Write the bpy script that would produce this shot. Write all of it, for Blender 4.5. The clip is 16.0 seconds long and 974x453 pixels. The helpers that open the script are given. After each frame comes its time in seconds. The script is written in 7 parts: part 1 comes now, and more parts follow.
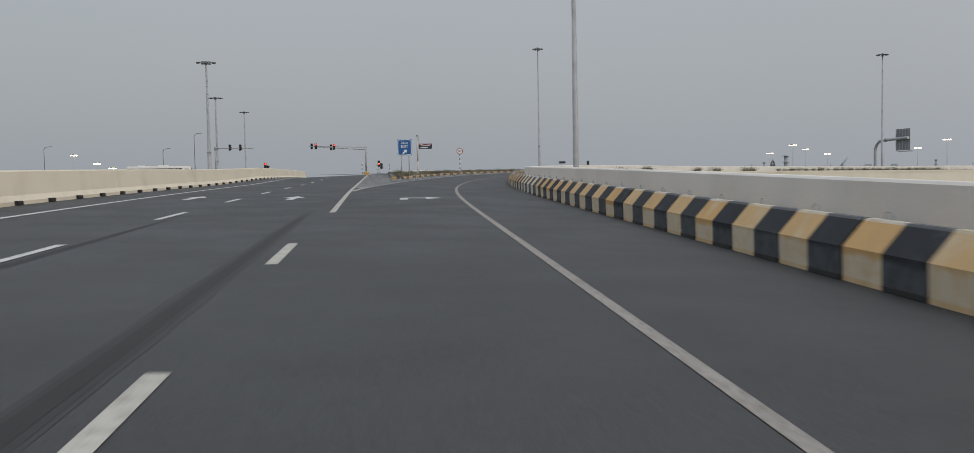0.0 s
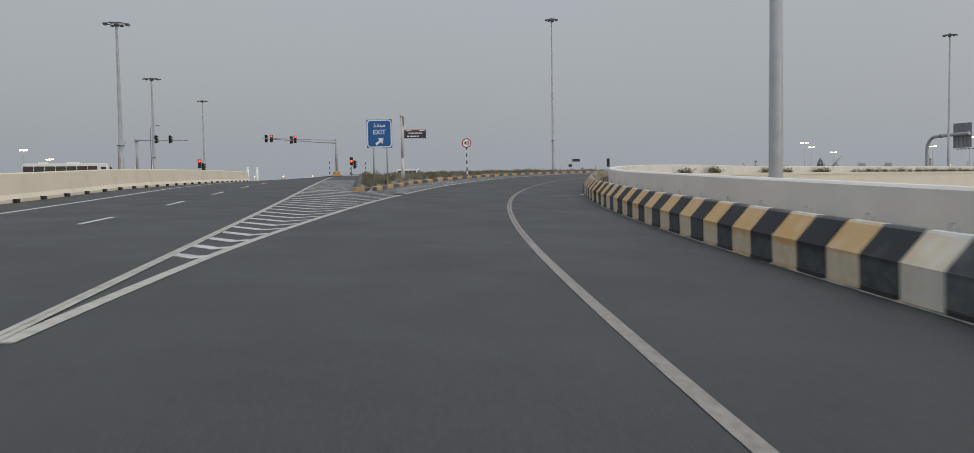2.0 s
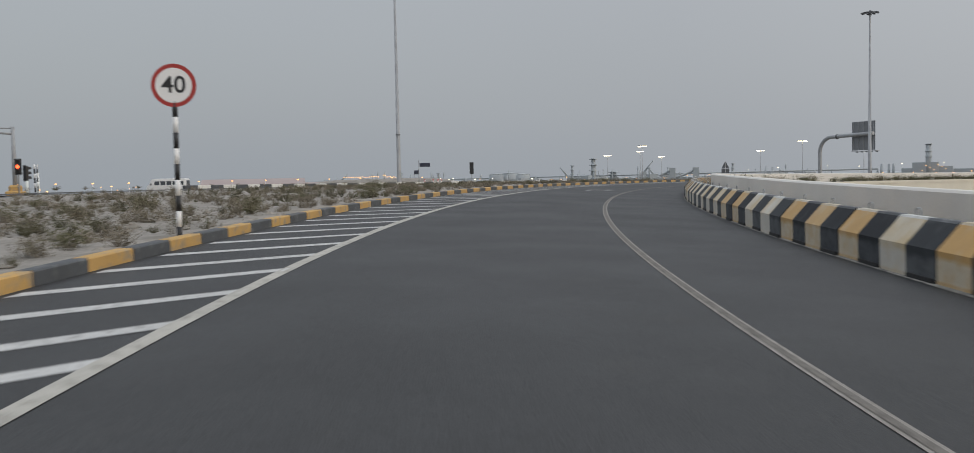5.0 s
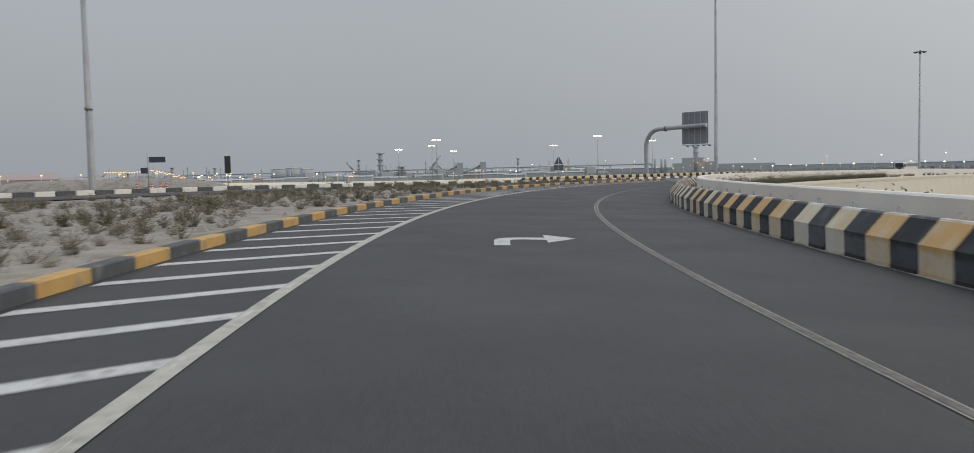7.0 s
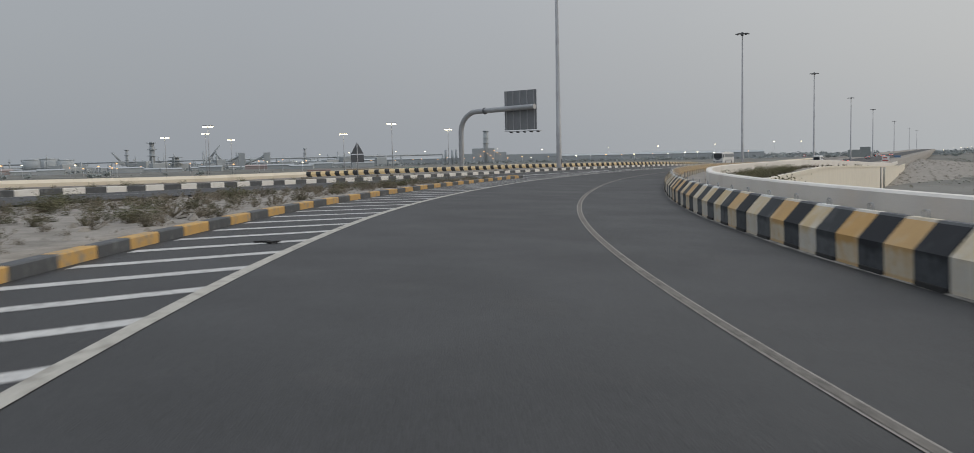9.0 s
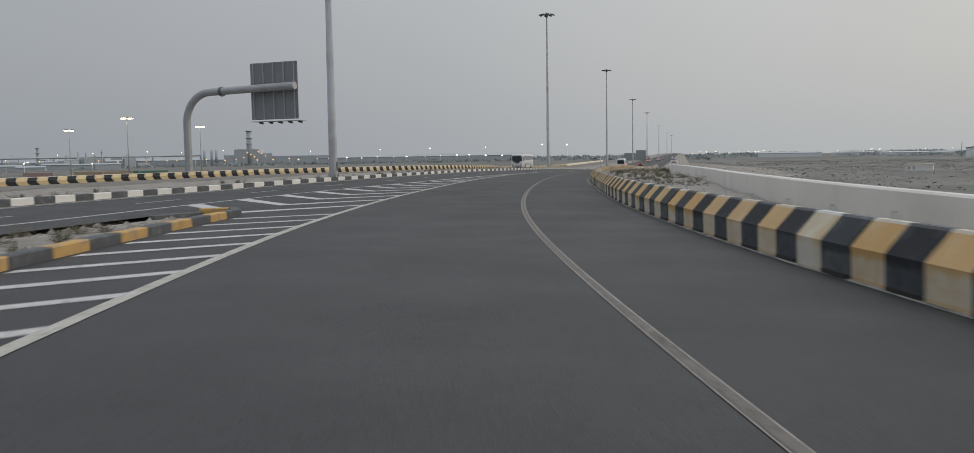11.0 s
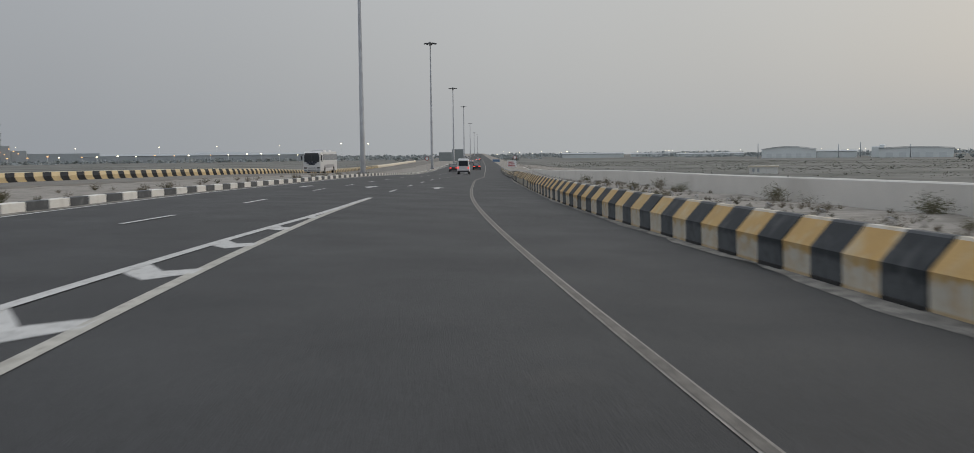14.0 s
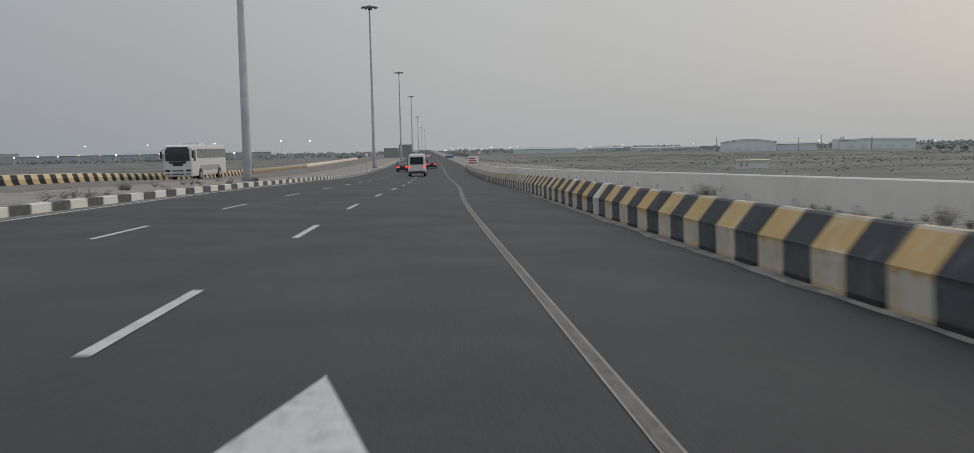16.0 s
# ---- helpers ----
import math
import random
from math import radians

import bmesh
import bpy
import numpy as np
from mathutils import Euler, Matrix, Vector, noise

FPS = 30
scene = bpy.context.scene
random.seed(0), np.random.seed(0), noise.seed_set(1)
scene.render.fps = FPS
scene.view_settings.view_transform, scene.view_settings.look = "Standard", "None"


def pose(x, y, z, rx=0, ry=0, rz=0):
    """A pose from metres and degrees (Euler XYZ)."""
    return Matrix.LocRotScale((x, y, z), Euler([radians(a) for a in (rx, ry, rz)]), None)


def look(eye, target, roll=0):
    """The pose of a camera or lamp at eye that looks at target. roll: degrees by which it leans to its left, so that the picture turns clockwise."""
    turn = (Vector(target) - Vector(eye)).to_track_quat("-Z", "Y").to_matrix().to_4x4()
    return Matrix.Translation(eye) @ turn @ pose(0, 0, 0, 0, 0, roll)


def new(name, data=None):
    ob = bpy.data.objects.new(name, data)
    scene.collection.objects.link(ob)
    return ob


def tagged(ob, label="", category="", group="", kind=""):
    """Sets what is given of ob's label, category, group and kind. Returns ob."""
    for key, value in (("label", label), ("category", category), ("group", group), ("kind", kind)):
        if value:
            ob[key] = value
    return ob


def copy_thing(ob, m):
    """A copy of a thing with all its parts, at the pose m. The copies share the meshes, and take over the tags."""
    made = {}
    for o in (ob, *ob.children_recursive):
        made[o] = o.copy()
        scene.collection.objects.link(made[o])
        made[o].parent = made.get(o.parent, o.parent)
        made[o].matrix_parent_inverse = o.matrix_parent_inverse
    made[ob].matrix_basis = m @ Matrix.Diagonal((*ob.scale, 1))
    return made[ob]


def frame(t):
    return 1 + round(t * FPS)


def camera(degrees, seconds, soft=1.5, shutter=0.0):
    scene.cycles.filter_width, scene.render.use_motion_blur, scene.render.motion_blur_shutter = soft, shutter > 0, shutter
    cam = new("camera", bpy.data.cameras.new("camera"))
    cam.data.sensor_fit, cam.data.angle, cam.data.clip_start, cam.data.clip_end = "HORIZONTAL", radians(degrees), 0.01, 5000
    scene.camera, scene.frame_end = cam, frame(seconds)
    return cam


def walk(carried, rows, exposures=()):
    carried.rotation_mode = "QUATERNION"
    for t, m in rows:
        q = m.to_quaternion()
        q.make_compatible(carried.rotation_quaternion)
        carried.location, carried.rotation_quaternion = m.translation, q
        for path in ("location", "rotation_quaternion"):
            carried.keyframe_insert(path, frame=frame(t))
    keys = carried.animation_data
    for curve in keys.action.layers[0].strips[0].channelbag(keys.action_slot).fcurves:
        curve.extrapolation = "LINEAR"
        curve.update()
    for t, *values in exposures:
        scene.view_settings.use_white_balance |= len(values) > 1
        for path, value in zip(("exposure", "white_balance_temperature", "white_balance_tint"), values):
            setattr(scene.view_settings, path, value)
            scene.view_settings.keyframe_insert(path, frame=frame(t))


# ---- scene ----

CAMROWS = [
    (0, pose(158.346, -141.068, 1.450, 87.116, 1.130, 67.201)),
    (0.5, pose(149.345, -138.137, 1.718, 87.097, 1.205, 67.278)),
    (1, pose(140.690, -135.320, 1.968, 87.076, 1.166, 67.252)),
    (1.5, pose(132.339, -132.557, 2.187, 87.004, 1.082, 66.853)),
    (2, pose(124.198, -129.774, 2.374, 86.915, 0.927, 66.199)),
    (2.5, pose(116.155, -126.871, 2.541, 86.819, 0.722, 65.085)),
    (3, pose(108.121, -123.754, 2.697, 86.749, 0.621, 63.598)),
    (3.5, pose(100.062, -120.344, 2.857, 86.710, 0.553, 61.751)),
    (4, pose(91.994, -116.627, 3.036, 86.915, 0.757, 59.975)),
    (4.5, pose(84.002, -112.549, 3.242, 87.028, 1.011, 57.429)),
    (5, pose(76.215, -108.044, 3.459, 87.013, 1.186, 54.195)),
    (5.5, pose(68.742, -103.111, 3.666, 86.896, 1.232, 50.753)),
    (6, pose(61.655, -97.792, 3.849, 86.811, 1.237, 47.290)),
    (6.5, pose(54.987, -92.130, 4.003, 86.605, 1.298, 43.856)),
    (7, pose(48.742, -86.131, 4.126, 86.360, 1.264, 40.316)),
    (7.5, pose(42.898, -79.780, 4.215, 86.122, 1.197, 36.775)),
    (8, pose(37.410, -73.034, 4.261, 85.837, 1.252, 33.296)),
    (8.5, pose(32.229, -65.832, 4.265, 85.609, 1.332, 29.913)),
    (9, pose(27.318, -58.106, 4.249, 85.448, 1.272, 26.635)),
    (9.5, pose(22.752, -49.762, 4.236, 85.575, 1.329, 22.611)),
    (10, pose(18.672, -40.754, 4.225, 85.529, 1.358, 18.103)),
    (10.5, pose(15.127, -31.142, 4.197, 85.393, 1.231, 14.138)),
    (11, pose(11.985, -21.070, 4.143, 85.298, 0.947, 11.746)),
    (11.5, pose(9.074, -10.679, 4.076, 85.369, 0.605, 10.457)),
    (12, pose(6.561, 0.000, 4.009, 85.324, 0.269, 7.427)),
    (12.5, pose(4.548, 10.921, 3.948, 85.377, 0.277, 4.748)),
    (13, pose(2.988, 22.025, 3.886, 85.301, 0.372, 2.435)),
    (13.5, pose(1.832, 33.259, 3.812, 85.205, 0.469, 0.404)),
    (14, pose(1.027, 44.571, 3.722, 85.120, 0.614, -1.279)),
    (14.5, pose(0.504, 55.900, 3.615, 85.050, 0.800, -2.559)),
    (15, pose(0.192, 67.191, 3.489, 84.974, 0.978, -3.508)),
    (15.5, pose(0.037, 78.399, 3.350, 84.900, 1.113, -4.214)),
    (16, pose(0.000, 89.499, 3.205, 84.832, 1.160, -4.755)),
]
cam = camera(58.0, 16.0, soft=0.7, shutter=0.2)
walk(cam, CAMROWS, exposures=[(0.0, 0.26), (7.0, 0.27), (8.5, 0.31), (9.0, 0.15), (11.5, 0.14), (13.5, 0.03), (16.0, 0.0)])

# ---- world and light: an overcast dusk, brighter towards the low sun behind the cloud ----
SUN_AZ = radians(62)          # from +y to the right
SUN_EL = radians(14)
world = bpy.data.worlds.new("overcast_dusk")
scene.world = world
world.use_nodes = True
wn = world.node_tree
wn.nodes.clear()


def wnode(kind, **sets):
    n = wn.nodes.new(kind)
    for k, v in sets.items():
        if k == "operation":
            n.operation = v
        elif k == "blend_type":
            n.blend_type = v
        elif k == "data_type":
            n.data_type = v
    return n


sky = wnode("ShaderNodeTexSky")
sky.sky_type = "NISHITA"
sky.sun_disc = False
sky.sun_elevation = SUN_EL
sky.sun_rotation = SUN_AZ
sky.air_density, sky.dust_density, sky.ozone_density = 1.5, 6.0, 1.0
coord = wnode("ShaderNodeTexCoord")
sep = wnode("ShaderNodeSeparateXYZ")
wn.links.new(coord.outputs["Generated"], sep.inputs[0])
elev = wnode("ShaderNodeValToRGB")
elev.color_ramp.elements[0].position, elev.color_ramp.elements[0].color = 0.0, (0.314, 0.328, 0.342, 1)
elev.color_ramp.elements[1].position, elev.color_ramp.elements[1].color = 1.0, (0.86, 0.89, 0.94, 1)
mid = elev.color_ramp.elements.new(0.28)
mid.color = (0.385, 0.392, 0.408, 1)
wn.links.new(sep.outputs["Z"], elev.inputs[0])
dot = wnode("ShaderNodeVectorMath", operation="DOT_PRODUCT")
wn.links.new(coord.outputs["Generated"], dot.inputs[0])
dot.inputs[1].default_value = (math.sin(SUN_AZ), math.cos(SUN_AZ), 0.25)
glow = wnode("ShaderNodeValToRGB")
glow.color_ramp.elements[0].position, glow.color_ramp.elements[0].color = 0.0, (0.81, 0.85, 0.885, 1)
glow.color_ramp.elements[1].position, glow.color_ramp.elements[1].color = 1.0, (1.37, 1.34, 1.265, 1)
for pos_, col_ in ((0.24, (0.85, 0.884, 0.926, 1)), (0.40, (0.885, 0.913, 0.955, 1)), (0.54, (0.97, 0.99, 1.022, 1)), (0.77, (1.26, 1.255, 1.235, 1))):
    glow.color_ramp.elements.new(pos_).color = col_
half = wnode("ShaderNodeMath", operation="MULTIPLY_ADD")
half.inputs[1].default_value, half.inputs[2].default_value = 0.5, 0.5
wn.links.new(dot.outputs["Value"], half.inputs[0])
wn.links.new(half.outputs[0], glow.inputs[0])
mul = wnode("ShaderNodeMix", data_type="RGBA", blend_type="MULTIPLY")
mul.inputs[0].default_value = 1.0
wn.links.new(elev.outputs[0], mul.inputs[6])
wn.links.new(glow.outputs[0], mul.inputs[7])
cloudn = wnode("ShaderNodeTexNoise")
cloudn.inputs["Scale"].default_value = 2.2
cloudn.inputs["Detail"].default_value = 3.0
wn.links.new(coord.outputs["Generated"], cloudn.inputs["Vector"])
cl = wnode("ShaderNodeMapRange")
cl.inputs[3].default_value, cl.inputs[4].default_value = 0.96, 1.04
wn.links.new(cloudn.outputs["Fac"], cl.inputs[0])
mul2 = wnode("ShaderNodeMix", data_type="RGBA", blend_type="MULTIPLY")
mul2.inputs[0].default_value = 1.0
wn.links.new(mul.outputs[2], mul2.inputs[6])
wn.links.new(cl.outputs[0], mul2.inputs[7])
bg_sky, bg_cloud, add = wnode("ShaderNodeBackground"), wnode("ShaderNodeBackground"), wnode("ShaderNodeAddShader")
bg_sky.inputs[1].default_value = 0.012
bg_cloud.inputs[1].default_value = 1.0
wn.links.new(sky.outputs[0], bg_sky.inputs[0])
wn.links.new(mul2.outputs[2], bg_cloud.inputs[0])
wn.links.new(bg_sky.outputs[0], add.inputs[0])
wn.links.new(bg_cloud.outputs[0], add.inputs[1])
wout = wnode("ShaderNodeOutputWorld")
wn.links.new(add.outputs[0], wout.inputs[0])

sun_data = bpy.data.lights.new("sun", "SUN")
sun_data.energy, sun_data.angle, sun_data.color = 0.38, radians(25), (1.0, 0.93, 0.84)
sun = new("sun", sun_data)
sun.matrix_world = look((0, 0, 60), (-60 * math.sin(SUN_AZ), -60 * math.cos(SUN_AZ), 60 - 60 * math.tan(SUN_EL)))


# ---- materials ----
def material(name, color, rough=0.8, metal=0.0, vary=0.12, scale=3.0, fine=60.0, bump=0.15, stain=None, stain_at=(0.55, 0.75),
             stain_scale=0.6, rand=0.0, rand_color=None, emit=0.0, emit_color=None, alpha=1.0, spec=0.5, stretch=(1, 1, 1), foot=None):
    """Base colour with coarse and fine variation, optional stains of another colour, paint scuffed off the foot, variation by object, and a fine bump."""
    m = bpy.data.materials.new(name)
    m.use_nodes = True
    t = m.node_tree
    b = t.nodes["Principled BSDF"]
    b.inputs["Roughness"].default_value, b.inputs["Metallic"].default_value = rough, metal
    b.inputs["Specular IOR Level"].default_value = spec
    if emit:
        b.inputs["Base Color"].default_value = (*color, 1)
        b.inputs["Emission Color"].default_value = (*(emit_color or color), 1)
        b.inputs["Emission Strength"].default_value = emit
        return m
    tc = t.nodes.new("ShaderNodeTexCoord")
    mp = t.nodes.new("ShaderNodeMapping")
    mp.inputs["Scale"].default_value = stretch
    geo = t.nodes.new("ShaderNodeNewGeometry")
    t.links.new(geo.outputs["Position"], mp.inputs[0])
    n1, n2 = t.nodes.new("ShaderNodeTexNoise"), t.nodes.new("ShaderNodeTexNoise")
    for n, s, d in ((n1, scale, 5.0), (n2, fine, 2.0)):
        n.inputs["Scale"].default_value, n.inputs["Detail"].default_value = s, d
        t.links.new(mp.outputs[0], n.inputs["Vector"])
    mr = t.nodes.new("ShaderNodeMath")
    mr.operation = "ADD"
    t.links.new(n1.outputs["Fac"], mr.inputs[0])
    t.links.new(n2.outputs["Fac"], mr.inputs[1])
    rng = t.nodes.new("ShaderNodeMapRange")
    rng.inputs[1].default_value, rng.inputs[2].default_value = 0.6, 1.4
    rng.inputs[3].default_value, rng.inputs[4].default_value = 1 - vary, 1 + vary
    t.links.new(mr.outputs[0], rng.inputs[0])
    base = t.nodes.new("ShaderNodeRGB")
    base.outputs[0].default_value = (*color, 1)
    col = base.outputs[0]
    if rand_color:
        oi = t.nodes.new("ShaderNodeObjectInfo")
        mx = t.nodes.new("ShaderNodeMix")
        mx.data_type = "RGBA"
        pw = t.nodes.new("ShaderNodeMath")
        pw.operation = "MULTIPLY"
        pw.inputs[1].default_value = rand
        t.links.new(oi.outputs["Random"], pw.inputs[0])
        t.links.new(pw.outputs[0], mx.inputs[0])
        t.links.new(col, mx.inputs[6])
        mx.inputs[7].default_value = (*rand_color, 1)
        col = mx.outputs[2]
    if stain:
        ns = t.nodes.new("ShaderNodeTexNoise")
        ns.inputs["Scale"].default_value, ns.inputs["Detail"].default_value = stain_scale, 8.0
        t.links.new(mp.outputs[0], ns.inputs["Vector"])
        rs = t.nodes.new("ShaderNodeMapRange")
        rs.inputs[1].default_value, rs.inputs[2].default_value = stain_at
        t.links.new(ns.outputs["Fac"], rs.inputs[0])
        mx = t.nodes.new("ShaderNodeMix")
        mx.data_type = "RGBA"
        t.links.new(rs.outputs[0], mx.inputs[0])
        t.links.new(col, mx.inputs[6])
        mx.inputs[7].default_value = (*stain, 1)
        col = mx.outputs[2]
    if foot:
        # splashed dust and scuffed paint below the knee, to a height that differs from object to object, over a clean rim
        sp = t.nodes.new("ShaderNodeSeparateXYZ")
        t.links.new(tc.outputs["Object"], sp.inputs[0])
        rag, own = t.nodes.new("ShaderNodeTexNoise"), t.nodes.new("ShaderNodeObjectInfo")
        rag.inputs["Scale"].default_value, rag.inputs["Detail"].default_value = 6.0, 7.0
        t.links.new(geo.outputs["Position"], rag.inputs["Vector"])

        def calc(op, one, two, three=None):
            n = t.nodes.new("ShaderNodeMath")
            n.operation = op
            for i, v in enumerate((one, two, three)):
                if isinstance(v, float):
                    n.inputs[i].default_value = v
                elif v:
                    t.links.new(v, n.inputs[i])
            return n.outputs[0]

        def between(v, lo, hi, first, last):
            n = t.nodes.new("ShaderNodeMapRange")
            for i, q in enumerate((lo, hi, first, last)):
                n.inputs[i + 1].default_value = q
            t.links.new(v, n.inputs[0])
            return n.outputs[0]

        edge = calc("MULTIPLY_ADD", own.outputs["Random"], -0.10, calc("MULTIPLY_ADD", rag.outputs["Fac"], -foot[2], sp.outputs["Z"]))
        top = foot[1] - 0.05 - foot[2] / 2
        worn = calc("MULTIPLY", between(edge, top - 0.05, top + 0.03, foot[3], 0.0), between(sp.outputs["Z"], 0.05, 0.08, 0.35, 1.0))
        worn = calc("MULTIPLY", worn, between(rag.outputs["Fac"], 0.36, 0.56, 0.55, 1.0))
        mx = t.nodes.new("ShaderNodeMix")
        mx.data_type = "RGBA"
        t.links.new(worn, mx.inputs[0])
        t.links.new(col, mx.inputs[6])
        mx.inputs[7].default_value = (*foot[0], 1)
        col = mx.outputs[2]
    ml = t.nodes.new("ShaderNodeMix")
    ml.data_type, ml.blend_type = "RGBA", "MULTIPLY"
    ml.inputs[0].default_value = 1.0
    t.links.new(col, ml.inputs[6])
    t.links.new(rng.outputs[0], ml.inputs[7])
    t.links.new(ml.outputs[2], b.inputs["Base Color"])
    if bump:
        bp = t.nodes.new("ShaderNodeBump")
        bp.inputs["Strength"].default_value, bp.inputs["Distance"].default_value = bump, 0.01
        t.links.new(n2.outputs["Fac"], bp.inputs["Height"])
        t.links.new(bp.outputs[0], b.inputs["Normal"])
    return m


M = {}


def asphalt_material(name):
    """Dark bitumen with pale and dark stones, long faint streaks of traffic, patches and a little dust."""
    m = bpy.data.materials.new(name)
    m.use_nodes = True
    t = m.node_tree
    b = t.nodes["Principled BSDF"]
    geo = t.nodes.new("ShaderNodeNewGeometry")

    def noise_at(scale, detail=3.0):
        n = t.nodes.new("ShaderNodeTexNoise")
        n.inputs["Scale"].default_value, n.inputs["Detail"].default_value = scale, detail
        t.links.new(geo.outputs["Position"], n.inputs["Vector"])
        return n.outputs["Fac"]

    def ramp(fac, a, b_, lo, hi):
        r = t.nodes.new("ShaderNodeMapRange")
        r.inputs[1].default_value, r.inputs[2].default_value = a, b_
        r.inputs[3].default_value, r.inputs[4].default_value = lo, hi
        t.links.new(fac, r.inputs[0])
        return r.outputs[0]

    def times(a, c):
        n = t.nodes.new("ShaderNodeMath")
        n.operation = "MULTIPLY"
        t.links.new(a, n.inputs[0])
        t.links.new(c, n.inputs[1])
        return n.outputs[0]

    vor = t.nodes.new("ShaderNodeTexVoronoi")
    vor.inputs["Scale"].default_value = 70.0
    t.links.new(geo.outputs["Position"], vor.inputs["Vector"])
    hue = t.nodes.new("ShaderNodeSeparateColor")
    t.links.new(vor.outputs["Color"], hue.inputs[0])
    stones = ramp(hue.outputs[0], 0.0, 1.0, 0.55, 1.5)
    mid_ = ramp(noise_at(7.0, 6.0), 0.3, 0.7, 0.9, 1.1)
    patch = ramp(noise_at(0.13, 5.0), 0.35, 0.68, 0.92, 1.08)
    f = times(times(stones, mid_), patch)
    dust = ramp(noise_at(0.9, 8.0), 0.62, 0.82, 0.0, 0.3)
    mx = t.nodes.new("ShaderNodeMix")
    mx.data_type = "RGBA"
    mx.inputs[6].default_value = (0.0285, 0.0293, 0.031, 1)
    mx.inputs[7].default_value = (0.062, 0.058, 0.053, 1)
    t.links.new(dust, mx.inputs[0])
    ml = t.nodes.new("ShaderNodeMix")
    ml.data_type, ml.blend_type = "RGBA", "MULTIPLY"
    ml.inputs[0].default_value = 1.0
    t.links.new(mx.outputs[2], ml.inputs[6])
    t.links.new(f, ml.inputs[7])
    t.links.new(ml.outputs[2], b.inputs["Base Color"])
    t.links.new(ramp(noise_at(0.5, 3.0), 0.3, 0.7, 0.60, 0.70), b.inputs["Roughness"])
    # base and specular fall with y, putting the highway's dimmer look into the material
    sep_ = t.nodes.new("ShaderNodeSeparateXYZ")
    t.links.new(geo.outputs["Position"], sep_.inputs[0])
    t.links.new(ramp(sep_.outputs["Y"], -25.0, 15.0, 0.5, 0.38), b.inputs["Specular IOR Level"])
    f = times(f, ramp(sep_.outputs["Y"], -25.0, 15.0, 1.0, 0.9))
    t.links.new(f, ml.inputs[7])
    bp = t.nodes.new("ShaderNodeBump")
    bp.inputs["Strength"].default_value, bp.inputs["Distance"].default_value = 0.5, 0.006
    t.links.new(vor.outputs["Distance"], bp.inputs["Height"])
    t.links.new(bp.outputs[0], b.inputs["Normal"])
    return m


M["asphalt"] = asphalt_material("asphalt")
M["road_dusty"] = material("sandy_asphalt", (0.175, 0.163, 0.145), 0.9, vary=0.22, scale=0.8, fine=30, bump=0.3, stain=(0.11, 0.105, 0.098), stain_at=(0.5, 0.7), stain_scale=0.5)
M["tyre_track"] = material("tyre_track", (0.014, 0.014, 0.015), 0.8, vary=0.3, scale=1.2, fine=60)
M["tyre_soft"] = material("tyre_track_soft", (0.019, 0.0195, 0.0205), 0.75, vary=0.3, scale=1.2, fine=60)
M["tyre_faint"] = material("tyre_track_faint", (0.024, 0.0245, 0.026), 0.72, vary=0.3, scale=1.2, fine=60)
M["line_white"] = material("line_white", (0.50, 0.50, 0.49), 0.7, vary=0.16, scale=2.0, fine=40, stain=(0.29, 0.285, 0.28), stain_at=(0.52, 0.72), stain_scale=9.0)
M["line_aged"] = material("line_aged", (0.43, 0.415, 0.375), 0.75, vary=0.18, scale=2.5, fine=40, stain=(0.27, 0.255, 0.225), stain_at=(0.48, 0.72), stain_scale=7.0)
M["line_worn"] = material("line_worn", (0.275, 0.258, 0.235), 0.75, vary=0.2, scale=3.0, fine=40, stain=(0.175, 0.16, 0.14), stain_at=(0.44, 0.66), stain_scale=14.0)
M["line_core"] = material("line_worn_core", (0.165, 0.152, 0.135), 0.8, vary=0.3, scale=3.0, fine=40, stain=(0.085, 0.078, 0.07), stain_at=(0.45, 0.62), stain_scale=12.0)
M["sand"] = material("sand", (0.272, 0.252, 0.226), 0.95, vary=0.28, scale=2.2, fine=14, bump=0.9, stain=(0.20, 0.185, 0.162), stain_at=(0.47, 0.66), stain_scale=0.9)
M["dust"] = material("pale_dust", (0.235, 0.222, 0.20), 0.95, vary=0.3, scale=4.0, fine=30, bump=0.5, stain=(0.13, 0.125, 0.115), stain_at=(0.45, 0.6), stain_scale=3.0)
M["dirt"] = material("dirt", (0.165, 0.163, 0.15), 0.95, vary=0.22, scale=0.03, fine=0.4, bump=0.3, stain=(0.098, 0.102, 0.088), stain_at=(0.44, 0.62), stain_scale=0.02)
M["concrete"] = material("concrete", (0.69, 0.665, 0.625), 0.85, vary=0.07, scale=0.7, fine=30, stain=(0.585, 0.56, 0.52), stain_at=(0.5, 0.8), stain_scale=0.3)
M["cream"] = material("cream_paint", (0.66, 0.60, 0.49), 0.75, vary=0.06, scale=0.6, fine=30, stain=(0.55, 0.49, 0.39), stain_at=(0.55, 0.8), stain_scale=0.5)
M["panel"] = material("cream_panel", (0.69, 0.645, 0.55), 0.8, vary=0.07, scale=0.4, fine=20)
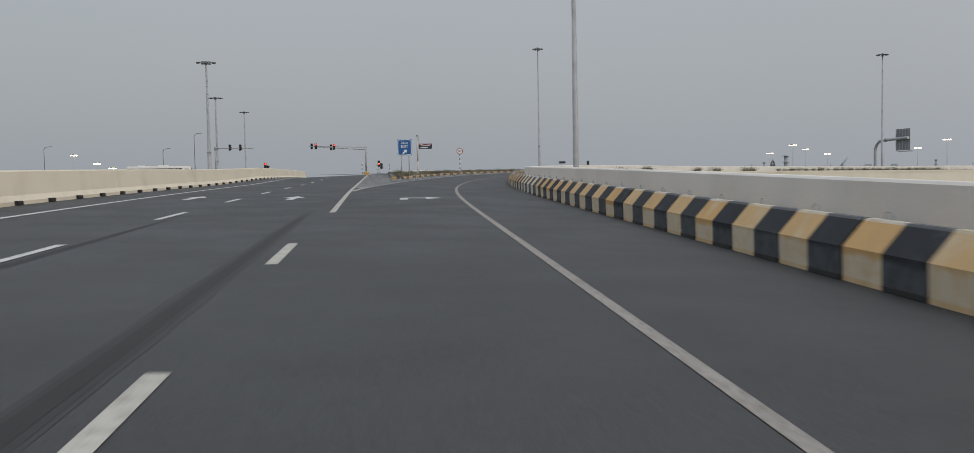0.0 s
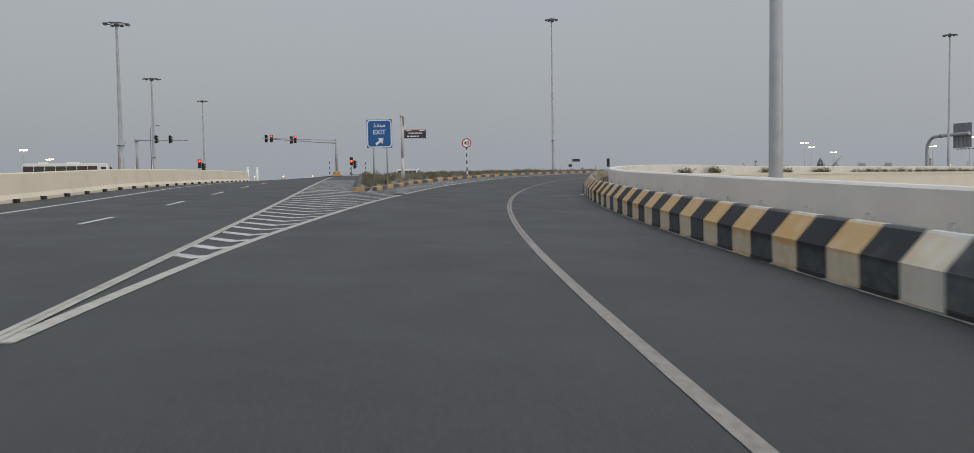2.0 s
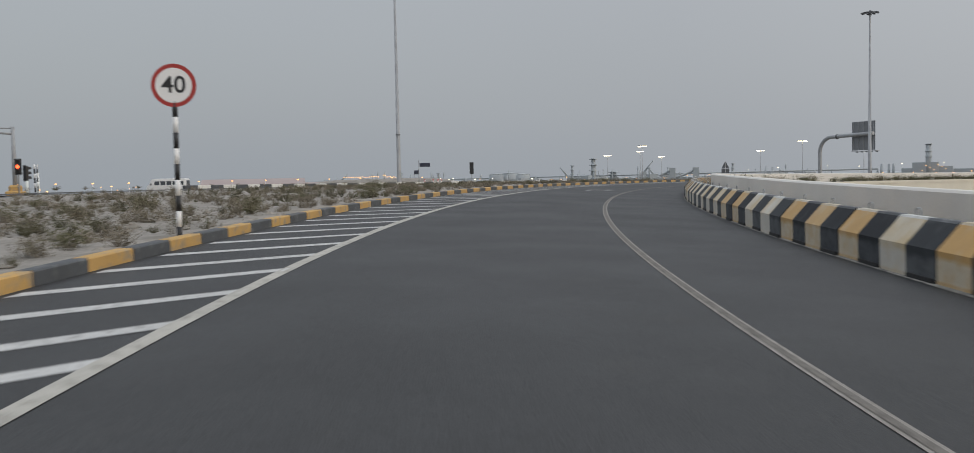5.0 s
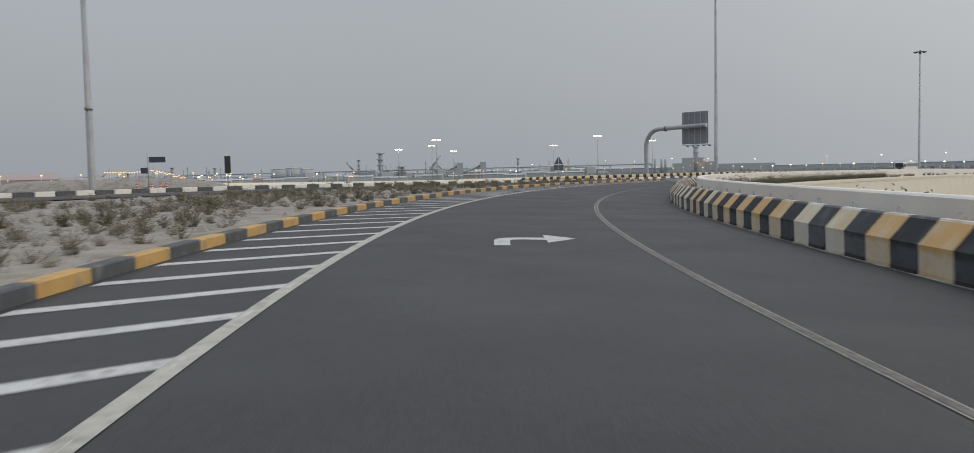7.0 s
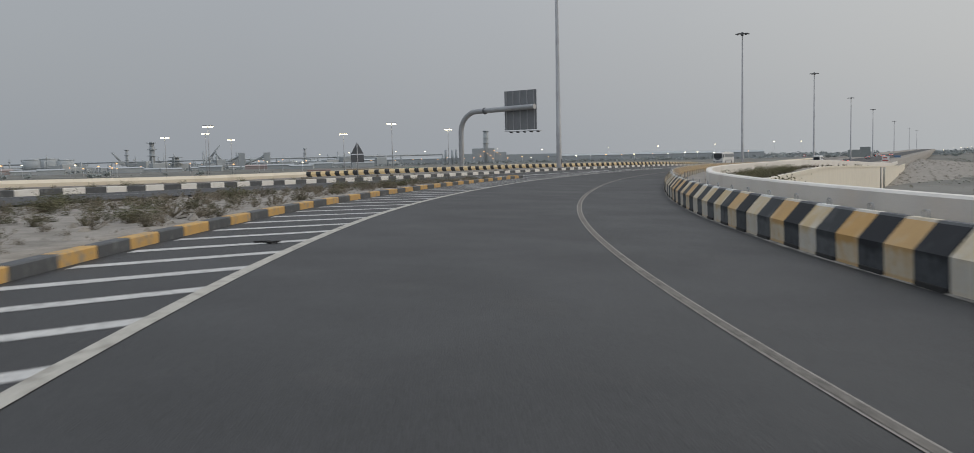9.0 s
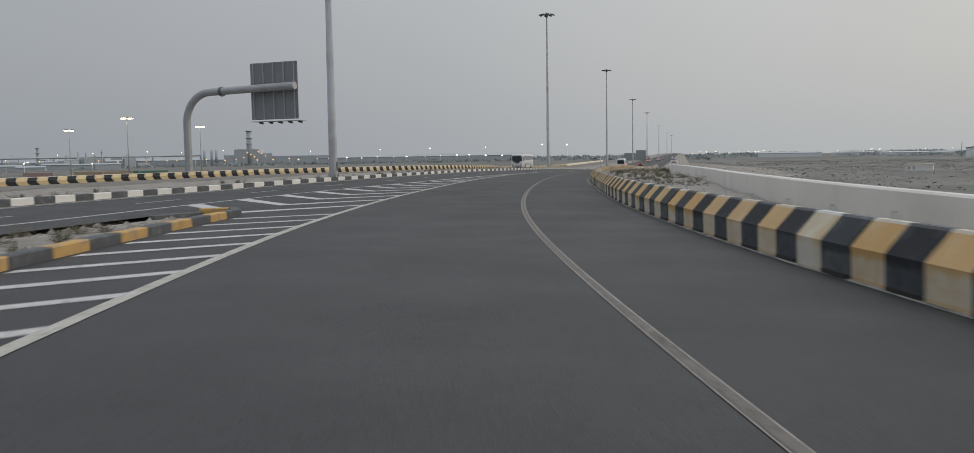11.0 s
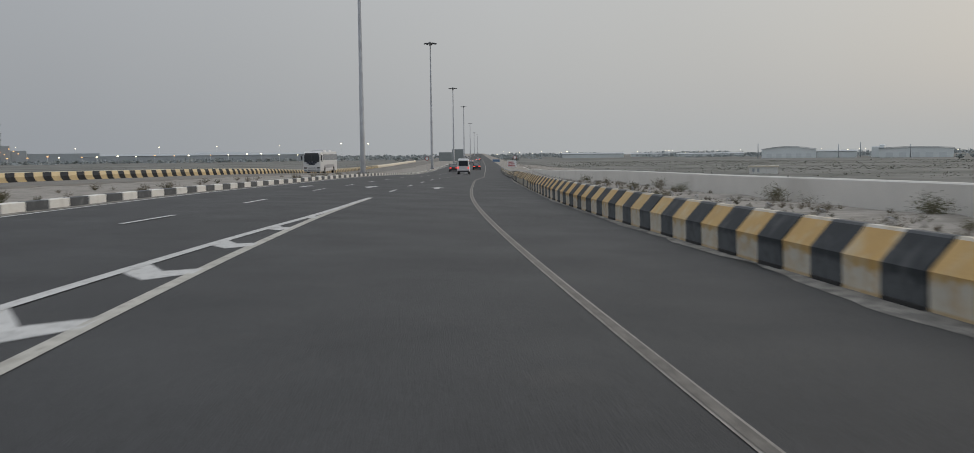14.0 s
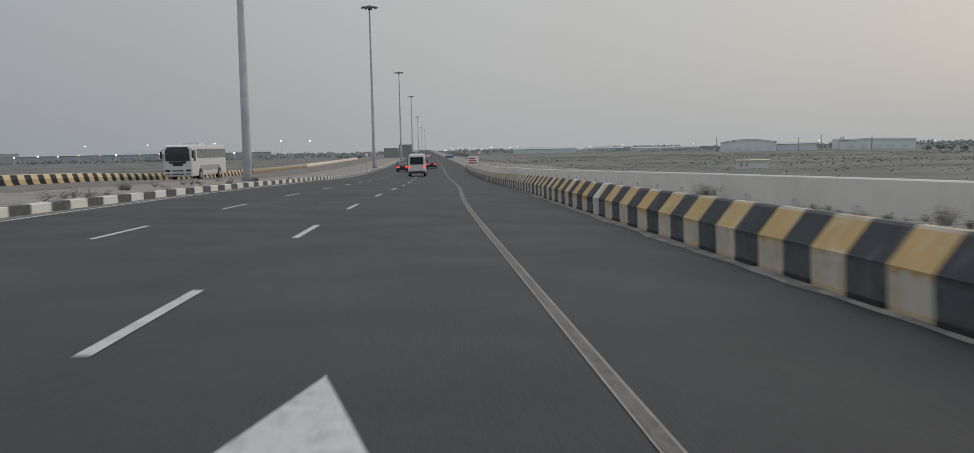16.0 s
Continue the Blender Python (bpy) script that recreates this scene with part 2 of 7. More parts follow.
M["paint_black"] = material("paint_black", (0.021, 0.023, 0.027), 0.75, vary=0.2, scale=2.5, fine=70, bump=0.1, stain=(0.06, 0.063, 0.067), stain_at=(0.56, 0.8), stain_scale=2.6, stretch=(1, 1, 0.3), rand=0.5, rand_color=(0.036, 0.039, 0.043), spec=0.2, foot=((0.085, 0.092, 0.10), 0.37, 0.12, 0.8))
M["paint_yellow"] = material("paint_yellow", (0.47, 0.28, 0.095), 0.7, vary=0.13, scale=2.5, fine=70, bump=0.1, stain=(0.48, 0.38, 0.25), stain_at=(0.52, 0.76), stain_scale=2.6, rand=0.35, rand_color=(0.50, 0.40, 0.255), stretch=(1, 1, 0.3), foot=((0.54, 0.49, 0.385), 0.37, 0.12, 0.85))
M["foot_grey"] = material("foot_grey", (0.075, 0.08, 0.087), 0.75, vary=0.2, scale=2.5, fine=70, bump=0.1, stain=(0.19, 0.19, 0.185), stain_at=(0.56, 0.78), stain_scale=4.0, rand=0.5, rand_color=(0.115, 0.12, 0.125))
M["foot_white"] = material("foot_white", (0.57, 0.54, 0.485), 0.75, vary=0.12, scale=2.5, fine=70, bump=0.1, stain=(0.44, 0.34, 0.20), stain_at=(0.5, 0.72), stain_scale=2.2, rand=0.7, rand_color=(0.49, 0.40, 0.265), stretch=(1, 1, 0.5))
M["paint_dull"] = material("paint_dull_black", (0.040, 0.044, 0.048), 0.78, vary=0.2, scale=2.5, fine=70, bump=0.1, stain=(0.10, 0.103, 0.104), stain_at=(0.55, 0.78), stain_scale=2.6, stretch=(1, 1, 0.3), rand=0.5, rand_color=(0.058, 0.062, 0.066), spec=0.22, foot=((0.125, 0.132, 0.138), 0.37, 0.15, 0.8))
M["paint_cream"] = material("paint_faded_cream", (0.47, 0.36, 0.205), 0.75, vary=0.14, scale=2.5, fine=70, bump=0.1, stain=(0.56, 0.53, 0.46), stain_at=(0.45, 0.7), stain_scale=2.2, rand=0.7, rand_color=(0.53, 0.47, 0.36), stretch=(1, 1, 0.3), foot=((0.53, 0.51, 0.46), 0.40, 0.2, 0.9))
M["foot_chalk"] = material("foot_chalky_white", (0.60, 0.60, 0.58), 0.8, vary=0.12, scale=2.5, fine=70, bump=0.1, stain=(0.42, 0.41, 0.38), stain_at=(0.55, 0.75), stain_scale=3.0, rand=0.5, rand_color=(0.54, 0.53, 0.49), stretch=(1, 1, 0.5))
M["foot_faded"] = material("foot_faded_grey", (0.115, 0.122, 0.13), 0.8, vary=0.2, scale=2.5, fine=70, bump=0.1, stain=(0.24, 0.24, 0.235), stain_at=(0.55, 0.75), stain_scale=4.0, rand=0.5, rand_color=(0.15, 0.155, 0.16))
M["paint_ochre"] = material("paint_ochre", (0.475, 0.295, 0.10), 0.7, vary=0.15, scale=2.5, fine=70, bump=0.1, stain=(0.50, 0.43, 0.30), stain_at=(0.54, 0.78), stain_scale=3.2, rand=0.5, rand_color=(0.47, 0.35, 0.17), stretch=(1, 1, 0.3), foot=((0.56, 0.525, 0.45), 0.36, 0.30, 0.95))
M["kerb_white"] = material("kerb_white", (0.70, 0.69, 0.66), 0.75, vary=0.12, scale=2.0, fine=25, stain=(0.50, 0.48, 0.44), stain_at=(0.54, 0.76), stain_scale=2.0)
M["kerb_black"] = material("kerb_black", (0.072, 0.078, 0.086), 0.75, vary=0.22, scale=2.0, fine=60, stain=(0.135, 0.14, 0.142), stain_at=(0.53, 0.7), stain_scale=5.0)
M["kerb_yellow"] = material("kerb_yellow", (0.50, 0.31, 0.105), 0.75, vary=0.15, scale=2.0, fine=60, stain=(0.30, 0.25, 0.18), stain_at=(0.52, 0.66), stain_scale=5.0)
M["rail_yellow"] = material("rail_yellow", (0.56, 0.44, 0.25), 0.75, vary=0.15, scale=1.0, fine=15)
M["galv"] = material("galvanised_steel", (0.355, 0.365, 0.38), 0.55, metal=0.25, vary=0.1, scale=1.2, fine=20, bump=0.05, stain=(0.27, 0.275, 0.285), stain_at=(0.5, 0.75), stain_scale=0.8)
M["galv_pale"] = material("pale_painted_post", (0.50, 0.49, 0.47), 0.6, vary=0.08, scale=2.0, fine=30, bump=0.05, stain=(0.40, 0.385, 0.36), stain_at=(0.52, 0.75), stain_scale=1.5)
M["sign_back"] = material("aluminium_sign_back", (0.23, 0.24, 0.255), 0.6, metal=0.2, vary=0.1, scale=2.0, fine=20, bump=0.05)
M["galv_dark"] = material("dull_grey_steel", (0.13, 0.135, 0.145), 0.6, metal=0.3, vary=0.12, scale=2.0, fine=20, bump=0.05)
M["steel_black"] = material("black_steel", (0.02, 0.02, 0.022), 0.5, vary=0.1, scale=3, fine=30, bump=0.05)
M["sign_blue"] = material("sign_blue", (0.012, 0.11, 0.34), 0.45, vary=0.04, scale=2, fine=30, bump=0.0)
M["sign_white"] = material("sign_white", (0.78, 0.78, 0.78), 0.45, vary=0.03, scale=2, fine=30, bump=0.0)
M["sign_red"] = material("sign_red", (0.36, 0.03, 0.025), 0.45, vary=0.04, scale=2, fine=30, bump=0.0)
M["sign_navy"] = material("sign_navy", (0.035, 0.04, 0.065), 0.45, vary=0.04, scale=2, fine=30, bump=0.0)
M["sign_brown"] = material("sign_brown", (0.20, 0.055, 0.05), 0.5, vary=0.04, scale=2, fine=30, bump=0.0)
M["red_on"] = material("red_signal_lit", (1.0, 0.05, 0.03), emit=5.0, emit_color=(1.0, 0.035, 0.02))
M["amber_on"] = material("amber_signal_lit", (1.0, 0.25, 0.05), emit=4.0, emit_color=(1.0, 0.075, 0.025))
M["lamp_on"] = material("white_lamp_lit", (1.0, 0.92, 0.75), emit=4.0, emit_color=(1.0, 0.86, 0.55))
M["lamp_orange"] = material("orange_lamp_lit", (1.0, 0.6, 0.3), emit=1.15, emit_color=(1.0, 0.50, 0.19))
M["tail_on"] = material("tail_lamp_lit", (0.6, 0.05, 0.04), emit=1.8, emit_color=(1.0, 0.07, 0.05))
M["lens_dark"] = material("dark_lens", (0.03, 0.03, 0.03), 0.25, vary=0.02, bump=0)
M["shrub"] = material("shrub_leaves", (0.19, 0.17, 0.12), 0.9, vary=0.3, scale=6, fine=40, rand=0.9, rand_color=(0.20, 0.175, 0.135), bump=0)
M["shrub_green"] = material("green_shrub_leaves", (0.105, 0.110, 0.055), 0.9, vary=0.3, scale=6, fine=40, rand=0.7, rand_color=(0.15, 0.132, 0.08), bump=0)
M["twig"] = material("twigs", (0.16, 0.13, 0.10), 0.9, vary=0.2, scale=8, fine=40, bump=0)
M["tuft"] = material("dry_tufts", (0.20, 0.175, 0.135), 0.9, vary=0.35, scale=0.7, fine=2.0, bump=0, stain=(0.085, 0.082, 0.048), stain_at=(0.5, 0.6), stain_scale=0.35)
# far tree leaves and scrub are lightened to take in the distance haze
M["tree"] = material("haze_paled_tree_leaves", (0.36, 0.39, 0.385), 0.9, vary=0.2, scale=0.3, fine=3, bump=0)
M["scrub"] = material("far_scrub_leaves", (0.225, 0.228, 0.195), 0.9, vary=0.25, scale=0.3, fine=3, bump=0)
M["stone"] = material("pale_stones", (0.30, 0.28, 0.25), 0.95, vary=0.3, scale=3, fine=20, bump=0.5, stain=(0.2, 0.185, 0.16), stain_at=(0.45, 0.6), stain_scale=1.5)
M["trunk"] = material("tree_bark", (0.10, 0.08, 0.06), 0.9, vary=0.2, bump=0.2)
M["body_white"] = material("white_vehicle_paint", (0.66, 0.66, 0.66), 0.3, vary=0.03, scale=1, fine=8, bump=0)
M["body_blue"] = material("blue_vehicle_paint", (0.10, 0.16, 0.24), 0.3, vary=0.03, scale=1, fine=8, bump=0)
M["body_silver"] = material("silver_vehicle_paint", (0.42, 0.42, 0.43), 0.3, metal=0.3, vary=0.04, scale=1, fine=8, bump=0)
M["body_dark"] = material("dark_vehicle_paint", (0.05, 0.05, 0.055), 0.3, vary=0.04, scale=1, fine=8, bump=0)
M["glass"] = material("dark_vehicle_glass", (0.03, 0.035, 0.042), 0.06, spec=0.9, vary=0.02, bump=0)
M["rubber"] = material("tyre_rubber", (0.02, 0.02, 0.02), 0.85, vary=0.1, bump=0.1)
# haze is put into the pale bluish tones of these far materials
M["far_wall"] = material("haze_toned_cladding", (0.40, 0.425, 0.445), 0.8, vary=0.06, scale=0.05, fine=0.6, bump=0)
M["far_pale"] = material("haze_paled_pole", (0.70, 0.72, 0.74), 0.8, vary=0.04, scale=0.05, fine=0.6, bump=0)
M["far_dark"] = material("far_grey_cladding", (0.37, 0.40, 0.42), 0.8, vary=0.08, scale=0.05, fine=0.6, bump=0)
M["far_haze"] = material("haze_paled_concrete", (0.74, 0.775, 0.775), 0.8, vary=0.04, scale=0.05, fine=0.6, bump=0)
M["far_leaf"] = material("haze_paled_leaves", (0.31, 0.34, 0.345), 0.9, vary=0.15, scale=0.02, fine=0.3, bump=0)
M["far_mid"] = material("haze_paled_cladding", (0.66, 0.695, 0.70), 0.8, vary=0.04, scale=0.05, fine=0.6, bump=0)
M["board_green"] = material("grey_green_sign_board", (0.25, 0.275, 0.275), 0.6, vary=0.08, scale=1.0, fine=10, bump=0)
# the grey of the coach windows includes their pale reflections
M["glass_tint"] = material("grey_coach_glass_tint_and_reflection", (0.115, 0.122, 0.13), 0.08, vary=0.05, scale=0.5, fine=4, bump=0)
M["board_blue"] = material("faded_blue_board", (0.10, 0.19, 0.33), 0.6, vary=0.06, scale=1, fine=8, bump=0)
M["body_navy"] = material("navy_vehicle_paint", (0.02, 0.027, 0.045), 0.3, vary=0.03, scale=1, fine=8, bump=0)
M["far_red"] = material("far_red_cladding", (0.36, 0.30, 0.29), 0.8, vary=0.06, scale=0.05, fine=0.6, bump=0)
# container paints made lighter, with the haze over the plain in the colour
M["far_green"] = material("green_container_paint", (0.115, 0.22, 0.165), 0.7, vary=0.06, scale=0.5, fine=4, bump=0)
M["far_rust"] = material("rust_container_paint", (0.33, 0.235, 0.22), 0.7, vary=0.08, scale=0.5, fine=4, bump=0)
M["far_tan"] = material("tan_container_paint", (0.36, 0.28, 0.20), 0.7, vary=0.06, scale=0.5, fine=4, bump=0)
M["debris"] = material("dark_debris_and_slot_shade", (0.02, 0.02, 0.02), 0.9, vary=0.2)
M["bollard_red"] = material("red_plastic", (0.45, 0.03, 0.025), 0.5, vary=0.06, scale=2, fine=20, bump=0)


# ---- alignment: the ramp's right edge line (station, x, y, z, cross fall to the right) ----
ALIGN = [
    (-40, 197.07, -151.34, -1.19, 0.0297),
    (-20, 178.05, -145.14, -0.63, 0.0297),
    (0, 159.01, -139.03, -0.06, 0.0301),
    (20, 139.94, -133.01, 0.49, 0.0300),
    (40, 120.95, -126.72, 0.96, 0.0249),
    (60, 102.36, -119.38, 1.34, 0.0213),
    (80, 84.52, -110.36, 1.75, 0.0277),
    (100, 67.97, -99.15, 2.19, 0.0319),
    (120, 52.97, -85.94, 2.53, 0.0330),
    (140, 39.65, -71.04, 2.70, 0.0338),
    (160, 28.22, -54.64, 2.71, 0.0351),
    (180, 19.31, -36.76, 2.69, 0.0350),
    (200, 13.03, -17.78, 2.62, 0.0275),
    (220, 8.35, 1.66, 2.52, 0.0182),
    (240, 5.34, 21.42, 2.40, 0.0190),
    (260, 3.27, 41.32, 2.25, 0.0229),
    (280, 1.93, 61.27, 2.06, 0.0284),
    (300, 1.35, 81.26, 1.82, 0.0326),
    (320, 1.51, 101.26, 1.56, 0.0277),
    (340, 1.92, 120.80, 1.27, 0.0280),
    (360, 2.76, 140.80, 0.84, 0.0350),
    (380, 3.36, 160.80, 0.38, 0.0400),
    (400, 3.75, 180.80, 0.04, 0.0230),
    (420, 4.20, 200.79, -0.20, 0.0100),
    (455, 5.05, 235.78, -0.42, 0.0050),
    (513, 6.25, 293.77, -0.52, 0.0000),
    (564, 7.00, 344.76, -0.55, 0.0000),
    (640, 8.00, 420.76, -0.60, 0.0000),
    (740, 9.25, 520.75, -0.60, 0.0000),
    (1000, 12.50, 780.73, -0.60, 0.0000),
    (2200, 27.50, 1980.63, -0.60, 0.0000),
]
A_S = np.array([r[0] for r in ALIGN], float)


def natural(xs, a):
    n, h = len(xs), np.diff(xs)
    m, b = np.zeros((n, n)), np.zeros(n)
    m[0, 0] = m[-1, -1] = 1
    for i in range(1, n - 1):
        m[i, i - 1], m[i, i + 1], m[i, i] = h[i - 1], h[i], 2 * (h[i] + h[i - 1])
        b[i] = 6 * ((a[i + 1] - a[i]) / h[i] - (a[i] - a[i - 1]) / h[i - 1])
    q = np.linalg.solve(m, b)

    def f(t):
        t = np.asarray(t, float)
        k = np.clip(np.searchsorted(xs, t) - 1, 0, n - 2)
        u, w = t - xs[k], h[k]
        return a[k] + u * ((a[k + 1] - a[k]) / w - w * (2 * q[k] + q[k + 1]) / 6) + u * u * q[k] / 2 + u ** 3 * (q[k + 1] - q[k]) / (6 * w)
    return f


A_X, A_Y, A_Z = (natural(A_S, np.array([r[i] for r in ALIGN])) for i in (1, 2, 3))
A_F = np.array([r[4] for r in ALIGN])
D_S = np.concatenate([np.arange(-60, 420, 1.0), np.arange(420, 2200, 10.0)])
D_X, D_Y = A_X(D_S), A_Y(D_S)
D_H = np.arctan2(-np.gradient(D_X, D_S), np.gradient(D_Y, D_S))


def heading(s):
    return float(np.interp(s, D_S, D_H))


def level(s, d):
    fall = float(np.interp(s, [150, 190, 240, 285, 330, 360, 420], [0, 0.008, 0.018, 0.018, 0.008, 0.005, 0]))   # away to the left of the ramp
    return float(A_Z(s)) + float(np.interp(s, A_S, A_F)) * 17 * math.tanh(d / 17) - fall * min(max(0.0, d - 8), 45)


def at(s, d, h=0.0):
    """The place d metres to the left of the right edge line, at station s, h above the road."""
    a = heading(s)
    return Vector((float(A_X(s)) - math.cos(a) * d, float(A_Y(s)) - math.sin(a) * d, level(s, d) + h))


def station(x, y):
    i = int(np.argmin((D_X - x) ** 2 + (D_Y - y) ** 2))
    c, s = math.cos(D_H[i]), math.sin(D_H[i])
    vx, vy = x - D_X[i], y - D_Y[i]
    return D_S[i] - s * vx + c * vy, -(c * vx + s * vy)


def on_road(x, y, h=0.0):
    return Vector((x, y, level(*station(x, y)) + h))


# the main road runs straight on: u along it, n to its left
MAIN_H = radians(74.05)
MAIN_0 = (158.35, -141.07)


def main_at(u, n, h=0.0):
    x = MAIN_0[0] - math.sin(MAIN_H) * u - math.cos(MAIN_H) * n
    y = MAIN_0[1] + math.cos(MAIN_H) * u - math.sin(MAIN_H) * n
    drop = float(np.interp(u, [85, 112, 140, 200], [0, 0.33, 0.6, 1.5]) * np.interp(n, [0, 5, 11], [0.2, 0.5, 1]))
    return on_road(x, y, h - drop)


def table(rows):
    xs, ys = [r[0] for r in rows], [r[1] for r in rows]
    return lambda s: float(np.interp(s, xs, ys))


KERB = 7.5                      # island kerb
kerb2 = table([(120, 47), (135, 41.5), (150, 36.5), (172, 29.5), (190, 24.2), (200, 21.6), (220, 18.6), (250, 15.6), (277, 12.95), (300, 12.1), (330, 11.9), (2200, 11.9)])
merge_lo = lambda s: kerb2(s) - 8.7
main_lo = table([(60, 4.6), (69, 6.1), (77, 7.8), (83, 9.5), (88, 10.9), (96, 14.1), (113, 22.1), (128, 31.9), (141, 43)])
main_hi = table([(-60, 11.9), (0, 13.3), (27, 14.0), (58, 16.7), (67, 18.1), (74, 19.7), (80, 21.3), (84, 22.6), (92, 25.6), (108, 33.1), (123, 42.4), (136, 53.0)])
far_rail = table([(-60, 60), (150, 78), (200, 64), (240, 51), (285, 40), (336, 31), (365, 29), (2200, 29)])
wall_in = table([(-60, 4.35), (180, 4.35), (190, 4.5), (205, 5.4), (225, 7.6), (245, 9.4), (262, 10.2), (300, 10.5), (2200, 10.5)])
line_r = table([(-60, 0.12), (30, 0.11), (60, 0.03), (130, 0.03), (160, 0.01), (235, 0.07), (265, 0.13), (300, 0.15), (2200, 0.15)])   # right edge line
line_l = table([(43, 5.12), (50, 5.2), (60, 5.11), (66, 5.06), (70, 5.0), (76, 4.95), (85, 5.03), (120, 5.06), (200, 5.1), (215, 5.18), (225, 5.1), (240, 4.98), (259, 4.86), (266, 4.76), (276, 4.62), (282, 4.5), (285, 4.44), (290, 4.3), (297.5, 4.08)])   # left edge line of the ramp
kerb_d = table([(77, 7.08), (82, 7.12), (90, 7.48), (2200, 7.5)])                     # face of the island kerb
toe = table([(-60, -3.28), (45, -3.24), (62, -3.15), (75, -3.08), (125, -3.05), (143, -3.12), (157, -3.0), (174, -3.08), (230, -3.26), (245, -3.28), (262, -3.12), (275, -3.18), (294, -3.06), (305, -3.12), (2200, -3.14)])   # toe of the striped barriers
wall_top = table([(-60, 1.13), (60, 1.12), (80, 1.05), (110, 0.93), (160, 0.88), (240, 0.82), (270, 0.85), (283, 0.87), (300, 0.82), (320, 0.80), (340, 0.73), (360, 0.74), (380, 0.78), (400, 0.69), (440, 0.42), (480, -0.25), (2200, -0.3)])


def crest(s, d, h=0.0):
    """A place beside the ramp, h above the top of the parapet."""
    p = at(s, d)
    p.z = float(A_Z(s)) + wall_top(s) + h
    return p


# ---- building helpers ----
def mesh_of(name, verts, faces, mats, index=None, smooth=False):
    me = bpy.data.meshes.new(name)
    me.from_pydata([tuple(v) for v in verts], [], faces)
    for m in mats:
        me.materials.append(M[m])
    if index is not None:
        me.polygons.foreach_set("material_index", index)
    if smooth:
        me.polygons.foreach_set("use_smooth", [True] * len(me.polygons))
    me.update()
    return me


def obj(name, me, parent=None, label="", category="", group="", kind="", m=None):
    o = new(name, me)
    if parent is not None:
        o.parent = parent
    if m is not None:
        o.matrix_basis = m
    return tagged(o, label, category, group, kind)


def part(name, bm, mat, parent, label=""):
    me = bpy.data.meshes.new(name)
    bm.to_mesh(me)
    bm.free()
    for k in (mat if isinstance(mat, (list, tuple)) else [mat]):
        me.materials.append(M[k])
    o = new(name, me)
    o.parent = parent
    return tagged(o, label)


def thing(name, label, category, group="", m=None):
    o = new(name)
    o.empty_display_size = 0.2
    if m is not None:
        o.matrix_basis = m
    return tagged(o, label, category, group)


def box(bm, size, at_=(0, 0, 0), rot=None, bevel=0.0, mat=0):
    r = bmesh.ops.create_cube(bm, size=1.0)
    vs = r["verts"]
    fs = list({f for v in vs for f in v.link_faces})
    bmesh.ops.scale(bm, vec=size, verts=vs)
    if bevel:
        es = list({e for f in fs for e in f.edges})
        b = bmesh.ops.bevel(bm, geom=es, offset=bevel, segments=1, affect="EDGES")
        fs = list({f for f in b["faces"]} | {f for f in fs if f.is_valid})
        vs = list({v for f in fs for v in f.verts})
    if rot is not None:
        bmesh.ops.rotate(bm, cent=(0, 0, 0), matrix=Euler([radians(a) for a in rot]).to_matrix(), verts=vs)
    bmesh.ops.translate(bm, vec=at_, verts=vs)
    for f in fs:
        f.material_index = mat
    return vs


def tube(bm, p, q, r0, r1=None, n=12, mat=0, caps=True):
    p, q = Vector(p), Vector(q)
    v = q - p
    r = bmesh.ops.create_cone(bm, cap_ends=caps, segments=n, radius1=r0, radius2=r0 if r1 is None else r1, depth=v.length)
    rot = v.to_track_quat("Z", "Y").to_matrix().to_4x4()
    bmesh.ops.transform(bm, matrix=Matrix.Translation((p + q) / 2) @ rot, verts=r["verts"])
    for f in {f for w in r["verts"] for f in w.link_faces}:
        f.material_index = mat
        f.smooth = len(f.verts) == 4
    return r["verts"]


def loft(rows, close=False):
    """Verts and quads through equal rows of points."""
    n = len(rows[0])
    verts = [p for row in rows for p in row]
    faces = []
    for i in range(len(rows) - 1):
        for j in range(n if close else n - 1):
            k = (j + 1) % n
            faces.append((i * n + j, (i + 1) * n + j, (i + 1) * n + k, i * n + k))
    return verts, faces


def band(s0, s1, lo, hi, h, ds=2.0, nd=1, place=at):
    """A surface strip between two offsets, h above the road."""
    lo_f = lo if callable(lo) else (lambda s: lo)
    hi_f = hi if callable(hi) else (lambda s: hi)
    k = max(1, int(round((s1 - s0) / ds)))
    rows = []
    for i in range(k + 1):
        s = s0 + (s1 - s0) * i / k
        a, b = lo_f(s), hi_f(s)
        rows.append([place(s, a + (b - a) * j / nd, h) for j in range(nd + 1)])
    return loft(rows)


def marking(name, verts, faces, mat="line_white", label="white painted road line on dark asphalt"):
    return obj(name, mesh_of(name, verts, faces, [mat]), label=label, category="road marking", kind="structure")


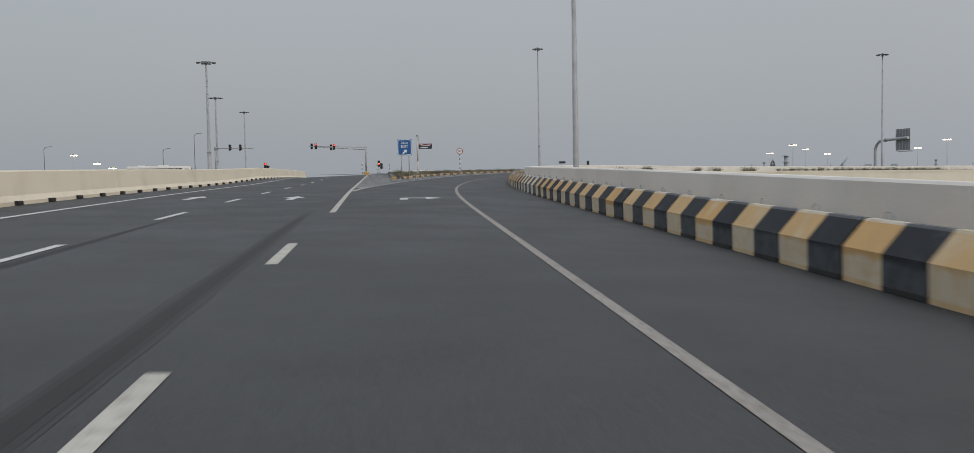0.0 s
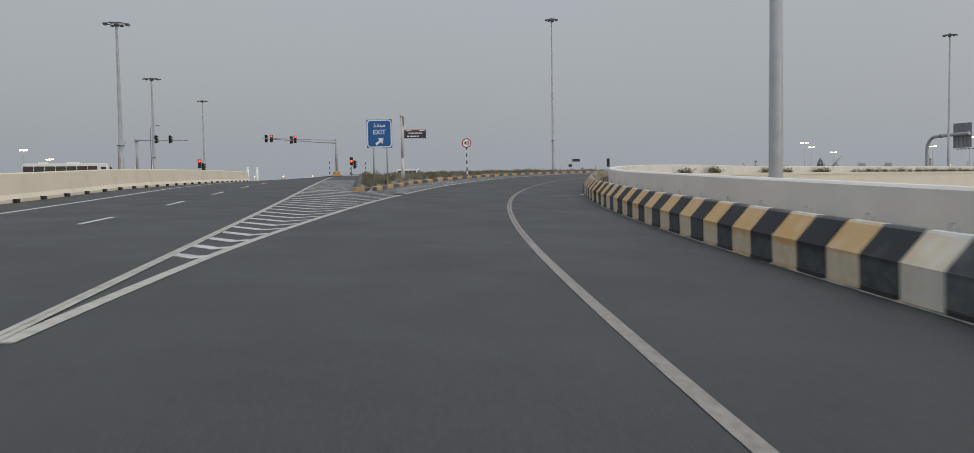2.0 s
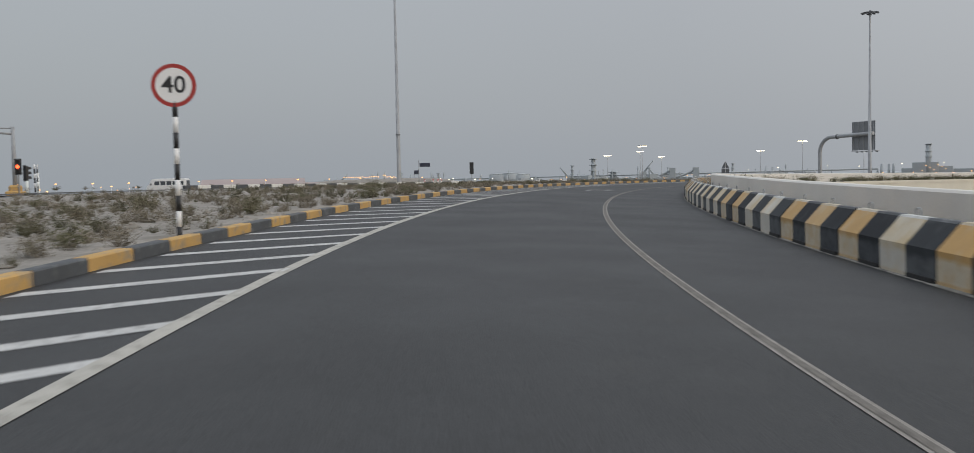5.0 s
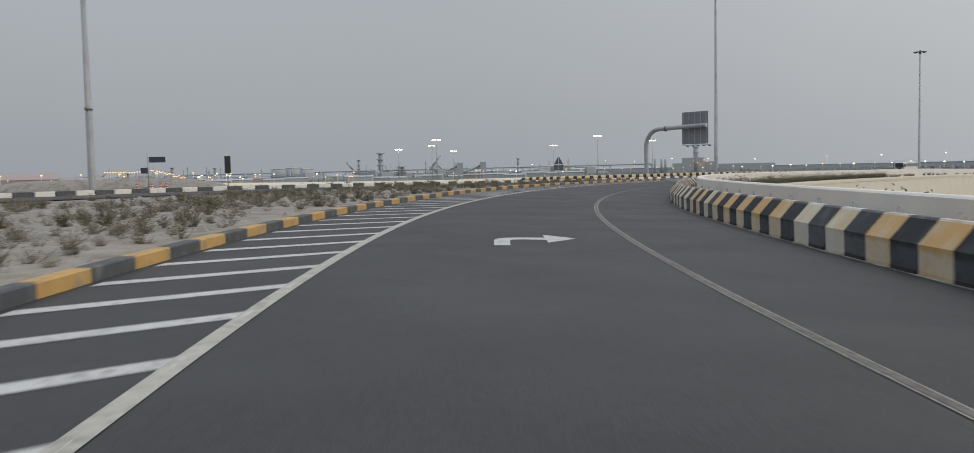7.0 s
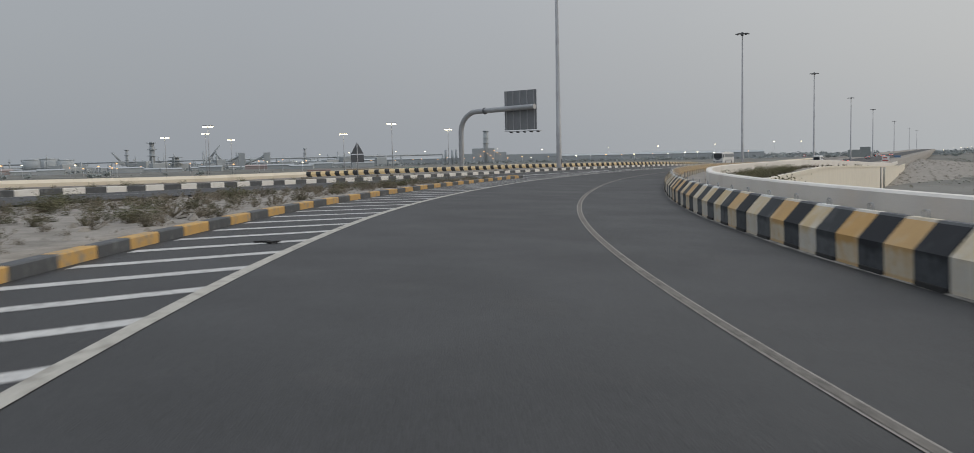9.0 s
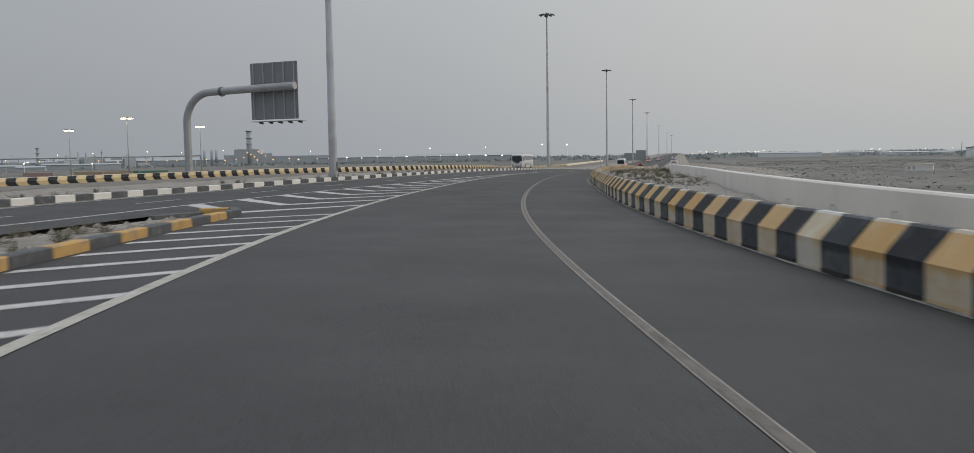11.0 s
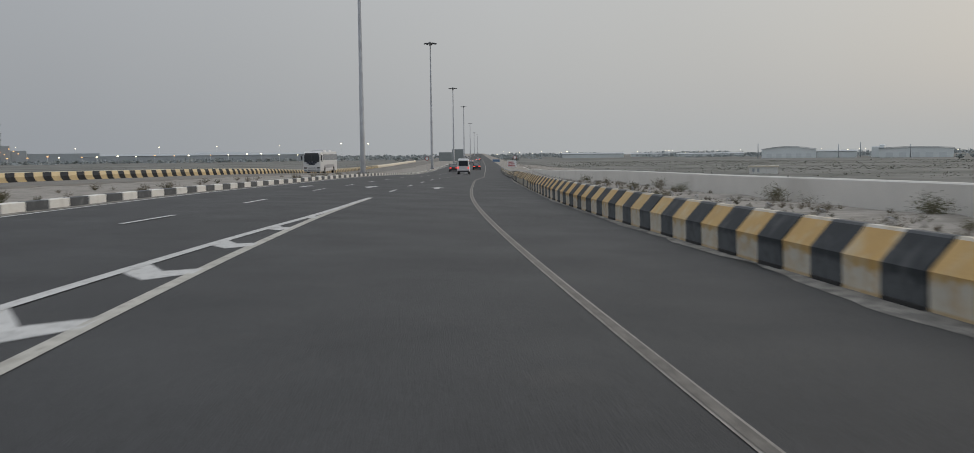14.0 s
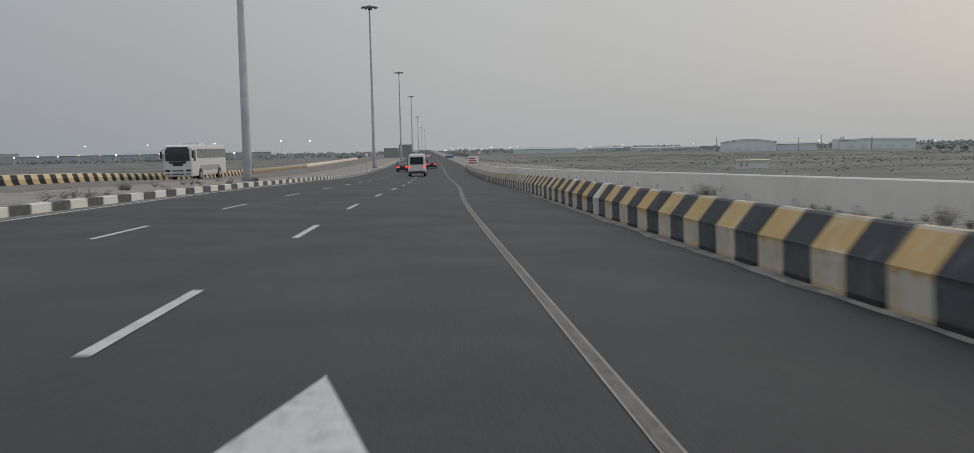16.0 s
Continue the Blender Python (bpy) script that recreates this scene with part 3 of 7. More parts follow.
# ---- ground, fill and roads ----
def build_ground():
    r, k = 9000.0, 24
    verts, faces = [(0, 600, -6.0)], []
    # rings beyond 1500 m sink so the camera sees a lower, haze-cut skyline
    for ring, rad in enumerate((200, 600, 1500, 3500, r)):
        for j in range(k):
            a = 2 * math.pi * j / k
            verts.append((rad * math.sin(a), 600 + rad * math.cos(a), -6.0 - 0.005 * max(0.0, rad - 1500)))
    for j in range(k):
        faces.append((0, 1 + (j + 1) % k, 1 + j))
        for ring in range(4):
            a, b = 1 + ring * k, 1 + (ring + 1) * k
            faces.append((a + j, a + (j + 1) % k, b + (j + 1) % k, b + j))
    obj("ground", mesh_of("ground", verts, faces, ["dirt"]), label="dusty desert plain with patches of dry scrub, flat to 1500 m and then sinking", category="ground", kind="structure")


def build_fill():
    """The sandy fill that carries the roads: islands, verges and the slope on the far side."""
    stations = np.concatenate([np.arange(-60, 440, 1.5), np.arange(440, 900, 12.0), [1200, 1600, 2190]])
    rows = []
    for s in stations:
        s = float(s)
        w = wall_in(s)
        if s < 130:
            lo, hi = max(main_lo(s), KERB + 0.4), max(main_hi(s), 9.0)
            if s < 77:
                lo = KERB
        elif s < 205:
            lo, hi = max(merge_lo(s), KERB + 0.4), kerb2(s)
        else:
            lo, hi = max(merge_lo(s), KERB + 0.4), kerb2(s)
        rail = max(far_rail(s), hi + 6)
        pts = []
        base = -6.6

        def add(d, dz, bumpy=0.0):
            p = at(s, d, dz)
            if bumpy:
                p.z += bumpy * (noise.noise(p * 0.35) + 0.6 * noise.noise(p * 1.3))
            pts.append(p)

        def deep(d):
            p = at(s, d)
            p.z = min(base, p.z - 1)
            pts.append(p)
        deep(-w - 2.55)
        pts.append(crest(s, -w - 2.5, -1.05))
        pts.append(crest(s, -w - 0.15, -1.05))
        for f in (0.05, 0.3, 0.6, 0.9):
            add(-w + (w - 4.1) * f, float(np.interp(s, [190, 205, 240, 290, 312, 330, 350, 900], [-0.02, 0.1, 0.40 - 0.12 * f, 0.36 - 0.12 * f, 0.26, 0.1, -0.12, -0.12])), 0.14 if s > 200 else 0.0)
        add(-4.05, -0.05)
        add(-3.0, -0.10)
        island = 77.8 < s < 220.2
        kd = kerb_d(s)
        add(kd + 0.1, -0.10)
        for f in np.linspace(0, 1, 15):
            d = kd + 0.11 + (lo - kd - 0.6) * f
            edge = min(1.0, min(f, 1 - f) * 8)
            add(d, (0.15 - 0.19 * f ** 0.7) if island else -0.10, 0.09 * edge if island else 0.0)
        low = float(np.interp(s, [84, 100, 128, 134], [0, 0.3, 0.6, 0]))
        add(lo + 0.2, -0.12 - 0.3 * low)
        add(hi - 0.1, -0.12 - low)
        sag = float(np.interp(s, [84, 100, 128, 158, 178], [0, 0.3, 0.62, 0.75, -0.12]))
        add(hi + 0.25, 0.10 if s > 178 else -0.12 - max(sag, -0.2))
        for f in np.linspace(0.08, 1, 7):
            e = min(1.0, (1 - f) * 6)
            add(hi + (rail - hi) * f, -sag, 0.12 * e if s > 150 else 0.0)
        add(rail + 2.5, min(0.0, -sag))
        p = at(s, rail + 2.5 + 2.0 * max(0.2, pts[-1].z + 6.5))
        p.z = base
        pts.append(p)
        rows.append(pts)
    v, f = loft(rows)
    obj("embankment", mesh_of("embankment", v, f, ["sand"], smooth=True), label="pale sandy fill carrying the roads and islands", category="ground", kind="structure")


def build_roads():
    v1, f1 = band(-60, 78, -4.2, lambda s: max(main_hi(s), 8.0), 0.0, 2.0, 8)
    v2, f2 = band(78, 220, -4.2, KERB + 0.05, 0.0, 2.0, 6)
    v3, f3 = band(220, 480, -4.2, lambda s: kerb2(s) + 0.05, 0.0, 2.0, 8)
    v4, f4 = band(480, 2190, -4.2, 11.95, 0.0, 15.0, 4)
    verts, faces = [], []
    for v, f in ((v1, f1), (v2, f2), (v3, f3), (v4, f4)):
        o = len(verts)
        verts += v
        faces += [tuple(i + o for i in q) for q in f]
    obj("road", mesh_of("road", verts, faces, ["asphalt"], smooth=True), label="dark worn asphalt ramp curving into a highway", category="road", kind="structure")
    v, f = band(76, 330, -0.9, 11.5, 0.004, 2.0, 6, place=main_at)
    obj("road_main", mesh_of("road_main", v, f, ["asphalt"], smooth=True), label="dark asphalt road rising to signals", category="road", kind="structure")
    v, f = band(124, 224, merge_lo, lambda s: kerb2(s) + 0.05, 0.004, 2.0, 4)
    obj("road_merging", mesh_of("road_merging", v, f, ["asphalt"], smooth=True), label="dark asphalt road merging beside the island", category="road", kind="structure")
    near = lambda s: kerb2(s) + (far_rail(s) - kerb2(s)) * 0.5
    v, f = band(178, 900, near, lambda s: far_rail(s) - 0.8, 0.20, 4.0, 3)
    skirt, fs = band(178, 900, near, near, 0.20, 4.0, 1)
    for i in range(0, len(skirt), 2):
        skirt[i] = at(178 + 4.0 * i / 2, near(178 + 4.0 * i / 2) - 0.7, -0.3)
    f += [tuple(i + len(v) for i in q) for q in fs]
    v = list(v) + list(skirt)
    obj("road_opposite", mesh_of("road_opposite", v, f, ["road_dusty"], smooth=True), label="sand-strewn asphalt carriageway beyond the median", category="road", kind="structure")


build_ground()
build_fill()
build_roads()

# ---- road markings ----
LIFT = 0.006


def build_markings():
    marking("edge_line", *band(-60, 800, lambda q: line_r(q) - 0.07, lambda q: line_r(q) + 0.07, LIFT, 1.5), mat="line_worn", label="worn white edge line with tyre dirt")
    core = lambda q: 0.042 * float(np.interp(q, [52, 110], [0.2, 1.0])) * (1 + 0.35 * noise.noise(Vector((q * 0.21, 1, 4))))
    marking("edge_line_wear", *band(52, 420, lambda q: line_r(q) - core(q), lambda q: line_r(q) + core(q), LIFT + 0.004, 0.75), mat="line_core", label="tyre-dirtied worn core of the edge line")
    marking("edge_line", *band(43, 297, lambda q: line_l(q) - 0.085, lambda q: line_l(q) + 0.085, LIFT, 1.5), mat="line_aged", label="aged cream-white edge line along the hatching")
    # lane A: dashes, then the solid line of the gore
    for u in (3.0, 12.1):
        marking("lane_dash", *band(u, u + 3.0, 1.42, 1.59, LIFT, 1.5, place=main_at), mat="line_aged")
    n_a = table([(24, 1.33), (42, 1.5), (60, 1.6), (300, 1.62)])
    marking("lane_line", *band(24.0, 300, lambda q: n_a(q) - 0.078, lambda q: n_a(q) + 0.078, LIFT + 0.004, 2.0, place=main_at), mat="line_aged", label="aged cream-white line beside the gore")
    marking("lane_line_wear", *band(24.0, 62, lambda q: n_a(q) - 0.006, lambda q: n_a(q) + 0.006, LIFT + 0.007, 1.0, place=main_at), mat="line_worn", label="dirty seam along the aged line")
    for i in range(24):
        u = 2.8 + i * 9.1
        marking("lane_dash", *band(u, u + 3.0, 5.08, 5.24, LIFT + 0.004, 1.5, place=main_at))
    marking("edge_line", *band(-60, 330, 8.75, 8.95, LIFT + 0.004, 2.0, place=main_at))
    # gore: chevrons between the two solid lines, apex towards the traffic
    d_a = table([(30, 4.42), (36, 4.77), (41.5, 5.1), (45, 5.3), (53.9, 6.22), (57.1, 6.66), (60.1, 7.1), (64.4, 7.74), (68.8, 8.5), (76.2, 10.1), (82.5, 11.8)])
    for k in range(-3, 18):
        s = 53.2 + 1.37 * k
        lo, hi = line_l(s), d_a(s)
        m_ = lo + (hi - lo) * float(np.interp(s, [53, 63, 76], [0.36, 0.39, 0.48]))
        fwd = float(np.interp(s, [53, 63, 76], [1.08, 0.95, 0.6]))
        e = s
        for it in range(4):
            e = s + (d_a(e) - m_) * fwd
        r_ = s + (m_ - lo) * 1.4
        wd = float(np.interp(s, [52, 60], [0.42, 0.34]))
        rows = [[at(r_, lo, LIFT), at(r_ + 0.28, lo, LIFT)], [at(s, m_, LIFT), at(s + wd, m_, LIFT)], [at(e, d_a(e), LIFT), at(e + wd, d_a(e + wd), LIFT)]]
        v, f = loft(rows)
        marking("hatch_stripe", v, f, label="white hatch stripe between the diverging roads")
    # stripes on the far side of the island's tip
    for k in range(22):
        u = 80.6 + 1.0 * k
        h = LIFT + 0.004
        v, f = loft([[main_at(u - 1.65, -0.75, h), main_at(u - 1.4, -0.75, h)], [main_at(u, 1.58, h), main_at(u + 0.25, 1.58, h)]])
        marking("hatch_stripe", v, f, label="white hatch stripe between the diverging roads")
    # stripes between the edge line and the striped kerb
    for k in range(76):
        s = float(np.interp(k, [0, 10, 20, 24, 32, 41, 46, 54, 73, 75], [81.2, 95.6, 114.4, 123.05, 138.6, 156.15, 164.95, 179.4, 216.0, 220.3]))
        run = float(np.interp(s, [78, 95, 120], [2.9, 2.4, 2.0]))
        v, f = loft([[at(s, line_l(s), LIFT), at(s + 0.36, line_l(s), LIFT)], [at(s - run, KERB - 0.15, LIFT), at(s - run + 0.36, KERB - 0.15, LIFT)]])
        marking("hatch_stripe", v, f, label="white hatch stripe beside the striped kerb")
    # second gore, where the two roads join
    gl = table([(213, 12.8), (218, 12.1), (228, 10.85), (237, 9.7), (243, 8.95), (251, 7.75), (264.5, 6.4), (278, 5.32), (282, 4.98), (284.6, 4.74), (287, 4.56), (290.3, 4.38), (297.5, 4.12)])
    gr = line_l
    marking("lane_line", *band(213, 297.5, lambda q: gl(q) - 0.09, lambda q: gl(q) + 0.09, LIFT + 0.004, 1.5), label="white line of the merging road")
    for k in range(-1, 18):
        s = 224.56 + 3.87 * k if k < 8 else 251.7 + 3.7 * (k - 7)
        lo, hi = gr(s), gl(s)
        m_ = lo + (hi - lo) * 0.43
        k1 = s + (m_ - lo) * 1.4
        k2 = s
        for it in range(4):
            k2 = s + (gl(k2) - m_) * 1.5
        if k2 > 293:
            continue
        v, f = loft([[at(k1, gr(k1), LIFT), at(k1 + 0.55, gr(k1), LIFT)], [at(s, m_, LIFT), at(s + 0.85, m_, LIFT)], [at(k2, gl(k2), LIFT), at(k2 + 0.95, gl(k2 + 0.95), LIFT)]])
        marking("hatch_stripe", v, f, label="broad white chevron between the merging roads")
    # lane dashes of the highway
    for i in range(60):
        s = 304.7 + i * 9.97
        da, db = float(np.interp(s, [305, 325, 345], [3.97, 3.8, 3.7])), float(np.interp(s, [305, 325, 345], [7.55, 7.4, 7.32]))
        marking("lane_dash", *band(s, s + 3.3, da - 0.065, da + 0.065, LIFT, 1.5))
        marking("lane_dash", *band(s - 0.2, s + 3.1, db - 0.06, db + 0.06, LIFT, 1.5))
    mid = table([(150, 32.1), (172, 25.2), (200, 17.4), (220, 14.4), (248, 11.75), (257, 10.4), (277, 8.75), (288, 7.8), (300, 7.4)])
    for i in range(15):
        s = 162.7 + i * 9.23
        marking("lane_dash", *band(s, s + 3.0, lambda q: mid(q) - 0.07, lambda q: mid(q) + 0.07, LIFT + 0.004, 1.5))
    marking("edge_line", *band(150, 800, lambda q: kerb2(q) - 0.55, lambda q: kerb2(q) - 0.37, LIFT + 0.004, 2.0))
    # arrows: (station, offset, kind)
    def arrow(place, turn):
        if turn:
            pts = [[(0.0, 0.15), (0.0, -0.15)], [(0.75, 0.16), (0.85, -0.14)], [(1.3, 0.16), (1.15, -0.14)], [(1.65, 0.08), (1.35, -0.17)], [(1.85, -0.06), (1.42, -0.28)], [(1.96, -0.3), (1.45, -0.45)], [(2.0, -0.86), (1.42, -0.86)]]
            head = [(2.85, -0.80), (1.88, -1.45), (0.72, -0.86)]
        else:
            pts = [[(-1.7, 0.14), (-1.7, -0.14)], [(0.05, 0.14), (0.05, -0.14)]]
            head = [(0.05, 0.42), (1.8, 0.0), (0.05, -0.42)]
        rows = [[place(a, b), place(c, d)] for (a, b), (c, d) in pts]
        v, f = loft(rows)
        k = len(v)
        v += [place(a, b) for a, b in head]
        f.append((k, k + 1, k + 2))
        marking("lane_arrow", v, f, label="white painted direction arrow on the lane")
    arrow(lambda a, b: at(32.7 + a, 2.33 + b, LIFT), True)
    arrow(lambda a, b: at(138.3 + a * 0.88, 2.54 + b, LIFT), True)
    for n in (3.31, 6.95):
        arrow(lambda a, b, n=n: main_at(34.0 + a, n + b, LIFT + 0.004), False)
    for d in (2.05, 5.72, 9.35):
        arrow(lambda a, b, d=d: at(312.2 + a, d + b, LIFT), False)
    # rubber tracks
    for mid_n, half_w, u1 in ((1.96, 0.19, 25), (4.9, 0.12, 22)):
        for k, (share, mat) in enumerate(((1.0, "tyre_faint"), (0.72, "tyre_soft"), (0.42, "tyre_track"))):
            wd = lambda q, e: half_w * share * (1 + 0.25 * noise.noise(Vector((q * 0.5, e, k)))) * float(np.interp(q, [u1 - 9, u1], [1.0, 0.35]))
            v, f = band(-20, u1 - 1.5 * k, lambda q: mid_n - wd(q, 3), lambda q: mid_n + wd(q, 7), LIFT - 0.004 + 0.0015 * k, 1.0, place=main_at)
            marking("tyre_track", v, f, mat, "dark band of tyre rubber on the lane")
    # dust blown against the barriers
    rows = []
    for q in np.arange(40, 372, 0.5):
        q = float(q)
        full = float(np.interp(q, [40, 120, 215, 238, 246, 257, 262, 273, 288, 312, 322, 340, 352, 372], [0.03, 0.04, 0.05, 0.08, 0.2, 0.28, 0.36, 0.32, 0.14, 0.12, 0.24, 0.3, 0.14, 0.08]))
        wd = max(0.002, full * (0.8 + 0.9 * noise.noise(Vector((q * 0.23, 3, 0))) + 0.6 * noise.noise(Vector((q * 0.9, 8, 0)))))
        rows.append([at(q, toe(q) - 0.05, 0.03), at(q, toe(q) + wd * 0.5, 0.016), at(q, toe(q) + wd, 0.004)])
    v, f = loft(rows)
    rows = []
    for q in np.arange(225, 470, 0.8):
        q = float(q)
        wd = 0.3 * (1 + 0.6 * noise.noise(Vector((q * 0.1, 5, 0))) + 0.4 * noise.noise(Vector((q * 0.6, 2, 0))))
        rows.append([at(q, kerb2(q) - wd, 0.012), at(q, kerb2(q) + 0.05, 0.03)])
    v2, f2 = loft(rows)
    obj("dust_drift", mesh_of("dust_drift", v2, f2, ["dust"], smooth=True), label="pale sand blown along the median kerb", category="sand", kind="stuff")
    obj("dust_drift", mesh_of("dust_drift", v, f, ["dust"], smooth=True), label="pale sand blown along the foot of the barriers", category="sand", kind="stuff")


build_markings()


# ---- walls and barriers ----
def build_walls():
    # parapet, planted ledge and panel wall on the inside of the bend
    stations = list(np.arange(-60, 300, 2.0)) + list(np.arange(300, 520, 6.0))
    par, face = [], []
    for s in stations:
        s = float(s)
        w = wall_in(s)
        par.append([at(s, -w, -0.3), crest(s, -w, -0.04), crest(s, -w - 0.04), crest(s, -w - 0.24), crest(s, -w - 0.28, -0.04), crest(s, -w - 0.28, -1.15)])
        e = w + 2.45
        out = crest(s, -e - 0.22, -0.95)
        out_lo = out.copy()
        out_lo.z = -6.6
        face.append([out, out_lo])
    v, f = loft(par)
    wall = obj("wall_parapet", mesh_of("wall_parapet", v, f, ["concrete"]), label="smooth pale concrete parapet along the bend", category="wall", kind="structure")
    v, f = loft(face)
    panel = obj("wall_panelled", mesh_of("wall_panelled", v, f, ["panel"], smooth=True), label="cream panelled retaining wall with a coping", category="wall", kind="structure")
    # projecting coping, faint courses of joints, and drain pipes near the end of the panelled wall
    lip = []
    for s in stations:
        s = float(s)
        e = wall_in(s) + 2.45
        lip.append([crest(s, -e - 0.2, -1.26), crest(s, -e - 0.31, -1.26), crest(s, -e - 0.31, -0.944), crest(s, -e + 0.02, -0.944), crest(s, -e + 0.02, -1.0)])
    v, f = loft(lip)
    obj("coping", mesh_of("coping", v, f, ["panel"]), panel, "plain cream coping with a sharp lower edge")
    for j in range(4):
        for s in range(150 + 4 * j, 400, 8):
            rows = []
            for q in (s, s + 2, s + 4, s + 5.2):
                e = wall_in(q) + 2.45 + 0.226
                p = crest(q, -e, -2.2 - 0.95 * j)
                rows.append([p, p + Vector((0, 0, 0.03))])
            v, f = loft(rows)
            obj("joint", mesh_of("joint", v, f, ["concrete"]), panel)
    for s, r_ in ((394.0, 0.18), (404.5, 0.12), (409.0, 0.12)):
        e = wall_in(s) + 2.45 + 0.22 + r_
        p = crest(s, -e, -1.3)
        bm = bmesh.new()
        tube(bm, (p.x, p.y, -6.3), p, r_, n=10)
        part("drain_pipe", bm, "galv_pale", panel, "pale grey drain pipe")
    for s in range(64, 380, 12):
        w = wall_in(s)
        v, f = loft([[at(q, -w + 0.004, -0.02), crest(q, -w + 0.004, -0.045)] for q in (s, s + 0.02)])
        obj("joint", mesh_of("joint", v, f, ["panel"]), wall)
    # left wall of the main road
    rows = []
    for u in np.arange(-60, 138, 2.0):
        u = float(u)
        rows.append([main_at(u, 11.2, -0.1), main_at(u, 11.2, 0.12), main_at(u, 11.32, 0.30), main_at(u, 11.42, 1.04), main_at(u, 11.46, 1.08), main_at(u, 11.64, 1.08), main_at(u, 11.7, 1.02), main_at(u, 11.95, -0.3)])
    n = len(rows[0])
    v, f = loft(rows)
    f.append(tuple(range((len(rows) - 1) * n, len(rows) * n)))
    left = obj("wall_left", mesh_of("wall_left", v, f, ["cream"]), label="cream painted concrete barrier wall with drain slots", category="wall", kind="structure")
    # each drain slot is a solid block, its inner shade painted black
    bm = bmesh.new()
    box(bm, (0.42, 0.16, 0.14), bevel=0.02)
    me = bpy.data.meshes.new("drain_slot")
    bm.to_mesh(me)
    bm.free()
    me.materials.append(M["debris"])
    for i in range(64):
        u = -40 + i * 2.75
        p = main_at(u, 11.16, 0.07)
        obj("drain_slot", me, left, m=Matrix.Translation(p) @ pose(0, 0, 0, 0, 0, math.degrees(MAIN_H) + 90))


# profile of the striped barrier: offset behind the toe, height
PROFILE = [(0.012, 0.0), (0.012, 0.08), (0.006, 0.25), (0.0, 0.43), (0.275, 0.745), (0.30, 0.775), (0.40, 0.775), (0.425, 0.745), (0.70, 0.43), (0.694, 0.25), (0.688, 0.08), (0.688, 0.0)]


UNIT = 1.76


def barrier_mesh(name, length, mats, slant=0.0):
    """One barrier unit along +y with its face to -x: a dark and a light stripe, mats = (dark, paler dark top, light,
    paler light top).
    """
    verts, faces, idx = [], [], []
    gap, n = 0.012, len(PROFILE)
    cuts = [-length / 2 + gap, 0.0, length / 2 - gap]
    for half in (0, 1):
        base = len(verts)
        for c in (cuts[half], cuts[half + 1]):
            for x, z in PROFILE:
                lean = slant * (max(z, 0.05) - 0.34) if abs(c) < 0.01 else 0.0
                verts.append((x, c + lean, z))
        for j in range(n - 1):
            faces.append((base + j, base + n + j, base + n + j + 1, base + j + 1))
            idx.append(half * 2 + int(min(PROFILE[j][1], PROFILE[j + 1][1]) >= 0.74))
        faces.append(tuple(base + (half * n) + j for j in (range(n) if half else reversed(range(n)))))
        idx.append(half * 2)
    return mesh_of(name, verts, faces, mats, idx)


def along(p, q):
    """Pose at p with +y towards q."""
    v = q - p
    y = v.normalized()
    x = y.cross(Vector((0, 0, 1))).normalized()
    z = x.cross(y)
    return Matrix.Translation((p + q) / 2) @ Matrix((x, y, z)).transposed().to_4x4()


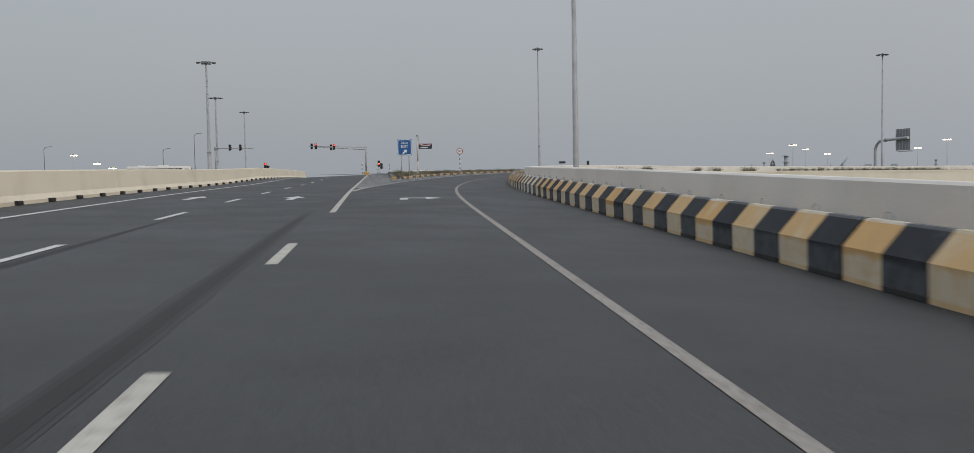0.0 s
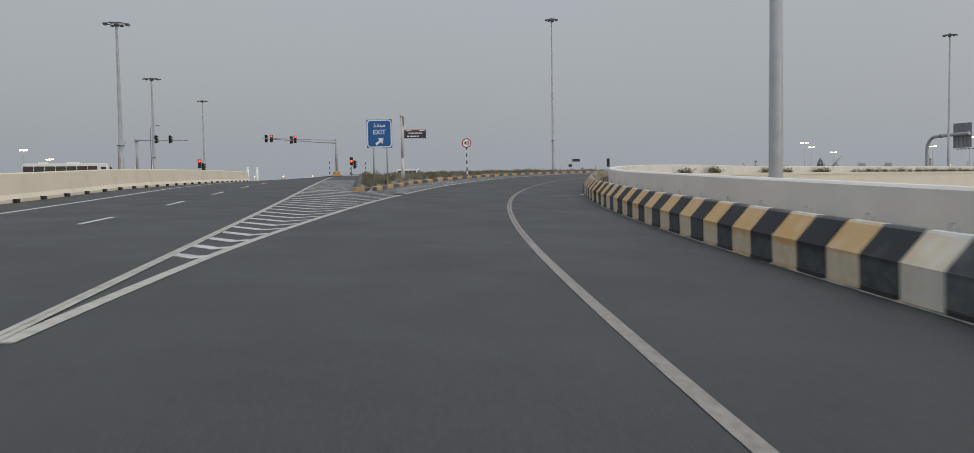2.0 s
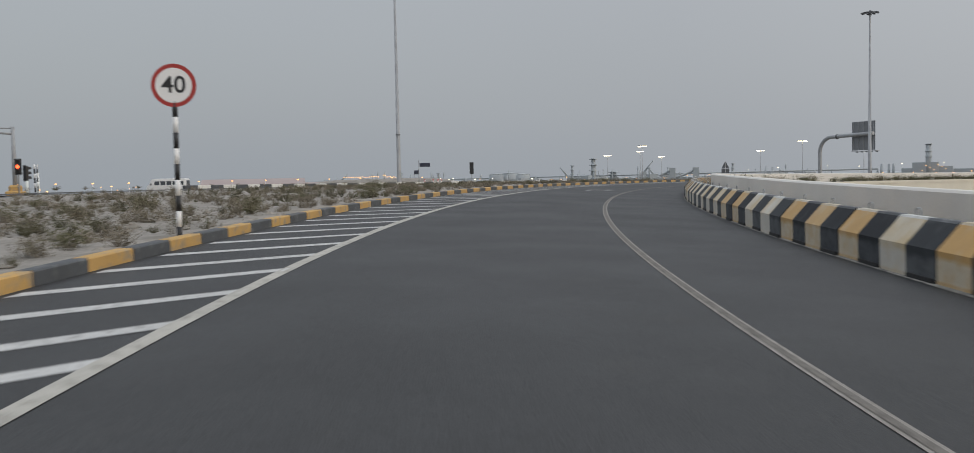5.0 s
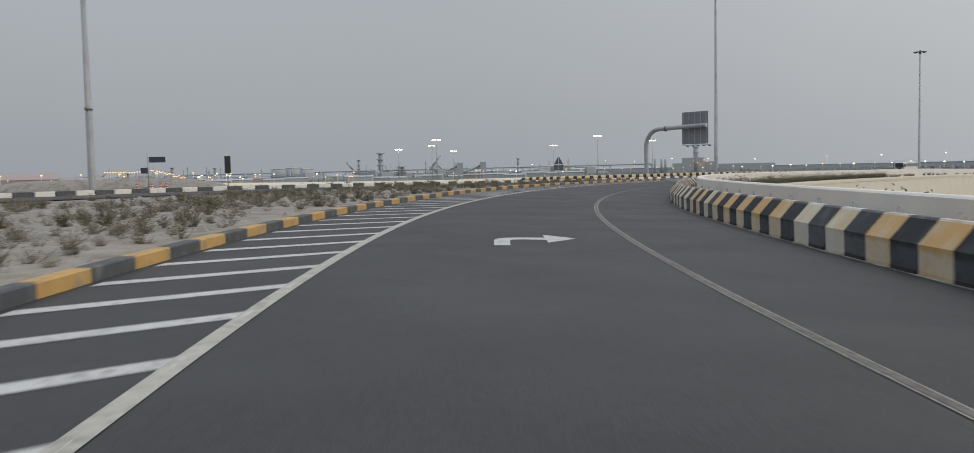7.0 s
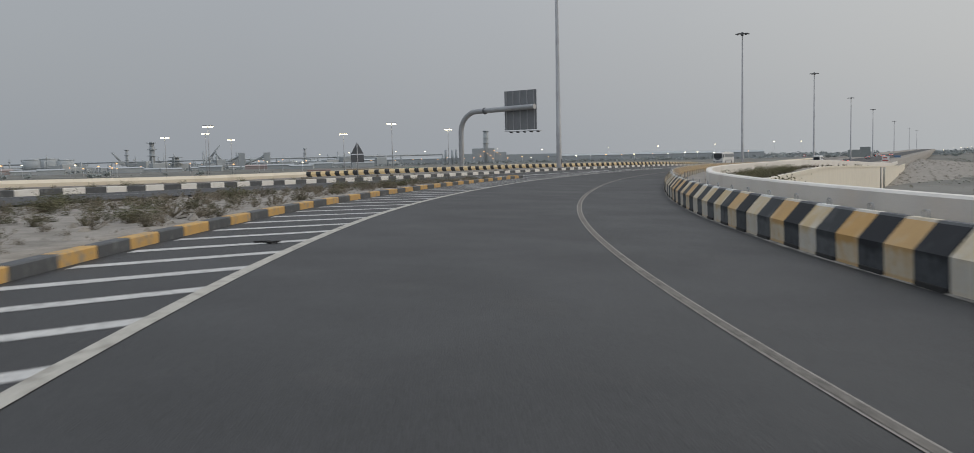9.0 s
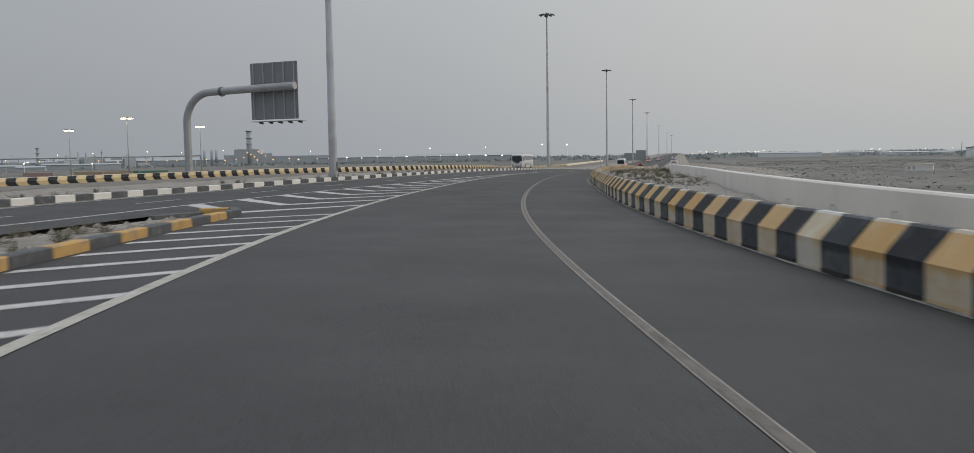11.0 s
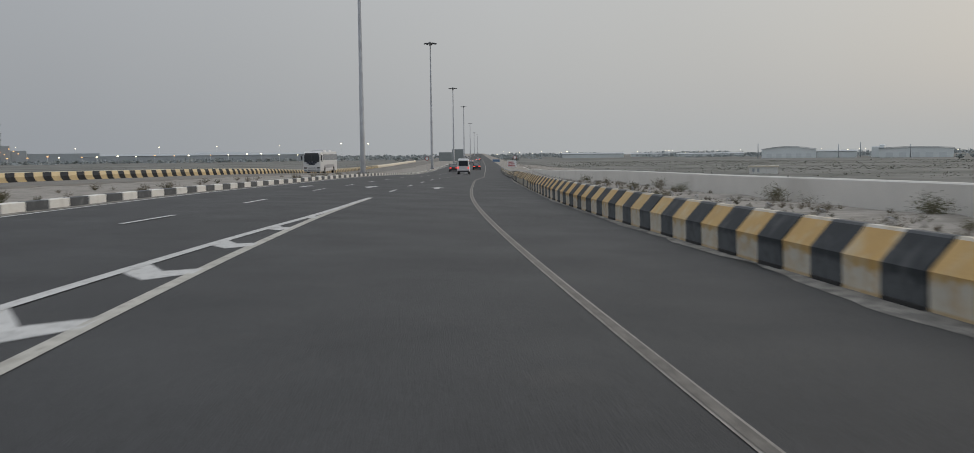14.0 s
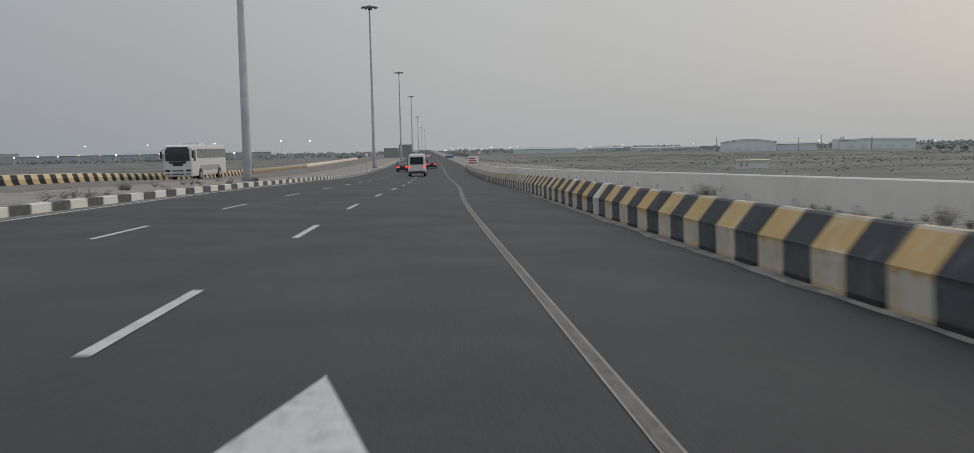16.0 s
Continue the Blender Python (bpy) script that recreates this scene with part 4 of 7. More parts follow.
def build_barriers():
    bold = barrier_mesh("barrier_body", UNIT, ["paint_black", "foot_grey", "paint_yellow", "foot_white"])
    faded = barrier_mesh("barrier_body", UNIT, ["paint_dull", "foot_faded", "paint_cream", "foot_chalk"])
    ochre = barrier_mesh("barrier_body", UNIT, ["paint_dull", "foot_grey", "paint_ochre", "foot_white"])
    bm = bmesh.new()
    pts = [Vector((0.35, 0.075, 0.72)), Vector((0.35, 0.075, 0.84))] + [Vector((0.35, 0.075 * math.cos(a), 0.84 + 0.04 * math.sin(a))) for a in np.linspace(0.3, math.pi - 0.3, 6)] + [Vector((0.35, -0.075, 0.84)), Vector((0.35, -0.075, 0.72))]
    rows = []
    for i, p in enumerate(pts):
        t_ = (pts[min(i + 1, len(pts) - 1)] - pts[max(i - 1, 0)]).normalized()
        n_ = t_.cross(Vector((1, 0, 0)))
        rows.append([p + (Vector((1, 0, 0)) * math.cos(a) + n_ * math.sin(a)) * 0.009 for a in np.linspace(0, 2 * math.pi, 7)[:-1]])
    v, f = loft(rows, True)
    vs = [bm.verts.new(p) for p in v]
    for q in f:
        bm.faces.new([vs[i] for i in q])
    loop = bpy.data.meshes.new("lifting_loop")
    bm.to_mesh(loop)
    bm.free()
    loop.materials.append(M["galv"])
    # the recess under the foot is a black block in place of shade
    bm = bmesh.new()
    box(bm, (0.03, UNIT * 0.46, 0.075), (0.002, 0, 0.037), bevel=0.008)
    slot = bpy.data.meshes.new("foot_slot")
    bm.to_mesh(slot)
    bm.free()
    slot.materials.append(M["debris"])
    rng = random.Random(3)
    n = 0
    ks = [-20, 0, 3, 10, 13, 15, 18, 20, 23, 29, 34, 38, 67, 70, 72, 76, 80, 82, 85, 88, 91, 93, 96, 123, 129, 133, 142, 145, 149, 152, 155, 157, 168, 171, 174, 177, 181, 184, 223, 256]
    starts = [-27.9, 8.7, 14.2, 27.25, 32.7, 36.2, 41.6, 45.0, 50.4, 61.05, 70.0, 76.9, 125.8, 130.8, 134.5, 141.5, 147.6, 150.5, 155.3, 159.3, 163.9, 166.9, 171.7, 217.9, 228.4, 234.9, 249.4, 254.4, 261.4, 266.3, 271.6, 275.1, 294.3, 299.6, 304.7, 309.9, 316.4, 321.6, 391.3, 449.4]
    for k in range(-20, 256):
        s, e = float(np.interp(k, ks, starts)), float(np.interp(k + 1, ks, starts))
        p, q = at(s, toe(s)), at(e, toe(e))
        m = along(p, q) @ pose(rng.uniform(-.012, .012), 0, 0, 0, rng.uniform(-.4, .4), rng.uniform(-.25, .25)) @ Matrix.Diagonal((1, (q - p).length / UNIT, float(np.interp(s, [278, 316], [1.0, 1.1])), 1))
        # past s 322 the faded set stands in for haze on far barriers
        pale = float(np.interp(s, [35, 37, 43, 45, 78, 84, 104, 114, 160, 164, 170, 176, 206, 212, 322, 350], [0, 0.8, 0.8, 0, 0, 0.35, 0.4, 0.7, 0.7, 0.15, 0.15, 0.7, 0.5, 0, 0.0, 0.9])) > rng.random()
        o = thing("jersey_barrier", "chalky faded black and cream striped concrete jersey barrier, far ones paled for haze" if pale else "worn black and yellow striped concrete jersey barrier with a lifting loop", "barrier", "striped barriers along the ramp", m)
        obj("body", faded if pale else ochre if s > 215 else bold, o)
        obj("lifting_loop", loop, o, label="grey steel loop", m=pose(0, UNIT / 4, 0))
        obj("foot_slot", slot, o, label="black block for the shaded slot under the foot", m=pose(0, -UNIT / 4, 0))
    # striped rail beyond the median, and the cream stretches on both sides of it
    verts, faces, idx = [], [], []
    s, k = 202.0, 0
    while s < 640:
        cream = s < 252 or s > 500
        step = 4.0 if cream else 1.0
        p = at(s, far_rail(s), 0.14)
        v = (at(s + 0.5, far_rail(s + 0.5), 0.14) - p).normalized()
        x = Vector((0, 0, 1)).cross(v).normalized()
        b, n = len(verts), len(PROFILE)
        for y in (0.004, step - 0.004):
            verts += [p + v * (y + (0 if cream else 0.45 * abs(z / 0.38 - 1))) + x * a + Vector((0, 0, z * 0.95)) for a, z in PROFILE]
        for j in range(n - 1):
            faces.append((b + j, b + n + j, b + n + j + 1, b + j + 1))
            idx.append(2 if cream or PROFILE[j][1] >= 0.73 and PROFILE[j + 1][1] >= 0.73 else k % 2)
        faces += [tuple(range(b, b + n)), tuple(reversed(range(b + n, b + 2 * n)))]
        idx += [2, 2]
        k += 1
        ds = step / max(0.3, math.hypot(1.0, (far_rail(s + 1) - far_rail(s))))
        s += ds * (1.0 if s > 262 else 1.0 / (1 + far_rail(s) / 180))
    obj("far_barriers", mesh_of("far_barriers", verts, faces, ["paint_black", "rail_yellow", "cream"], idx), label="striped and cream concrete barriers beyond the sandy median", category="barrier", kind="stuff")


def kerb_block(name, length, height, width, mat):
    bm = bmesh.new()
    box(bm, (width, length - 0.015, height + 0.2), (0, 0, (height - 0.2) / 2), bevel=0.02)
    me = bpy.data.meshes.new(name)
    bm.to_mesh(me)
    bm.free()
    me.materials.append(M[mat])
    return me


def build_kerbs():
    isl = obj("kerb_island", None, label="black and yellow painted kerb round the sandy island", category="kerb", kind="structure")
    kb = [kerb_block("kerb_stone", 1.3, 0.18, 0.24, m) for m in ("kerb_yellow", "kerb_black")]
    grey = kerb_block("kerb_stone", 1.3, 0.10, 0.2, "foot_grey")
    ks = [0, 1, 2, 3, 4, 50, 54, 60, 64, 68, 72, 76, 80, 114]
    ss = [78.42, 79.92, 80.98, 82.39, 84.0, 141.9, 146.9, 154.1, 159.3, 164.0, 168.5, 172.8, 177.7, 219.8]
    for k in range(114):
        s, e = float(np.interp(k, ks, ss)), float(np.interp(k + 1, ks, ss))
        p, q = at(s, kerb_d(s) + 0.12), at(e, kerb_d(e) + 0.12)
        obj("kerb_stone", kb[k % 2], isl, m=along(p, q) @ Matrix.Diagonal((1, (q - p).length / 1.3, 1, 1)))
    # rounded noses
    nose = [at(78.5, 7.2), at(77.58, 7.48), at(77.66, 8.0), main_at(80.6, -1.0)]
    tail = [at(219.8, KERB + 0.15), at(220.5, KERB + 0.45), at(220.3, KERB + 1.2), at(218.8, KERB + 1.9)]
    for chain in (nose, tail):
        for j in range(3):
            ln = (chain[j + 1] - chain[j]).length
            obj("kerb_stone", kb[(j + 1) % 2] if j < 2 else grey, isl, m=along(chain[j], chain[j + 1]) @ Matrix.Diagonal((1, (ln + 0.16) / 1.3, 1 - 0.02 * j, 1)))
    u, k = 80.7, 1
    while u < 150:
        obj("kerb_stone", grey, isl, m=along(main_at(u, -1.05), main_at(u + 1.3, -1.05)))
        u, k = u + 1.3, k + 1
    med = obj("kerb_median", None, label="black and white painted kerb along the median", category="kerb", kind="structure")
    kw = [kerb_block("kerb_stone", 1.28, 0.29, 0.3, m) for m in ("kerb_white", "kerb_black")]
    s, k = 148.0, 1
    while s < 560:
        p = at(s, kerb2(s) + 0.15)
        ds = 1.28 / (math.hypot(1 + kerb2(s) / (165 if s < 240 else 1e4), kerb2(s + 1) - kerb2(s)))
        obj("kerb_stone", kw[k % 2], med, m=along(p, at(s + ds, kerb2(s + ds) + 0.15)))
        s, k = s + ds, k + 1


build_walls()
build_barriers()


# ---- lighting masts ----
def mast_head(o, z, lamps=8, r=1.05):
    bm = bmesh.new()
    tube(bm, (0, 0, z - 0.5), (0, 0, z + 0.35), 0.28, 0.22, 10)
    for k in range(16):
        a, b = 2 * math.pi * k / 16, 2 * math.pi * (k + 1) / 16
        tube(bm, (r * math.cos(a), r * math.sin(a), z), (r * math.cos(b), r * math.sin(b), z), 0.05, n=6)
    for k in range(4):
        a = math.pi * k / 4
        tube(bm, (-r * math.cos(a), -r * math.sin(a), z), (r * math.cos(a), r * math.sin(a), z), 0.04, n=6)
    part("head_frame", bm, "galv_dark", o, "round steel lamp carriage")
    bm = bmesh.new()
    box(bm, (0.55, 0.42, 0.22), (0.25, 0, -0.06), (0, 12, 0), 0.04)
    me = bpy.data.meshes.new("floodlight")
    bm.to_mesh(me)
    bm.free()
    me.materials.append(M["galv_dark"])
    for k in range(lamps):
        a = 2 * math.pi * k / lamps
        obj("floodlight", me, o, label="unlit grey floodlight", m=pose(r * math.cos(a), r * math.sin(a), z, 0, 0, math.degrees(a)))


def build_mast(h=30.0, ring=None):
    o = thing("lighting_mast", "tall tapered grey steel lighting mast with a ring of unlit floodlights", "light mast", "high lighting masts")
    prof = [(0, 0.33), (h * 0.36, 0.262), (h * 0.36, 0.25), (h * 0.7, 0.192), (h * 0.7, 0.182), (h, 0.13)]
    v, f = loft([[(r_ * math.cos(a), r_ * math.sin(a), z) for a in np.linspace(0, 2 * math.pi, 17)[:-1]] for z, r_ in prof], True)
    obj("pole", mesh_of("pole", v, [tuple(reversed(q)) for q in f], ["galv"], smooth=True), o)
    bm = bmesh.new()
    tube(bm, (0, 0, 0), (0, 0, 0.06), 0.55, n=16)
    part("base_plate", bm, "galv", o)
    bm = bmesh.new()
    box(bm, (0.16, 0.02, 0.25), (0.39, 0, 0.18))
    rib = bpy.data.meshes.new("gusset")
    bm.to_mesh(rib)
    bm.free()
    rib.materials.append(M["galv"])
    for k in range(8):
        obj("gusset", rib, o, m=pose(0, 0, 0, 0, 0, 45 * k))
    bm = bmesh.new()
    box(bm, (1.15, 0.9, 0.4), (0, 0, -0.18), bevel=0.05)
    part("plinth", bm, "concrete", o, "low concrete plinth")
    if ring:
        bm = bmesh.new()
        tube(bm, (0, 0, ring), (0, 0, ring + 0.12), 0.36, n=16)
        for k in (-1, 1):
            tube(bm, (0, 0, ring + 0.05), (k * 0.75, 0, ring + 0.05), 0.03, n=6)
            box(bm, (0.2, 0.14, 0.16), (k * 0.8, 0, ring + 0.08), bevel=0.02)
        part("ring_bracket", bm, "galv_dark", o, "bracket with two small fittings")
    bm = bmesh.new()
    box(bm, (0.03, 0.26, 0.7), (0.33, 0, 0.95), bevel=0.01)
    part("hatch", bm, "galv_dark", o)
    mast_head(o, h)
    return o


MASTS = [(-13.5, 43.1, 30.0), (-11.9, 153.8, 30.3), (-7.5, 257.3, 29.9), (-3.9, 364.4, 27.0), (-0.5, 470.0, 25.8), (3.2, 685.0, 24.7), (8.4, 970.0, 24.7), (13.6, 1130.0, 24.7),
         (-9.4, -58.4, 26.0), (10.0, -127.2, 18.3), (-41.7, -120.7, 17.5), (-135.9, -102.3, 22.5), (103.55, -111.2, 30.0)]
mast0, mast1 = build_mast(), build_mast(ring=6.3)
for i, (x, y, h) in enumerate(MASTS):
    p = on_road(x, y, 0.1 if i < 12 else -0.2)
    m = Matrix.Translation(p) @ pose(0, 0, 0, 0, 0, 17 * i)
    slim = 0.65 if i == 12 else 0.72 if i == 8 else 1.0
    if i in (0, 8):
        c = mast0 if i == 0 else mast1
        c.matrix_basis = m
    else:
        c = copy_thing(mast1 if i in (9, 10) else mast0, m)
    c.scale = (slim, slim, h / 30.0)
build_kerbs()


# ---- signs and signals ----
def facing(p, toward):
    """A frame at p: +x to the viewer's right, +z up, -y towards the viewer."""
    n = Vector((toward[0] - p[0], toward[1] - p[1], 0)).normalized()
    y = -n
    x = y.cross(Vector((0, 0, 1)))
    return Matrix.Translation(p) @ Matrix((x, y, Vector((0, 0, 1)))).transposed().to_4x4()


def lettering(text, size, mat, parent, loc, name="lettering", squeeze=1.0):
    cu = bpy.data.curves.new(name, "FONT")
    cu.body, cu.size, cu.align_x, cu.align_y, cu.extrude = text, size, "CENTER", "CENTER", 0.002
    cu.offset = size * 0.012
    tmp = bpy.data.objects.new(name, cu)
    scene.collection.objects.link(tmp)
    bpy.context.view_layer.update()
    me = bpy.data.meshes.new_from_object(tmp.evaluated_get(bpy.context.evaluated_depsgraph_get()))
    bpy.data.objects.remove(tmp)
    bpy.data.curves.remove(cu)
    me.materials.clear()
    me.materials.append(M[mat])
    o = new(name, me)
    o.parent = parent
    o.matrix_basis = Matrix.Translation(loc) @ pose(0, 0, 0, 90, 0, 0) @ Matrix.Diagonal((squeeze, 1, 1, 1))
    return o


def plate(bm, w, h, r, y, t, loc=(0, 0), seg=5):
    """A rounded plate in the xz plane."""
    pts = []
    for cx, cz, a0 in ((w / 2 - r, h / 2 - r, 0), (-w / 2 + r, h / 2 - r, 90), (-w / 2 + r, -h / 2 + r, 180), (w / 2 - r, -h / 2 + r, 270)):
        for k in range(seg + 1):
            a = radians(a0 + 90 * k / seg)
            pts.append((loc[0] + cx + r * math.cos(a), loc[1] + cz + r * math.sin(a)))
    fr = [bm.verts.new((x, y - t, z)) for x, z in pts]
    bk = [bm.verts.new((x, y, z)) for x, z in pts]
    bm.faces.new(fr)
    bm.faces.new(list(reversed(bk)))
    for i in range(len(pts)):
        j = (i + 1) % len(pts)
        bm.faces.new((fr[j], fr[i], bk[i], bk[j]))


def poly(bm, pts, y):
    bm.faces.new([bm.verts.new((x, y, z)) for x, z in pts])


def build_exit_sign():
    g = on_road(79.27, -116.13, 0.1)
    o = thing("exit_sign", "square blue exit sign with white border on two posts", "road sign", m=facing(g, (88.15, -120.76)))
    w, h, zc = 1.345, 1.49, 4.865 - g.z
    bm = bmesh.new()
    box(bm, (w, 0.03, h), (0, 0, zc), bevel=0.006)
    panel = part("panel", bm, "sign_blue", o, "bright blue sign face")
    bm = bmesh.new()
    plate(bm, w - 0.03, h - 0.03, 0.17, -0.0165, 0.002, (0, zc))
    part("border", bm, "sign_white", panel, "white rounded border")
    bm = bmesh.new()
    plate(bm, w - 0.15, h - 0.15, 0.13, -0.019, 0.002, (0, zc))
    part("face", bm, "sign_blue", panel)
    lettering("EXIT", 0.335, "sign_white", panel, (0, -0.024, zc + 0.07), squeeze=1.0)
    lettering("\ufeac\ufed4\ufee8\ufee3", 0.31, "sign_white", panel, (0, -0.024, zc + 0.44), squeeze=1.15)
    bm = bmesh.new()
    c, a = (0.02, zc - 0.40), math.radians(40)

    def tip(u, v):
        return (c[0] + u * math.cos(a) - v * math.sin(a), c[1] + u * math.sin(a) + v * math.cos(a))
    poly(bm, [tip(-0.27, -0.065), tip(0.02, -0.065), tip(0.02, 0.065), tip(-0.27, 0.065)], -0.0235)
    poly(bm, [tip(0.02, -0.20), tip(0.27, 0.0), tip(0.02, 0.20)], -0.0235)
    part("arrow", bm, "sign_white", panel, "white arrow pointing up to the right")
    for x in (-0.34, 0.38):
        bm = bmesh.new()
        tube(bm, (x, 0.05, -0.2), (x, 0.05, zc + h / 2 - 0.05), 0.038, n=12)
        part("post", bm, "galv", o)
        bm = bmesh.new()
        box(bm, (0.1, 0.03, 0.05), (x, 0.02, zc - 0.5))
        box(bm, (0.1, 0.03, 0.05), (x, 0.02, zc + 0.5))
        part("clamp", bm, "galv_dark", o)


def build_street_sign():
    g = on_road(69.7, -111.7, 0.1)
    o = thing("street_name_sign", "tall pale grey post with a dark street name plate", "road sign", m=facing(g, (100, -121)))
    bm = bmesh.new()
    tube(bm, (0, 0, -0.1), (0, 0, 1.45), 0.12, 0.115, 14)
    tube(bm, (0, 0, 1.45), (0, 0, 4.15), 0.088, 0.085, 14)
    part("post", bm, "galv_pale", o)
    bm = bmesh.new()
    box(bm, (0.15, 0.15, 0.6), (0.05, 0, 3.85), bevel=0.03)
    part("bracket", bm, "galv_dark", o)
    bm = bmesh.new()
    tube(bm, (0, 0, 4.15), (0, 0, 4.24), 0.13, 0.12, 14)
    part("cap", bm, "galv_pale", o)
    bm = bmesh.new()
    box(bm, (1.42, 0.05, 0.56), (0.84, 0, 3.02), bevel=0.01)
    plate_ = part("name_plate", bm, "sign_navy", o, "dark navy name plate")
    bm = bmesh.new()
    box(bm, (1.42, 0.008, 0.12), (0.84, -0.029, 3.235))
    part("top_band", bm, "sign_brown", plate_, "dark red band")
    bars = []
    x = 0.42
    for wd in (0.10, 0.16, 0.07, 0.2, 0.09, 0.12):
        bars.append((x, 3.04, wd, 0.07))
        x += wd + 0.03
    x = 0.32
    for wd in (0.13, 0.42, 0.1):
        bars.append((x, 2.83, wd, 0.08))
        x += wd + 0.06
    bars += [(0.25, 3.21, 0.35, 0.045), (1.1, 3.21, 0.35, 0.045)]
    for x, z, wd, ht in bars:
        bm = bmesh.new()
        box(bm, (wd, 0.004, ht), (x + wd / 2, -0.036, z + ht / 2))
        part("text_bar", bm, "sign_white", plate_, "white bar of lettering")


def build_speed_sign():
    g = on_road(60.8, -103.5, 0.12)
    o = thing("speed_limit_sign", "round red-ringed speed limit sign on a striped post", "road sign", m=facing(g, (95, -118)))
    zc = 5.2 - g.z
    for k in range(9):
        bm = bmesh.new()
        tube(bm, (0, 0.03, k * 0.27 - 0.1), (0, 0.03, (k + 1) * 0.27 - 0.1), 0.045, n=10)
        part("post_band", bm, "sign_white" if k % 2 else "steel_black", o)
    bm = bmesh.new()
    tube(bm, (0, -0.01, zc), (0, 0.01, zc), 0.37, n=32)
    disc = part("disc", bm, "sign_red", o, "red ring")
    bm = bmesh.new()
    tube(bm, (0, -0.014, zc), (0, -0.0105, zc), 0.30, n=32)
    part("face", bm, "sign_white", disc, "white face")
    lettering("40", 0.40, "steel_black", disc, (0, -0.018, zc))


def signal_head(name, parent, loc, lit=None, yaw=0.0, arrow_=False):
    bm = bmesh.new()
    box(bm, (0.36, 0.22, 1.0), (0, 0, 0), bevel=0.05)
    box(bm, (0.42, 0.02, 1.08), (0, 0.1, 0), bevel=0.005)
    h = part(name, bm, "steel_black", parent, "black three-lamp signal head")
    h.matrix_basis = Matrix.Translation(loc) @ pose(0, 0, 0, 0, 0, yaw)
    for k, z in enumerate((0.32, 0.0, -0.32)):
        on = lit == k
        bm = bmesh.new()
        tube(bm, (0, -0.125, z), (0, -0.11, z), 0.125, n=16)
        part("lens", bm, ("red_on" if k == 0 else "amber_on") if on else "lens_dark", h, "glowing red lens" if on else "dark unlit lens")
        bm = bmesh.new()
        v, f = loft([[(0.14 * math.cos(a), -0.11, z + 0.14 * math.sin(a)) for a in np.linspace(-0.3, math.pi + 0.3, 9)],
                     [(0.14 * math.cos(a), -0.30, z - 0.02 + 0.14 * math.sin(a)) for a in np.linspace(-0.3, math.pi + 0.3, 9)]])
        vs = [bm.verts.new(p) for p in v]
        for q in f:
            bm.faces.new([vs[i] for i in q])
        part("visor", bm, "steel_black", h)
    return h


